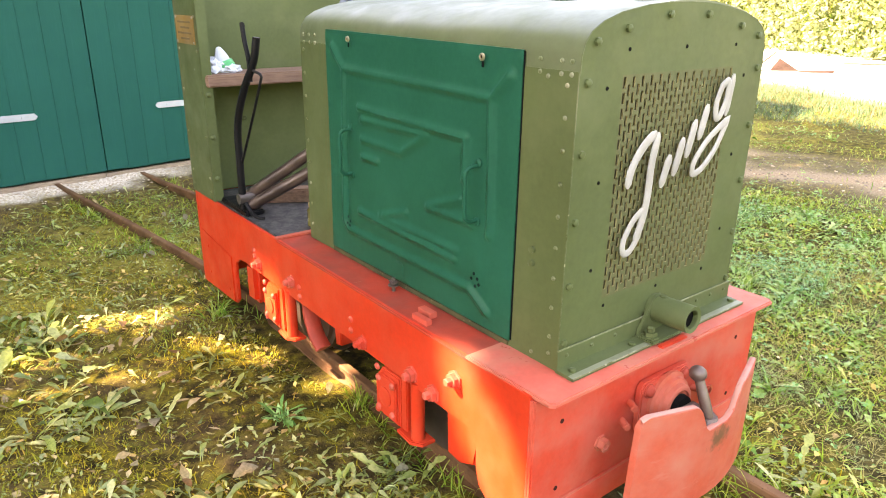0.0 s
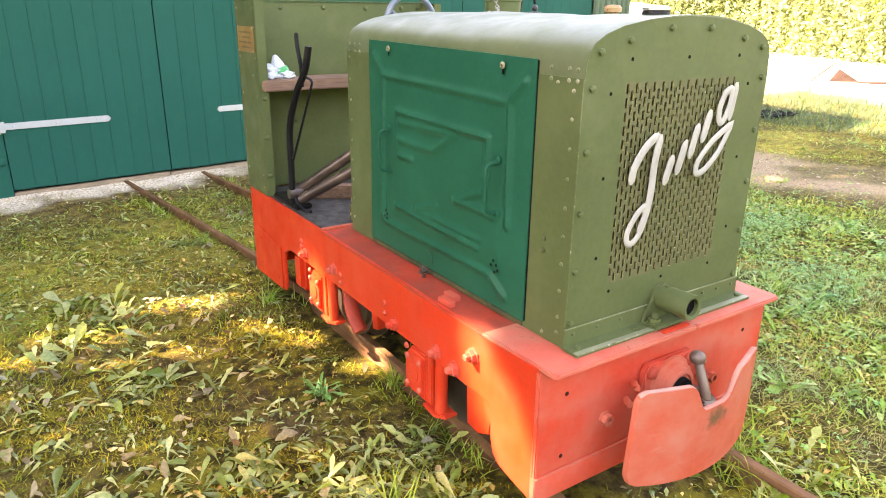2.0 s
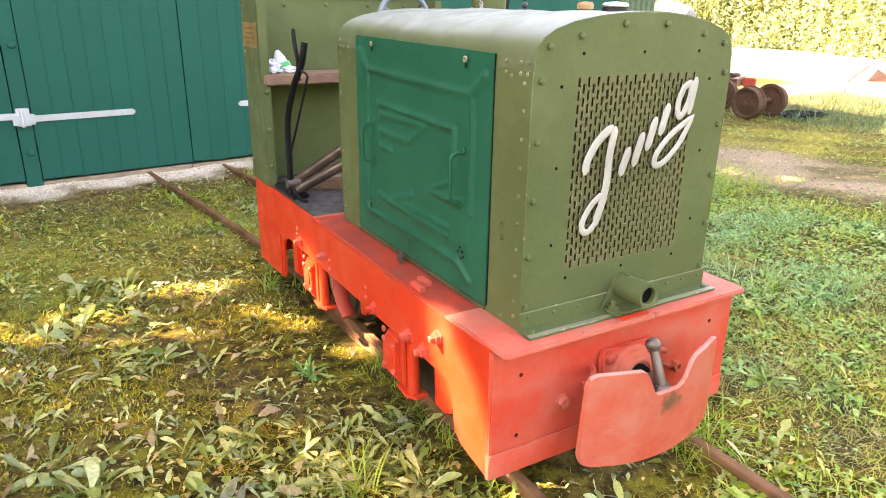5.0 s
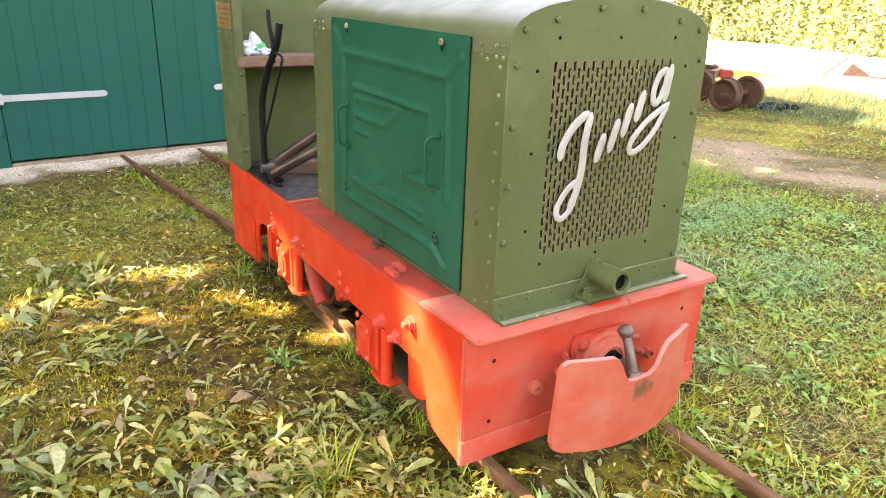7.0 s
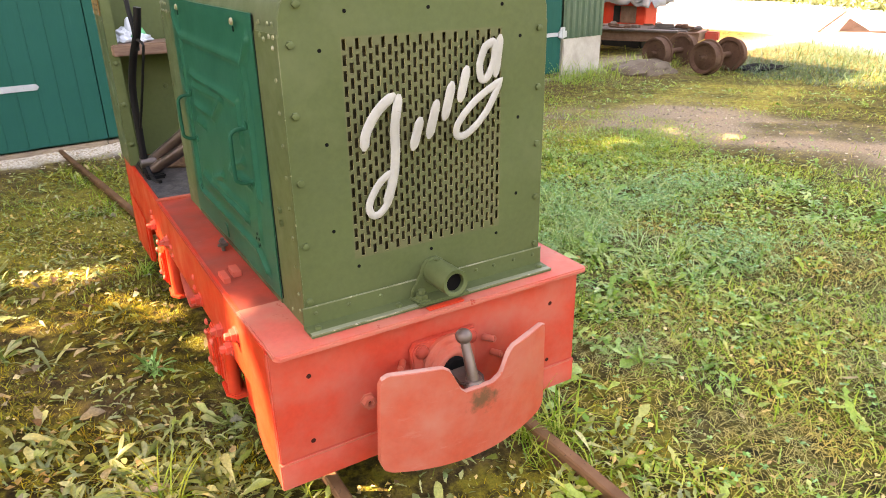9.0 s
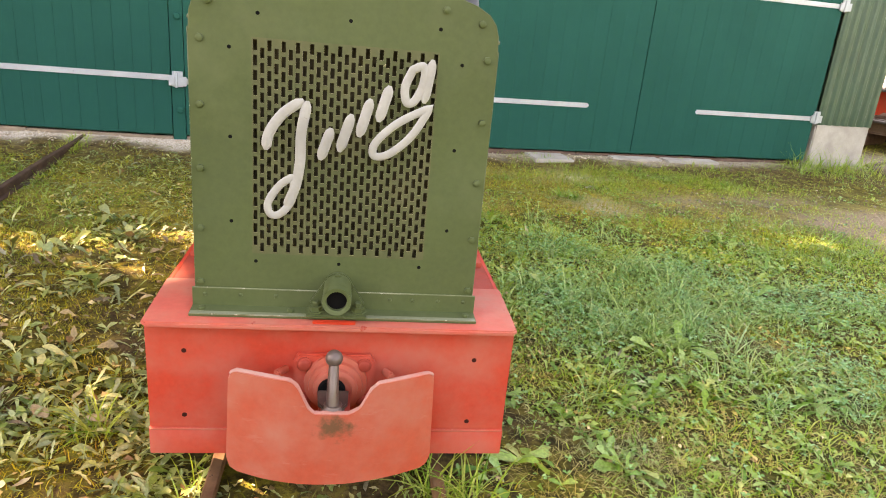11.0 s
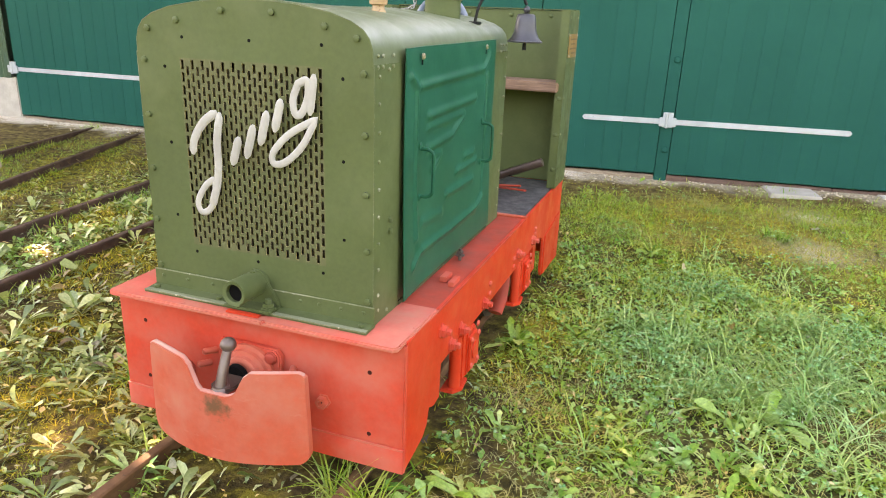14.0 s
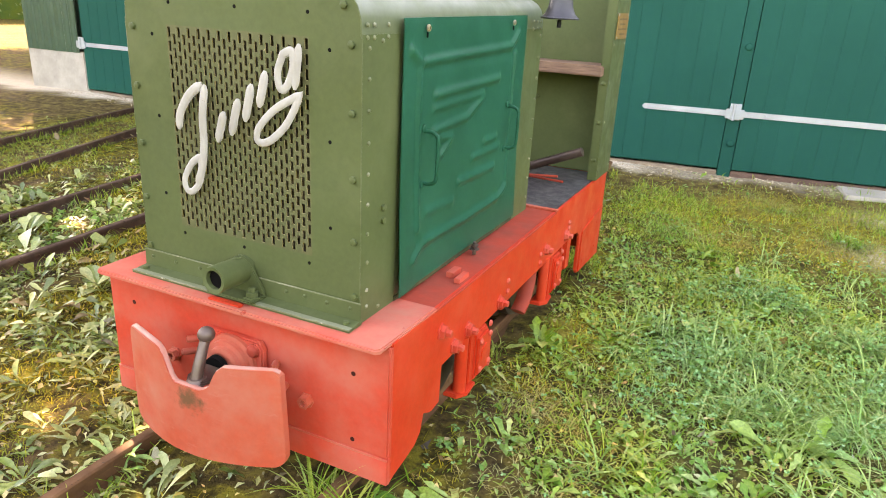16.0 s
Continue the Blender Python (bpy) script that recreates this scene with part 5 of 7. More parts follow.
def hood_door(sx):
    ys, zs = np.linspace(0.262, 1.176, 150), np.linspace(0.598, 1.326, 118)
    Y, Z = np.meshgrid(ys, zs, indexing="ij")
    # the top edge rises a little to the back
    Zt = Z + (Z - 0.598) / 0.728 * (0.012 * (Y - 0.72))
    hang = (0.003 if sx < 0 else 0.008) * smoothstep(0.9, 0.598, Z) + (0.002 if sx < 0 else 0.014) * np.exp(-((Y - 0.262) / 0.10) ** 2)
    X = sx * (0.3668 + hang + door_relief(Y, Z, sx))
    # the top follows the shoulder of the hood
    X = X - sx * 0.002 * smoothstep(1.30, 1.33, Z)
    verts = np.stack([X, Y, Zt], -1).reshape(-1, 3)
    back = verts.copy()
    back[:, 0] -= sx * 0.003
    n, m = Y.shape
    i = np.arange(n * m).reshape(n, m)
    q = np.stack([i[:-1, :-1], i[1:, :-1], i[1:, 1:], i[:-1, 1:]], -1).reshape(-1, 4)
    if sx > 0:
        fq, bq = q, q[:, ::-1] + n * m
    else:
        fq, bq = q[:, ::-1], q + n * m
    ring = np.concatenate([i[:, 0], i[-1, 1:], i[-2::-1, -1], i[0, -2:0:-1]])
    nxt = np.roll(ring, -1)
    side = np.stack([ring, ring + n * m, nxt + n * m, nxt], -1)
    if sx < 0:
        side = side[:, ::-1]
    ob = from_arrays("hood_door", np.concatenate([verts, back]), np.concatenate([fq, bq, side]), GREEN, True)
    ob.data.set_sharp_from_angle(angle=radians(50))
    ob.parent = loco
    ob["label"] = "bottle-green pressed sheet-metal hood door"
    face = FACE_LEFT if sx < 0 else FACE_RIGHT
    X0 = sx * 0.374
    for y in (1.022, 0.398):
        line = curve_pts([(X0, y, 1.032), (X0 + sx * 0.020, y, 1.033), (X0 + sx * 0.038, y, 1.024), (X0 + sx * 0.042, y, 1.004), (X0 + sx * 0.042, y, 0.918), (X0 + sx * 0.038, y, 0.898), (X0 + sx * 0.020, y, 0.889), (X0, y, 0.890)], 4)
        hd = part("handle", tube(line, 0.0055, 10), GREEN, ob, "green bent-rod handle")
        for z in (1.040, 0.885):
            part("handle_foot", lathe([(0.012, 0), (0.012, 0.004), (0.006, 0.007), (0.002, 0.007)], 10, Matrix.Translation((X0 - sx * 0.003, y, z)) @ face), GREEN, ob)
    for y, z in ((1.016, 1.308), (0.391, 1.297)):
        part("turn_button", lathe([(0.0092, 0), (0.0092, 0.004), (0.007, 0.006), (0.0048, 0.0062), (0.0044, 0.001), (0.001, 0.001)], 14, Matrix.Translation((X0 + sx * 0.002, y, z)) @ face), FASTENER, ob, "worn pale fastener")
        part("button_bore", lathe([(0.0046, 0), (0.0046, 0.0012), (0.001, 0.0013)], 10, Matrix.Translation((X0 + sx * 0.0026, y, z)) @ face), HOLE, ob)
        part("fastener_slot", box(min(X0, X0 + sx * 0.0022), max(X0, X0 + sx * 0.0022), y - 0.0035, y + 0.0035, z - 0.024, z - 0.010, 0.0005), HOLE, ob)
    if sx < 0:
        grow(speck_mesh, "rivet_hole", HOLE, [(X0 + sx * 0.002, y, z) for y, z in ((1.052, 0.735), (1.040, 0.722), (1.058, 0.712), (1.044, 0.706))], ob, face)
        part("latch_wire", tube(curve_pts([(X0 - 0.004, 0.765, 0.664), (X0 - 0.006, 0.738, 0.664), (X0 - 0.006, 0.728, 0.655), (X0 - 0.006, 0.727, 0.625)], 4), 0.0022, 8), GREEN, ob, "bent green wire above the latch")
    grow(speck_mesh, "rivet_hole", HOLE, [(X0 + sx * 0.0035, y, z) for y, z in ((0.398, 0.742), (0.384, 0.731), (0.378, 0.716), (0.392, 0.708), (0.408, 0.726))], ob, face)
    la = lpart("door_latch", rod((sx * 0.398, 0.752, 0.574), (sx * 0.398, 0.752, 0.618), 0.006, None, 10), BARE_STEEL, label="steel latch bolt with washer below the door")
    part("washer", lathe([(0.003, 0), (0.017, 0), (0.017, 0.003), (0.003, 0.003)], 16, Matrix.Translation((sx * 0.398, 0.752, 0.592))), BARE_STEEL, la)
    part("wing_nut", box(sx * 0.388, sx * 0.408, 0.738, 0.766, 0.600, 0.610, 0.003), BARE_STEEL, la)
    return ob


hood_door(-1)
hood_door(1)

# on the roof
cw = lpart("radiator_cap", lathe([(0.036, 0), (0.036, 0.006), (0.033, 0.007), (0.033, 0.020), (0.037, 0.022), (0.037, 0.027), (0.029, 0.032), (0.004, 0.034)], 24, Matrix.Translation((-0.004, 0.214, 1.418))), CHROME, label="pale worn metal radiator cap on a dark neck")
part("cap_neck", lathe([(0.039, -0.006), (0.038, 0.004), (0.036, 0.019), (0.034, 0.020), (0.004, 0.020)], 24, Matrix.Translation((-0.004, 0.214, 1.418))), DARK_METAL, cw)
lpart("vent_cap", lathe([(0.026, -0.012), (0.024, 0.004), (0.019, 0.012), (0.019, 0.022), (0.027, 0.025), (0.028, 0.038), (0.022, 0.045), (0.004, 0.047)], 22, Matrix.Translation((0.169, 0.534, 1.408))), CAP_RUST, label="ochre rusty vent cap on the hood")
tk = lpart("filler_neck", lathe([(0.068, -0.02), (0.068, 0.060), (0.073, 0.062), (0.073, 0.086), (0.066, 0.091), (0.004, 0.093)], 30, Matrix.Translation((0.17, 1.10, 1.404))), OLIVE, label="olive fuel filler neck with lid and chain")
ring_mesh = mesh_of(tube([(0.009 * math.cos(a), 0.006 * math.sin(a), 0) for a in (i * math.pi / 6 for i in range(12))], 0.0024, 6, None, (1, 1), True), "chain_link", 60)
chain = curve_pts([(0.150, 1.05, 1.508), (0.105, 1.045, 1.507), (0.086, 1.035, 1.475), (0.084, 1.02, 1.440), (0.060, 0.985, 1.425), (0.030, 0.955, 1.424), (-0.01, 0.95, 1.424)], 3)
for i in range(len(chain) - 1):
    o = part("chain_link", ring_mesh, LINK, tk)
    d_ = (chain[i + 1] - chain[i]).normalized()
    o.matrix_local = Matrix.Translation(chain[i].lerp(chain[i + 1], 0.5)) @ Vector((1, 0, 0)).rotation_difference(d_).to_matrix().to_4x4() @ Matrix.Rotation(1.4 * i, 4, "X")
part("lid_clip", rod((0.15, 1.05, 1.500), (0.15, 1.05, 1.520), 0.007, None, 8), LINK, tk)
hw = lpart("hand_wheel", tube([(0.012 + 0.118 * math.cos(a), 1.52, 1.372 + 0.118 * math.sin(a)) for a in (i * math.pi / 20 for i in range(40))], 0.012, 12, None, (1, 1), True), BLUE_RING, label="blue-grey brake hand wheel behind the hood")
for k in range(3):
    a = radians(30 + 120 * k)
    part("spoke", rod((0.012, 1.52, 1.372), (0.012 + 0.112 * math.cos(a), 1.52, 1.372 + 0.112 * math.sin(a)), 0.007), BLUE_RING, hw)
part("wheel_shaft", rod((0.012, 1.36, 1.372), (0.012, 1.54, 1.372), 0.014), DARK_METAL, hw)
arm = lpart("bell_arm", tube(curve_pts([(0.285, 1.14, 1.385), (0.300, 1.15, 1.455), (0.335, 1.17, 1.515), (0.385, 1.205, 1.530), (0.435, 1.235, 1.500), (0.457, 1.25, 1.462)], 6), 0.0058, 10), DARK_METAL, label="black arched bell bracket")
part("arm_base", box(0.262, 0.308, 1.12, 1.16, 1.383, 1.394, 0.003), DARK_METAL, arm)
bell = lpart("bell", lathe([(0.002, 0.112), (0.034, 0.108), (0.040, 0.098), (0.043, 0.070), (0.047, 0.040), (0.057, 0.016), (0.070, 0.003), (0.071, -0.004), (0.066, -0.004), (0.052, 0.010), (0.040, 0.05), (0.002, 0.09)], 36, Matrix.Translation((0.459, 1.25, 1.327)) @ Matrix.Scale(0.93, 4), caps=False), BRONZE, label="dark bronze bell hung from a bracket", smooth=45)
part("bell_eye", ball((0.459, 1.25, 1.444), 0.013, None, (1, 1, 1.1), 14), BRONZE, bell)
part("lip_ring", tube([(0.459 + 0.0656 * math.cos(t), 1.25 + 0.0656 * math.sin(t), 1.327) for t in (i * math.pi / 18 for i in range(36))], 0.0035, 8, None, (1, 1), True), BRONZE, bell)
part("clapper", rod((0.459, 1.25, 1.295), (0.459, 1.25, 1.37), 0.008, 0.005), DARK_METAL, bell)

# deck and cab
lpart("deck", box(-0.472, 0.472, 1.425, 2.195, 0.552, 0.579, 0.004), DECK, label="black cracked deck coating of the driver's stand")
for sx in (-1, 1):
    X = sx * 0.490
    cs = lpart("cab_side_panel", box(X, X - sx * 0.004, 2.02, 2.292, 0.578, 1.462, 0.001), OLIVE, label="olive riveted side panel of the driver's stand")
    part("front_flange", box(X - sx * 0.002, X - sx * 0.042, 2.017, 2.021, 0.580, 1.460, 0.001), OLIVE, cs)
    part("inner_flange", box(X - sx * 0.038, X - sx * 0.042, 2.019, 2.20, 0.580, 1.44, 0.001), OLIVE, cs)
    face = FACE_LEFT if sx < 0 else FACE_RIGHT
    zz = (1.43, 1.35, 1.215, 1.045, 0.86, 0.68, 0.62)
    grow(rivet_mesh, "rivet", WORN_OLIVE, [(X, 2.045, z) for z in zz] + [(X, 2.26, z) for z in zz], cs, face)
    grow(rivet_big, "bolt_head", OLIVE, [(X - sx * 0.02, 2.017, z) for z in (1.04, 0.86, 0.68)], cs, FACE_FRONT)
    np_ = lpart("maker_plate", box(X + sx * 0.001, X + sx * 0.005, 2.045, 2.262, 1.238, 1.352, 0.0012), BRASS, label="engraved brass maker's plate")
    for k, (a, b) in enumerate(((2.075, 2.235), (2.09, 2.20), (2.07, 2.24), (2.10, 2.21))):
        part("writing_bar", box(X + sx * 0.005, X + sx * 0.0058, a, b, 1.326 - 0.022 * k - 0.004, 1.326 - 0.022 * k + 0.004), ENGRAVED, np_)
    grow(rivet_mesh, "rivet", CREAM, [(X + sx * 0.004, y, z) for y in (2.053, 2.254) for z in (1.246, 1.344)], np_, face)
rw = lpart("cab_rear_wall", box(-0.485, 0.485, 2.20, 2.206, 0.579, 1.460, 0.002), OLIVE, label="olive rear wall of the driver's stand")
grow(rivet_big, "bolt_head", OLIVE, [(x, 2.20, 1.435) for x in (-0.3, -0.08, 0.15, 0.36)] + [(-0.25, 2.20, 0.9), (0.1, 2.20, 0.93)], rw, FACE_FRONT)
part("top_rail", box(-0.488, 0.488, 2.19, 2.292, 1.462, 1.468, 0.002), OLIVE, rw)
part("back_sheet", box(-0.485, 0.485, 2.284, 2.290, 0.579, 1.460), OLIVE, rw)
lpart("shelf", slab([(-0.478, 2.012), (-0.47, 2.0), (0.455, 2.0), (0.465, 2.015), (0.465, 2.198), (-0.478, 2.198)], "z", 1.070, 1.119, 0.006), SHELF_WOOD, label="worn brown wooden shelf board")

# brake lever
lv = lpart("brake_lever", tube(curve_pts([(-0.458, 1.775, 0.60), (-0.457, 1.772, 0.78), (-0.454, 1.765, 0.95), (-0.436, 1.715, 1.09), (-0.412, 1.665, 1.19), (-0.398, 1.648, 1.285)], 5), 0.0152, 10, None, (0.75, 1.0)), DARK_METAL, label="black iron brake lever with a squeeze grip")
part("squeeze_grip", tube(curve_pts([(-0.418, 1.69, 1.12), (-0.418, 1.69, 1.20), (-0.424, 1.70, 1.27), (-0.426, 1.705, 1.325)], 5), 0.0095, 8, None, (0.6, 1.0)), DARK_METAL, lv)
part("grip_tip", box(-0.434, -0.418, 1.697, 1.713, 1.305, 1.338, 0.004), DARK_METAL, lv)
part("pull_rod", tube(curve_pts([(-0.418, 1.655, 1.165), (-0.405, 1.62, 1.150), (-0.408, 1.63, 1.11), (-0.432, 1.705, 0.93), (-0.452, 1.758, 0.80)], 5), 0.0055, 8), DARK_METAL, lv)
part("lever_block", box(-0.468, -0.388, 1.72, 2.0, 0.579, 0.602, 0.006), DARK_METAL, lv)
part("pivot", rod((-0.475, 1.775, 0.645), (-0.41, 1.775, 0.645), 0.022, None, 14), BARE_STEEL, lv)
part("toe_strap", tube(curve_pts([(-0.452, 1.775, 0.64), (-0.447, 1.73, 0.60), (-0.44, 1.68, 0.584), (-0.425, 1.65, 0.583)], 5), 0.009, 8), DARK_METAL, lv)
lpart("control_rod", rod((-0.435, 1.83, 0.625), (-0.16, 1.47, 0.935), 0.024, None, 14), ROD_BROWN, label="worn brown steel control rod")
lpart("control_rod", rod((-0.43, 1.765, 0.612), (-0.16, 1.46, 0.852), 0.024, None, 14), ROD_BROWN, label="worn brown steel control rod")
lpart("floor_tread", slab([(-0.38, 1.90), (0.1, 1.62), (0.14, 1.68), (-0.34, 1.97)], "z", 0.579, 0.64, 0.008), SHELF_WOOD, label="dark wooden tread board on the deck")
lpart("pedal_tube", rod((0.440, 1.90, 0.736), (0.08, 1.90, 0.585), 0.021, None, 14), ROD_BROWN, label="worn brown steel pedal tube")
lpart("pedal_tube", rod((0.36, 1.80, 0.625), (0.10, 1.86, 0.59), 0.006, None, 10), RED_GRIMY, label="thin red pedal tube")
lpart("pedal_tube", rod((0.385, 1.815, 0.600), (0.12, 1.885, 0.588), 0.006, None, 10), RED_GRIMY, label="thin red pedal tube")

# loose things on the locomotive


def crumple(c, size, seed, mat, name, parent=None):
    bm = bmesh.new()
    bmesh.ops.create_icosphere(bm, subdivisions=3, radius=1)
    for v in bm.verts:
        n = noise.noise(v.co * 1.7 + Vector((seed, 0, 0))) * 0.55 + noise.noise(v.co * 4.1 + Vector((0, seed, 0))) * 0.28
        v.co *= 1 + n
        v.co = Vector((v.co.x * size[0], v.co.y * size[1], max(-size[2] * 0.8, v.co.z * size[2])))
        v.co += Vector((c[0], c[1], c[2] + size[2] * 0.8))
    return part(name, bm, mat, parent, smooth=15)


bag = crumple((-0.415, 2.10, 1.118), (0.052, 0.045, 0.034), 3.0, BAG_WHITE, "plastic_bag")
tagged(bag, "crumpled white and green plastic bag on the wooden shelf", "bag")
crumple((-0.455, 2.085, 1.118), (0.030, 0.035, 0.026), 8.0, BAG_WHITE, "bag_fold", bag)
crumple((-0.335, 2.09, 1.118), (0.040, 0.035, 0.020), 5.5, BAG_WHITE, "bag_fold", bag)
tip = part("bag_tip", lathe([(0.034, 0), (0.040, 0.03), (0.03, 0.07), (0.012, 0.105), (0.003, 0.11)], 9, Matrix.Translation((-0.355, 2.10, 1.119)) @ Matrix.Rotation(radians(-14), 4, "Y") @ Matrix.Diagonal((1, 0.45, 1, 1))), BAG_WHITE, bag, smooth=20)
part("green_print", lathe([(0.041, 0.012), (0.0425, 0.03), (0.036, 0.052)], 9, Matrix.Translation((-0.348, 2.098, 1.119)) @ Matrix.Rotation(radians(-14), 4, "Y") @ Matrix.Diagonal((1, 0.5, 1, 1))), BAG_GREEN, bag, "green print on the bag")
jar = tagged(part("jar", lathe([(0.026, 0), (0.030, 0.004), (0.030, 0.065), (0.022, 0.075), (0.022, 0.085), (0.004, 0.085)], 18, Matrix.Translation((-0.292, 1.462, 0.579))), JAR), "yellowed jar standing on the black deck", "jar")
part("lid", lathe([(0.0245, 0), (0.0245, 0.014), (0.003, 0.016)], 18, Matrix.Translation((-0.292, 1.462, 0.660))), CAP_RUST, jar)

# ---- far things by the shed corner ----


def wheelset(x, y, turn):
    t = thing("wheelset", "rusty loose wagon wheelset lying in the grass", "wheelset", "wheelsets by the shed", at=Matrix.Translation((x, y, 0.02)) @ Matrix.Rotation(turn, 4, "Z"))
    prof = [(0.001, -0.05), (0.05, -0.05), (0.055, -0.035), (0.16, -0.02), (0.185, -0.075), (0.205, -0.075), (0.21, 0.03), (0.232, 0.036), (0.232, 0.055), (0.19, 0.058), (0.17, 0.03), (0.05, 0.035), (0.001, 0.04)]
    for sx in (-1, 1):
        w = part("wheel", lathe(prof, 32, Matrix.Translation((sx * 0.29, 0, 0.225)) @ (FACE_RIGHT if sx < 0 else FACE_LEFT), caps=False), OLD_RUST, t)
        part("axle_end", rod((sx * 0.33, 0, 0.225), (sx * 0.42, 0, 0.225), 0.035, 0.03, 16), OLD_RUST, w)
    part("axle", rod((-0.26, 0, 0.225), (0.26, 0, 0.225), 0.04, None, 16), OLD_RUST, t)


wheelset(7.30, 4.86, radians(5))
wheelset(7.22, 5.62, radians(4))
# a near-black crumpled sheet added on the black patch behind the wheelsets
mat_bm = bmesh.new()
bmesh.ops.create_grid(mat_bm, x_segments=14, y_segments=10, size=0.5)
for v in mat_bm.verts:
    v.co = Vector((v.co.x * 0.75, v.co.y * 0.5, 0.03 + 0.03 * noise.noise(v.co * 5)))
sheet_ob = part("rubber_mat", mat_bm, HOLE, None, smooth=60, at=Matrix.Translation((8.05, 4.72, 0.02)))
sheet_ob.modifiers.new("thickness", "SOLIDIFY").thickness = 0.008
tagged(sheet_ob, "crumpled near-black sheet lying behind the wheelsets", "mat")

heap_bm = bmesh.new()
bmesh.ops.create_icosphere(heap_bm, subdivisions=4, radius=1)
for v in heap_bm.verts:
    v.co *= 1 + 0.22 * noise.noise(v.co * 1.6) + 0.10 * noise.noise(v.co * 5)
    v.co = Vector((v.co.x * 0.55, v.co.y * 0.42, max(-0.03, v.co.z * 0.17)))
heap = part("mound", heap_bm, HEAP, None, smooth=60, at=Matrix.Translation((6.62, 5.58, 0.01)))
tagged(heap, "small mound of grey-brown soil by the shed corner", "mound")

wagon = thing("flat_wagon", "rusty stripped wagon frame with old planks", "wagon", at=Matrix.Translation((8.05, 7.25, 0)) @ Matrix.Rotation(radians(118), 4, "Z"))
for y in (-0.36, 0.36):
    part("sole_bar", slab([(y - 0.03, 0.25), (y + 0.03, 0.25), (y + 0.03, 0.265), (y + 0.006, 0.27), (y + 0.006, 0.39), (y + 0.03, 0.395), (y + 0.03, 0.41), (y - 0.03, 0.41)], "x", -1.2, 1.15, 0.002), RUST, wagon)
for x in (-1.15, -0.4, 0.4, 1.1):
    part("cross_bar", box(x - 0.05, x + 0.05, -0.36, 0.36, 0.27, 0.40, 0.006), RUST, wagon)
for i in range(6):
    o = part("plank", box(-0.95 + 0.05 * (i % 3), 0.95 - 0.07 * (i % 2), -0.075, 0.075, 0.0, 0.03, 0.006), SLEEPER_WOOD, wagon)
    o.location = (-0.1 + 0.06 * (i % 2), -0.42 + 0.165 * i, 0.412)
    o.rotation_euler = (random.uniform(-0.03, 0.03), random.uniform(-0.02, 0.02), random.uniform(-0.06, 0.06))
part("red_buffer", box(-1.42, -1.22, -0.16, 0.02, 0.26, 0.40, 0.02), RED_GRIMY, wagon, "faded red buffer block")
for x in (-0.7, 0.7):
    part("wheel_pair", rod((x, -0.34, 0.13), (x, 0.34, 0.13), 0.13, None, 24, None, 0.01), RUST, wagon)

for k in range(16):
    x, y = -1.15 + 0.125 * k + random.uniform(-0.05, 0.05), random.uniform(-0.40, 0.36)
    a, ln = random.uniform(0, 3.14), random.uniform(0.10, 0.34)
    h = random.uniform(0.018, 0.05)
    o = part("scrap_iron", box(-ln / 2, ln / 2, -h, h, 0.0, h * 1.3, 0.005) if k % 3 else lathe([(0.02, 0), (0.06, 0.0), (0.065, 0.03), (0.03, 0.06), (0.02, 0.06)], 14), OLD_RUST if k % 4 else SLEEPER_WOOD, None, at=wagon.matrix_world @ Matrix.Translation((x, y, 0.446)) @ Matrix.Rotation(a, 4, "Z") @ Matrix.Rotation(random.uniform(-0.12, 0.12), 4, "Y"))
    tagged(o, "rusty piece of scrap iron on the wagon planks", "scrap", "scrap on the wagon")

crate = thing("red_machine_box", "red sheet-metal machine box under a grey tarpaulin", "machine", at=Matrix.Translation((8.75, 8.05, 0)) @ Matrix.Rotation(radians(7), 4, "Z"))
part("box_body", box(-0.35, -0.02, -0.68, 0.68, 0.30, 0.80, 0.012), RED, crate)
part("hatch", box(-0.372, -0.35, -0.50, -0.17, 0.46, 0.74, 0.01), RUST, crate, "rusty hatch plate")
part("hinge_strip", box(-0.378, -0.35, -0.16, -0.02, 0.46, 0.74, 0.008), DARK_METAL, crate)
part("stand", box(-0.32, -0.05, -0.62, 0.62, 0.0, 0.295, 0.02), DARK_METAL, crate)
part("round_tank", lathe([(0.001, 0.0), (0.215, 0.0), (0.225, -0.012), (0.245, -0.012), (0.25, 0.0), (0.25, 0.30), (0.001, 0.30)], 32, Matrix.Translation((-0.46, 0.04, 1.052)) @ FACE_RIGHT, caps=False), TARP, crate, "round grey tank end")


def tarp_mesh():
    bm = bmesh.new()
    n, m = 48, 56
    grid = []
    for i in range(n + 1):
        row = []
        for j in range(m + 1):
            u, v = i / n * 2 - 1, j / m * 2 - 1
            r = max(abs(u), abs(v))
            x, y = -0.10 + u * 0.33, -0.04 + v * 0.74
            top = 1.62 - 0.35 * u * u - 0.30 * v * v
            low = 0.82 + 0.12 * noise.noise(Vector((u * 2, v * 2, 4.0)))
            k = max(0.0, (r - 0.72) / 0.28)
            z = top * (1 - k) + low * k
            f = abs(noise.noise(Vector((x * 3, y * 3, z * 2.2)))) + 0.5 * abs(noise.noise(Vector((x * 7, y * 7, z * 6))))
            push = 0.14 * f
            row.append(bm.verts.new((x - push * (1 if u < 0 else -1) * (0.3 + k), y - push * (1 if v < 0 else -1) * k, z - 0.14 * f)))
        grid.append(row)
    for i in range(n):
        for j in range(m):
            bm.faces.new((grid[i][j], grid[i + 1][j], grid[i + 1][j + 1], grid[i][j + 1]))
    return bm


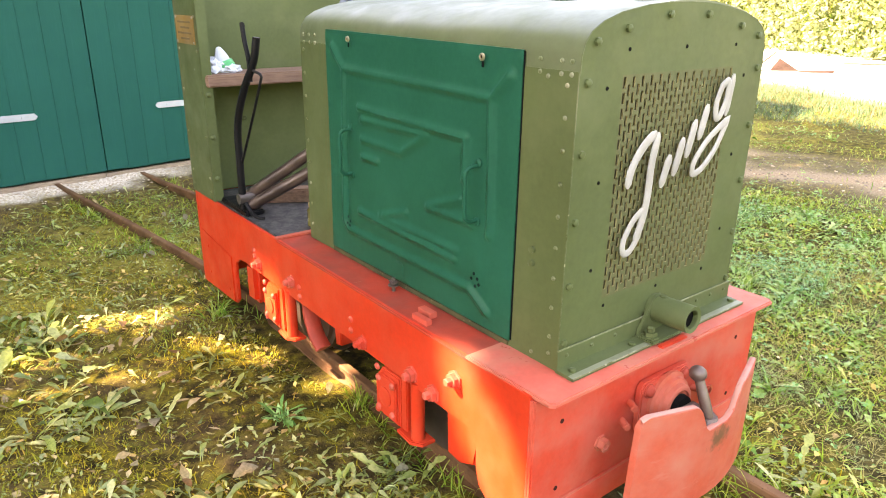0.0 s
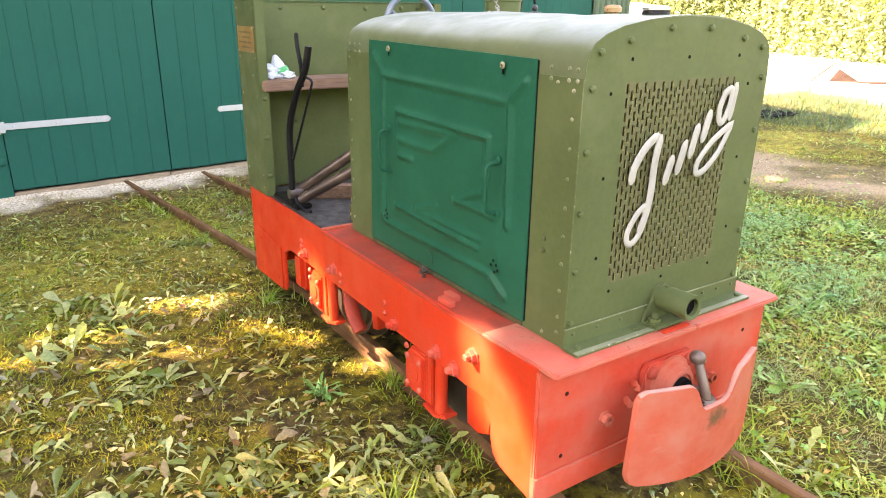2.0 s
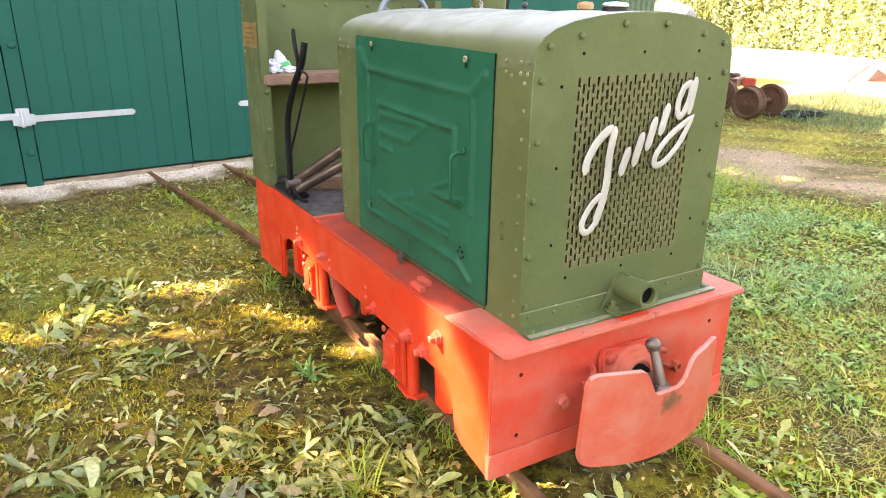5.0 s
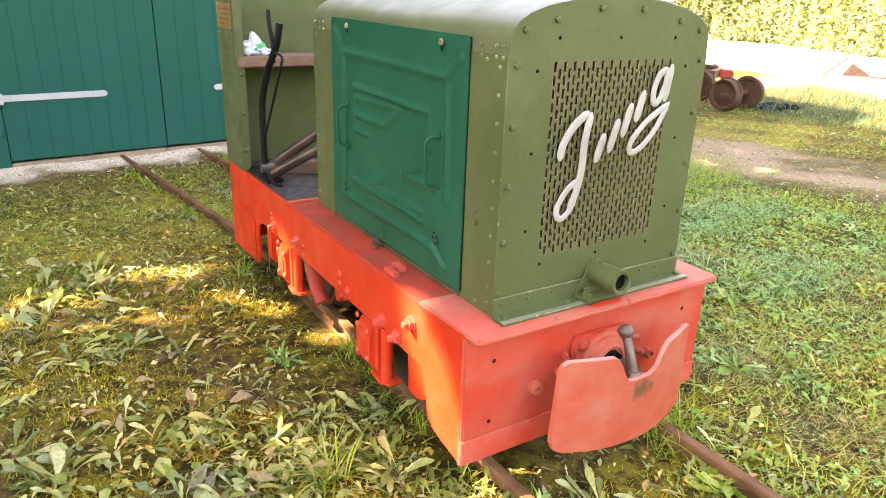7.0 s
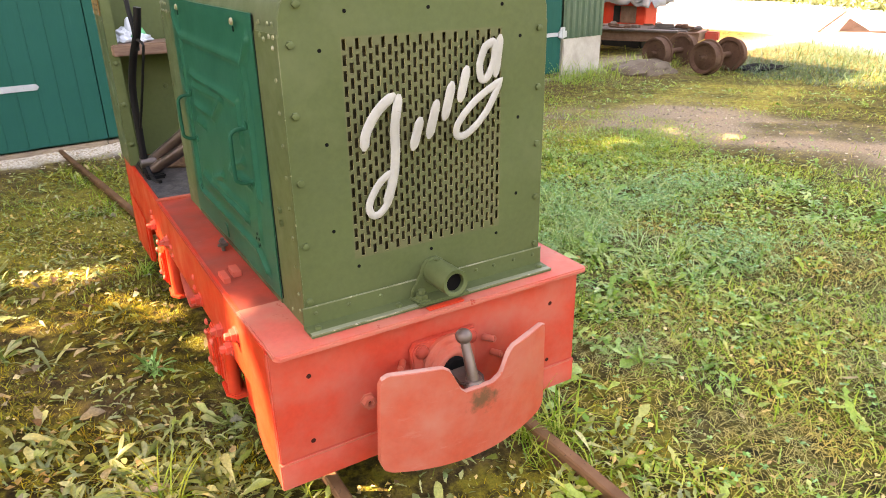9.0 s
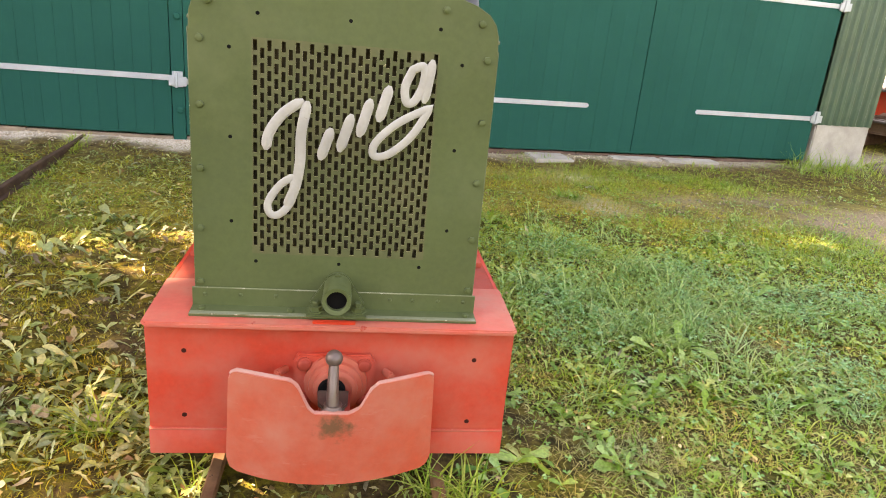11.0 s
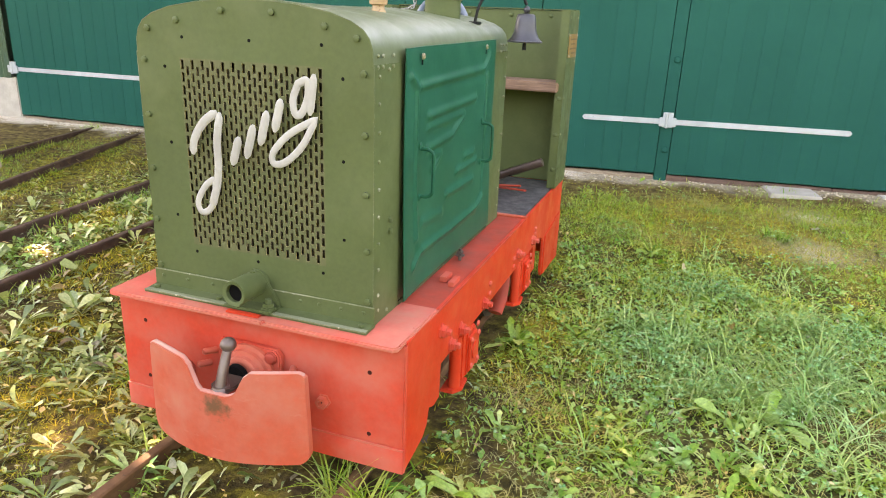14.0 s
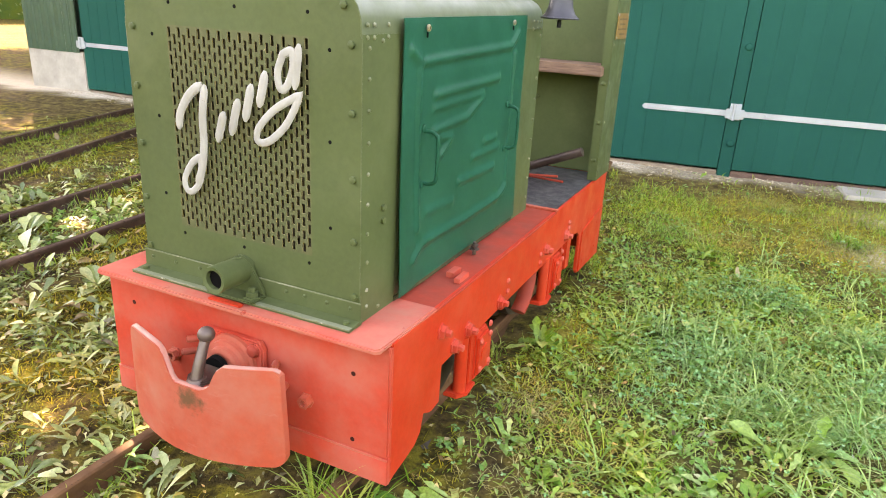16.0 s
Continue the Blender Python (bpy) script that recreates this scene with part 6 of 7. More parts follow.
tp = part("tarpaulin", tarp_mesh(), TARP, None, smooth=28, at=Matrix.Translation((8.75, 8.05, 0)) @ Matrix.Rotation(radians(7), 4, "Z"))
tagged(tp, "creased pale grey tarpaulin draped over the red box", "tarpaulin")
solid = tp.modifiers.new("thickness", "SOLIDIFY")
solid.thickness = 0.004

scrap = thing("steel_frame", "rusty triangular scrap frame lying in the sunny yard", "scrap", at=Matrix.Translation((14.0, 6.75, 0.02)) @ Matrix.Rotation(radians(-35), 4, "Z"))
part("long_bar", box(-0.75, 1.1, -0.03, 0.03, 0.0, 0.05, 0.004), RUST, scrap)
part("raised_bar", rod((-0.75, 0.0, 0.04), (-0.15, 0.25, 0.42), 0.022), RUST, scrap)
part("plate", slab([(-0.3, 0.04), (0.35, 0.04), (-0.12, 0.30)], "y", 0.10, 0.115), RUST, scrap)
for k, (a, b, h) in enumerate((((9.5, 13.2), (22.5, 3.2), 0.05), ((10.3, 14.2), (23.8, 4.0), 0.05), ((14.0, 17.5), (28.0, 6.8), 0.06), ((14.7, 18.3), (28.8, 7.5), 0.06))):
    o = part("far_rail", slab([(-0.022, 0), (0.022, 0), (0.014, h), (-0.014, h)], "y", 0, math.dist(a, b), 0.002), HEAP)
    o.matrix_world = Matrix.Translation((*a, 0.01)) @ Matrix.Rotation(math.atan2(-(b[0] - a[0]), b[1] - a[1]), 4, "Z")
    tagged(o, "rusty rail crossing the pale sunny yard", "rail", "rails in the yard", "structure")

# ---- plants ----
rng = np.random.default_rng(7)


def quads_object(name, V, F, material, smooth=True):
    me = bpy.data.meshes.new(name)
    me.vertices.add(len(V))
    me.vertices.foreach_set("co", V.astype(np.float32).ravel())
    me.loops.add(F.size)
    me.loops.foreach_set("vertex_index", F.astype(np.int32).ravel())
    me.polygons.add(len(F))
    me.polygons.foreach_set("loop_start", np.arange(0, F.size, 4, dtype=np.int32))
    me.polygons.foreach_set("loop_total", np.full(len(F), 4, dtype=np.int32))
    me.update(calc_edges=True)
    me.validate()
    if smooth:
        me.shade_smooth()
    me.materials.append(material)
    return new(name, me)


SPOON = ((0, 0.25, 0.45, 0.62, 0.8, 0.93, 1.0), (0.13, 0.15, 0.34, 0.80, 1.0, 0.80, 0.18))
OVAL = ((0, 0.2, 0.5, 0.8, 1.0), (0.12, 0.72, 1.0, 0.70, 0.05))
LOBED = ((0, 0.14, 0.28, 0.42, 0.57, 0.71, 0.86, 1.0), (0.15, 0.50, 0.22, 0.78, 0.36, 1.0, 0.62, 0.06))


def leaf_shapes(base, yaw, pitch, length, width, droop, steps=5, profile=OVAL, rag=0.14):
    """Broad folded leaves: a midrib that rises and bends over, two halves in a shallow V."""
    n = len(base)
    out = np.zeros((n, steps + 1, 3, 3))
    d = np.stack([np.cos(yaw), np.sin(yaw)], -1)
    s = np.stack([-np.sin(yaw), np.cos(yaw)], -1)
    pos = base.copy()
    twist = rng.normal(0, 0.30, n)
    turn = rng.normal(0, 0.22, n)
    ragged = rng.uniform(1 - rag, 1 + rag, (n, steps + 1, 2))
    for k in range(steps + 1):
        t = k / steps
        a = pitch - droop * t
        w = width * np.interp(t, *profile)
        out[:, k, 1] = pos
        for j, sg in ((0, -1), (2, 1)):
            wj = w * ragged[:, k, j // 2]
            out[:, k, j, :2] = pos[:, :2] + s * (sg * wj)[:, None]
            out[:, k, j, 2] = pos[:, 2] + wj * (0.30 + sg * twist)
        if k < steps:
            way = d + s * (turn * t * 2)[:, None]
            pos = pos + np.concatenate([way * (np.cos(a) * length / steps)[:, None], (np.sin(a) * length / steps)[:, None]], -1)
    V = out.reshape(-1, 3)
    idx = np.arange(n * (steps + 1) * 3).reshape(n, steps + 1, 3)
    F = np.concatenate([np.stack([idx[:, :-1, j], idx[:, :-1, j + 1], idx[:, 1:, j + 1], idx[:, 1:, j]], -1).reshape(-1, 4) for j in (0, 1)])
    return V, F


def rosettes(pts, per, size, spread=0.012, up=(0.15, 1.1), slim=(0.13, 0.24), steps=5, profile=OVAL):
    """Leaf rosettes at the points: per leaves each, fanned round."""
    n = len(pts)
    k = rng.integers(per[0], per[1] + 1, n)
    rep = np.repeat(np.arange(n), k)
    m = len(rep)
    sz = (size[0] + (size[1] - size[0]) * rng.random(n) ** 1.6)[rep]
    base = np.zeros((m, 3))
    base[:, :2] = pts[rep] + rng.normal(0, spread, (m, 2))
    base[:, 2] = ground_height(base[:, 0], base[:, 1]) - 0.004
    L = sz * rng.uniform(0.6, 1.15, m)
    return leaf_shapes(base, rng.uniform(0, 2 * np.pi, m), rng.uniform(*up, m), L, L * rng.uniform(*slim, m), rng.uniform(0.2, 1.5, m), steps, profile)


def clover(pts, height, size):
    """Clover: three rounded leaflets held level at the head of each stalk."""
    n = len(pts)
    z = ground_height(pts[:, 0], pts[:, 1]) + rng.uniform(*height, n)
    head = np.concatenate([pts, z[:, None]], -1)
    yaw = rng.uniform(0, 2 * np.pi, n)
    L = rng.uniform(*size, n)
    tip = rng.uniform(-0.25, 0.5, n)
    return joined([leaf_shapes(head, yaw + k * 2.094, tip + rng.normal(0, 0.15, n), L, L * 0.46, rng.uniform(0.0, 0.7, n), 2, ((0, 0.5, 1.0), (0.15, 0.9, 0.75))) for k in range(3)])


def blades(pts, length, width, lean=(0.75, 1.5), droop=(0.3, 1.6), steps=2):
    """Grass blades that taper and bend over."""
    n = len(pts)
    base = np.zeros((n, 3))
    base[:, :2] = pts
    base[:, 2] = ground_height(pts[:, 0], pts[:, 1]) - 0.004
    yaw = rng.uniform(0, 2 * np.pi, n)
    d = np.stack([np.cos(yaw), np.sin(yaw)], -1)
    s = np.stack([-np.sin(yaw), np.cos(yaw)], -1)
    pitch, dr = rng.uniform(*lean, n), rng.uniform(*droop, n)
    out = np.zeros((n, steps + 1, 2, 3))
    pos = base
    for k in range(steps + 1):
        w = width * np.interp(k / steps, (0, 0.5, 1), (1.0, 0.85, 0.10))
        for j, sg in ((0, -1), (1, 1)):
            out[:, k, j, :2] = pos[:, :2] + s * (sg * w)[:, None]
            out[:, k, j, 2] = pos[:, 2]
        a = pitch - dr * (k + 0.5) / steps
        pos = pos + np.concatenate([d * (np.cos(a) * length / steps)[:, None], (np.sin(a) * length / steps)[:, None]], -1)
    idx = np.arange(n * 2 * (steps + 1)).reshape(n, steps + 1, 2)
    F = np.stack([idx[:, :-1, 0], idx[:, :-1, 1], idx[:, 1:, 1], idx[:, 1:, 0]], -1).reshape(-1, 4)
    return out.reshape(-1, 3), F


def joined(parts_):
    V, F, o = [], [], 0
    for v, f in parts_:
        V.append(v)
        F.append(f + o)
        o += len(v)
    return np.concatenate(V), np.concatenate(F)


def scatter(n, x0, x1, y0, y1, keep):
    p = np.stack([rng.uniform(x0, x1, n), rng.uniform(y0, y1, n)], -1)
    return p[rng.random(n) < keep(p[:, 0], p[:, 1])]


def clear(x, y):
    """Where plants can stand: off the rails, before the shed, thin on the bare track."""
    k = (shed_gap(x, y) > 0.10).astype(float)
    for f in (lambda v: rail_x(v, -0.325), lambda v: rail_x(v, 0.31), lambda v: -2.51 - 0.144 * v, lambda v: -1.93 - 0.085 * v, lambda v: -3.88 - 0.32 * v, lambda v: -3.03 - 0.355 * v):
        k *= np.abs(x - f(y)) > 0.036
    k *= 1 - 0.74 * track_mask(x, y)
    k *= smoothstep(-1.4, -1.05, y + 0.25 * wobble(x, y, 1.9, 6.0))
    k *= 0.12 + 0.88 * smoothstep(0.25, 0.8, shed_gap(x, y) + 0.15 * wobble(x, y, 3.0))
    under = (np.abs(x) < 0.44) & (y > 0.12) & (y < 2.2)
    return k * np.where(under, 0.06, 1.0)


def patch(x, y, s, seed, lo=-0.1, hi=0.35):
    return smoothstep(lo, hi, wobble(x, y, s, seed) + 0.5 * wobble(x, y, s * 2.7, seed + 3))


left = lambda x, y: clear(x, y) * (1 - smoothstep(0.15, 0.75, x)) * np.where((np.abs(x) < 0.33) & (y > -1.2), 0.55, 1)
mossy = lambda x, y: np.exp(-((x - 1.6) / 1.0) ** 2 - ((y - 4.0) / 0.9) ** 2)
right = lambda x, y: clear(x, y) * smoothstep(0.25, 0.65, x) * (1 - 0.6 * mossy(x, y)) * (1 - 0.8 * np.exp(-((x - 2.0) / 0.18) ** 2 - ((y - 3.42) / 0.16) ** 2)) * (1 - 0.8 * np.exp(-((x - 2.10) / 0.25) ** 2 - ((y - 4.5) / 0.2) ** 2))

# where the lawn changes: cool clover, straw, yellow moss
def blobs(x, y, spots):
    k = np.zeros_like(x)
    for cx, cy, rx, ry in spots:
        k = np.maximum(k, np.exp(-((x - cx) / rx) ** 2 - ((y - cy) / ry) ** 2))
    return k * (0.75 + 0.5 * wobble(x, y, 5.0, 2.5))


COOL = [(1.55, 1.75, 0.50, 0.45), (1.10, 1.25, 0.30, 0.25), (1.85, 1.75, 0.55, 0.40), (2.55, 1.50, 0.55, 0.35), (1.30, 2.30, 0.45, 0.25), (2.2, 0.7, 0.3, 0.3)]
STRAWY = [(1.12, 0.25, 0.42, 0.36), (1.55, -0.15, 0.50, 0.35), (0.72, 0.90, 0.20, 0.22), (2.35, 0.25, 0.40, 0.35), (1.95, 1.05, 0.22, 0.18), (0.95, -0.40, 0.35, 0.30)]
STRAW_FAR = [(1.95, 3.50, 0.45, 0.25), (1.30, 4.45, 0.40, 0.22), (2.75, 3.60, 0.60, 0.40), (1.85, 4.35, 0.30, 0.22), (1.10, 3.30, 0.18, 0.20)]
YELLOW = [(1.35, 4.20, 0.55, 0.32), (1.74, 3.25, 0.42, 0.30), (1.50, 4.75, 0.40, 0.25), (2.70, 3.10, 0.60, 0.35), (0.85, 3.60, 0.25, 0.30), (0.60, 1.48, 0.16, 0.22), (0.62, 0.98, 0.12, 0.18), (2.9, 2.6, 0.6, 0.2)]

# weeds on the mossy side
pts_a = scatter(7600, -2.7, 0.6, -1.3, 1.6, lambda x, y: left(x, y) * (0.10 + 0.90 * patch(x, y, 2.8, 2.0)) * (1 - 0.86 * smoothstep(0.35, 1.1, y + 0.3 * wobble(x, y, 1.9, 4.0))))
pts_b = np.concatenate([scatter(2600, -5.6, 0.6, 0.6, 4.7, lambda x, y: left(x, y) * (0.05 + 0.75 * patch(x, y, 2.1, 1.0, 0.05, 0.45))), scatter(2800, -3.4, 0.3, 2.2, 4.6, lambda x, y: left(x, y) * (0.25 + 0.75 * patch(x, y, 3.6, 19.0, -0.2, 0.3)))])
pts_c = scatter(17000, -3.8, 0.5, -1.2, 4.7, lambda x, y: left(x, y) * (0.12 + 0.75 * patch(x, y, 2.3, 6.0)))
pts_d = scatter(1500, -3.2, -1.1, -1.0, 2.6, lambda x, y: clear(x, y) * (0.15 + 0.85 * patch(x, y, 1.8, 13.0, 0.0, 0.4)))
V, F = joined([rosettes(pts_a[::2], (3, 8), (0.040, 0.105), 0.030, (0.0, 0.95), (0.08, 0.14), 6, SPOON), rosettes(pts_a[1::2], (3, 8), (0.040, 0.11), 0.030, (0.0, 0.95), (0.08, 0.15), 7, LOBED), rosettes(pts_b, (2, 6), (0.030, 0.095), 0.026, (0.0, 0.95), (0.08, 0.14), 4, SPOON), rosettes(pts_c, (2, 5), (0.010, 0.034), 0.018, (0.0, 1.1), (0.12, 0.26), 2), rosettes(pts_d, (3, 6), (0.06, 0.14), 0.028, (0.35, 1.25), (0.13, 0.19), 5, SPOON)])
tagged(quads_object("broadleaf_weeds", V, F, WEED), "pale spoon-leaved plantain and dock weeds in moss", "weeds", kind="stuff")
pts = np.concatenate([scatter(180000, -2.9, 0.75, -1.2, 2.6, lambda x, y: left(x, y) * (0.10 + 0.90 * patch(x, y, 3.1, 5.0, -0.25, 0.25))), scatter(70000, -5.0, 0.5, 1.8, 4.8, lambda x, y: left(x, y) * (0.3 + 0.7 * patch(x, y, 2.9, 5.0, -0.4, 0.2)))])
V, F = blades(pts, rng.uniform(0.010, 0.045, len(pts)), rng.uniform(0.0010, 0.0022, len(pts)), (0.1, 1.3), (0.2, 1.4))
tagged(quads_object("mossy_turf", V, F, GRASS_L), "short yellow-green moss and grass turf", "grass", kind="stuff")
pts = scatter(55000, -5.2, 0.3, 1.7, 4.75, lambda x, y: clear(x, y) * (0.12 + 0.88 * patch(x, y, 1.9, 15.0, -0.15, 0.35)) * smoothstep(1.7, 2.3, y) * smoothstep(0.3, 0.9, shed_gap(x, y)))
V, F = blades(pts, rng.uniform(0.02, 0.065, len(pts)), rng.uniform(0.0014, 0.0030, len(pts)), (0.1, 1.2), (0.3, 1.8))
tagged(quads_object("fine_grass", V, F, GRASS_R), "fine green grass over the moss before the shed", "grass", kind="stuff")

# lush side
lawn_leaves = lambda x, y: right(x, y) * (1 - 0.8 * blobs(x, y, STRAWY)) * (1 - 0.8 * blobs(x, y, YELLOW))
pts_a = scatter(1900, 0.3, 7.5, -1.3, 5.2, lambda x, y: lawn_leaves(x, y) * (0.10 + 0.9 * patch(x, y, 1.9, 7.0, 0.0, 0.4)))
pts_b = scatter(2300, 0.45, 3.6, -1.2, 2.8, lambda x, y: lawn_leaves(x, y) * (0.10 + 0.9 * patch(x, y, 2.4, 9.0, 0.0, 0.4)))
siding = scatter(1500, -3.2, -1.9, 0.2, 3.6, lambda x, y: (x > -2.45 - 0.144 * y) * (x < -1.99 - 0.085 * y) * (0.3 + 0.7 * patch(x, y, 3.0, 27.0)))
pts_c = scatter(10000, 0.4, 3.8, -1.2, 3.8, lambda x, y: lawn_leaves(x, y) * (0.25 + 0.75 * patch(x, y, 2.0, 16.0)))
V, F = joined([rosettes(pts_a, (3, 7), (0.04, 0.095), 0.035, (0.1, 1.0), (0.12, 0.20), 4, SPOON), rosettes(pts_b, (4, 8), (0.045, 0.105), 0.025, (0.2, 1.0), (0.12, 0.19), 7, LOBED), rosettes(pts_c, (3, 5), (0.015, 0.045), 0.016, (0.1, 1.1), (0.16, 0.32), 2), rosettes(siding, (3, 6), (0.025, 0.065), 0.02, (0.2, 1.1), (0.16, 0.28), 3)])
tagged(quads_object("lush_weeds", V, F, WEED_R), "lush green dandelion and plantain weeds in the lawn", "weeds", kind="stuff")
pts = np.concatenate([scatter(34000, 0.4, 4.2, -0.9, 3.6, lambda x, y: right(x, y) * (0.05 + 0.95 * blobs(x, y, COOL))), scatter(2500, 0.4, 6.0, -1.0, 4.6, lambda x, y: lawn_leaves(x, y) * patch(x, y, 2.2, 23.0, 0.1, 0.4))])
V, F = clover(pts, (0.02, 0.10), (0.007, 0.016))
tagged(quads_object("clover", V, F, CLOVER), "blue-green clover leaves standing thick in the lawn", "clover", kind="stuff")
lawn_near = lambda x, y: right(x, y) * (0.22 + 0.78 * patch(x, y, 1.7, 11.0, -0.35, 0.3)) * (1 - 0.5 * blobs(x, y, YELLOW))
pts = np.concatenate([scatter(60000, 0.3, 4.3, -1.2, 3.2, lawn_near), scatter(90000, 0.3, 4.4, 2.2, 5.2, lambda x, y: clear(x, y) * (0.15 + 0.85 * patch(x, y, 1.6, 41.0, -0.2, 0.3)) * (1 - 0.75 * blobs(x, y, STRAW_FAR))), scatter(60000, 0.2, 8.8, -1.6, 6.0, lawn_near)])
V, F = blades(pts, 0.02 + 0.075 * rng.random(len(pts)) ** 1.5, rng.uniform(0.0013, 0.0034, len(pts)), (0.1, 1.3), (0.2, 2.2))
tagged(quads_object("lawn_grass", V, F, GRASS_R), "long uncut lawn grass with yellowing blades", "grass", kind="stuff")
pts = scatter(150000, 0.3, 4.2, -0.6, 5.2, lambda x, y: clear(x, y) * smoothstep(0.25, 0.5, x) * np.maximum(blobs(x, y, YELLOW), 0.9 * mossy(x, y)))
V, F = blades(pts, rng.uniform(0.012, 0.05, len(pts)), rng.uniform(0.0012, 0.0028, len(pts)), (0.1, 1.3), (0.2, 1.4))
tagged(quads_object("yellow_moss", V, F, GRASS_L), "yellow-green moss cushions in the thin lawn", "moss", kind="stuff")
pts = scatter(60000, 7.4, 15.5, -3, 12.5, lambda x, y: clear(x, y) * (1 - smoothstep(-0.6, 0.6, yard_edge(x, y))))
V, F = blades(pts, rng.uniform(0.06, 0.20, len(pts)), rng.uniform(0.003, 0.006, len(pts)), (0.5, 1.5), (0.4, 1.6))
tagged(quads_object("sunny_grass", V, F, GRASS_SUN), "tall sunlit grass beyond the bare track", "grass", kind="stuff")
cent = np.concatenate([scatter(60, 0.7, 3.6, 0.2, 3.4, lambda x, y: right(x, y) * (0.25 + 0.75 * patch(x, y, 1.5, 4.0))), np.stack([rng.normal(1.60, 0.35, 60), rng.normal(1.55, 0.40, 60)], -1)])
rep = np.repeat(cent, 34, axis=0)
low = scatter(46000, 0.4, 4.0, -0.6, 3.4, lambda x, y: right(x, y) * blobs(x, y, COOL))
rep = rep + rng.normal(0, 0.035, rep.shape)
V, F = blades(rep, rng.uniform(0.10, 0.26, len(rep)), rng.uniform(0.0018, 0.0042, len(rep)), (0.5, 1.4), (0.9, 2.3), 5)
V, F = joined([(V, F), blades(low, rng.uniform(0.05, 0.15, len(low)), rng.uniform(0.0012, 0.0024, len(low)), (0.5, 1.4), (0.5, 2.0))])
tagged(quads_object("grass_tufts", V, F, GRASS_BLUE), "long bent-over grass tufts", "grass", kind="stuff")
pts = np.concatenate([scatter(110000, 0.3, 3.4, -1.2, 2.6, lambda x, y: right(x, y) * (0.03 + 0.97 * blobs(x, y, STRAWY))), scatter(22000, 0.3, 6.0, -1.2, 4.2, lambda x, y: right(x, y) * (0.08 + 0.92 * patch(x, y, 1.8, 21.0, 0.0, 0.4))), scatter(60000, 0.8, 3.8, 2.8, 4.9, lambda x, y: clear(x, y) * blobs(x, y, STRAW_FAR))])
V, F = blades(pts, rng.uniform(0.02, 0.075, len(pts)), rng.uniform(0.0007, 0.0015, len(pts)), (0.0, 1.1), (0.0, 2.4), 3)
V[:, 2] += 0.006 + 0.012 * np.repeat(rng.random(len(pts)), 8)
tagged(quads_object("dry_grass", V, F, STRAW), "dry straw-coloured grass lying in the lawn", "grass", kind="stuff")

corner = scatter(9000, 4.9, 7.6, 3.2, 6.2, lambda x, y: (shed_gap(x, y) > 0.04) * (1 - smoothstep(0.1, 0.9, shed_gap(x, y))))
V, F = blades(corner, (0.06 + 0.30 * rng.random(len(corner)) ** 2), rng.uniform(0.002, 0.004, len(corner)), (0.5, 1.5), (0.3, 1.8))
tagged(quads_object("corner_grass", V, F, GRASS_R), "tall grass along the shed corner plinth", "grass", kind="stuff")

foot = scatter(16000, 0.9, 6.2, 3.0, 5.6, lambda x, y: (shed_gap(x, y) > 0.05) * (1 - smoothstep(0.2, 0.65, shed_gap(x, y))) * patch(x, y, 2.7, 17.0, 0.0, 0.4))
V, F = blades(foot, rng.uniform(0.04, 0.11, len(foot)), rng.uniform(0.0014, 0.003, len(foot)), (0.5, 1.5), (0.3, 1.6))
tagged(quads_object("shed_foot_grass", V, F, GRASS_R), "green grass along the foot of the shed doors", "grass", kind="stuff")
rail_side = []
for f in (lambda v: rail_x(v, -0.325), lambda v: rail_x(v, 0.31), lambda v: -2.51 - 0.144 * v, lambda v: -1.93 - 0.085 * v, lambda v: -3.88 - 0.32 * v, lambda v: -3.03 - 0.355 * v):
    yy = rng.uniform(-1.3, 4.7, 2200)
    rail_side.append(np.stack([f(yy) + rng.choice([-1, 1], 2200) * (0.038 + np.abs(rng.normal(0, 0.035, 2200))), yy], -1))
rail_side = np.concatenate(rail_side)
rail_side = rail_side[patch(rail_side[:, 0], rail_side[:, 1], 3.1, 8.0, -0.1, 0.35) > rng.random(len(rail_side))]
V, F = blades(rail_side, rng.uniform(0.04, 0.11, len(rail_side)), rng.uniform(0.0014, 0.003, len(rail_side)), (0.6, 1.5), (0.3, 1.6))
tagged(quads_object("rail_grass", V, F, GRASS_R), "green grass growing along the rails", "grass", kind="stuff")

pts = np.concatenate([scatter(8000, -3.6, 0.5, -1.2, 3.4, lambda x, y: left(x, y) * (0.35 + 0.65 * patch(x, y, 2.6, 12.0, -0.3, 0.3))), scatter(1500, 0.4, 3.6, -1.0, 3.4, right)])
b3 = np.concatenate([pts, (ground_height(pts[:, 0], pts[:, 1]) + rng.uniform(0.004, 0.03, len(pts)))[:, None]], -1)
L = rng.uniform(0.010, 0.034, len(pts))
V, F = leaf_shapes(b3, rng.uniform(0, 6.28, len(pts)), rng.uniform(-0.3, 0.5, len(pts)), L, L * rng.uniform(0.15, 0.40, len(pts)), rng.uniform(-0.6, 0.8, len(pts)), 2)
tagged(quads_object("leaf_litter", V, F, LITTER), "fine brown and straw-coloured leaf litter in the moss", "leaf litter", kind="stuff")

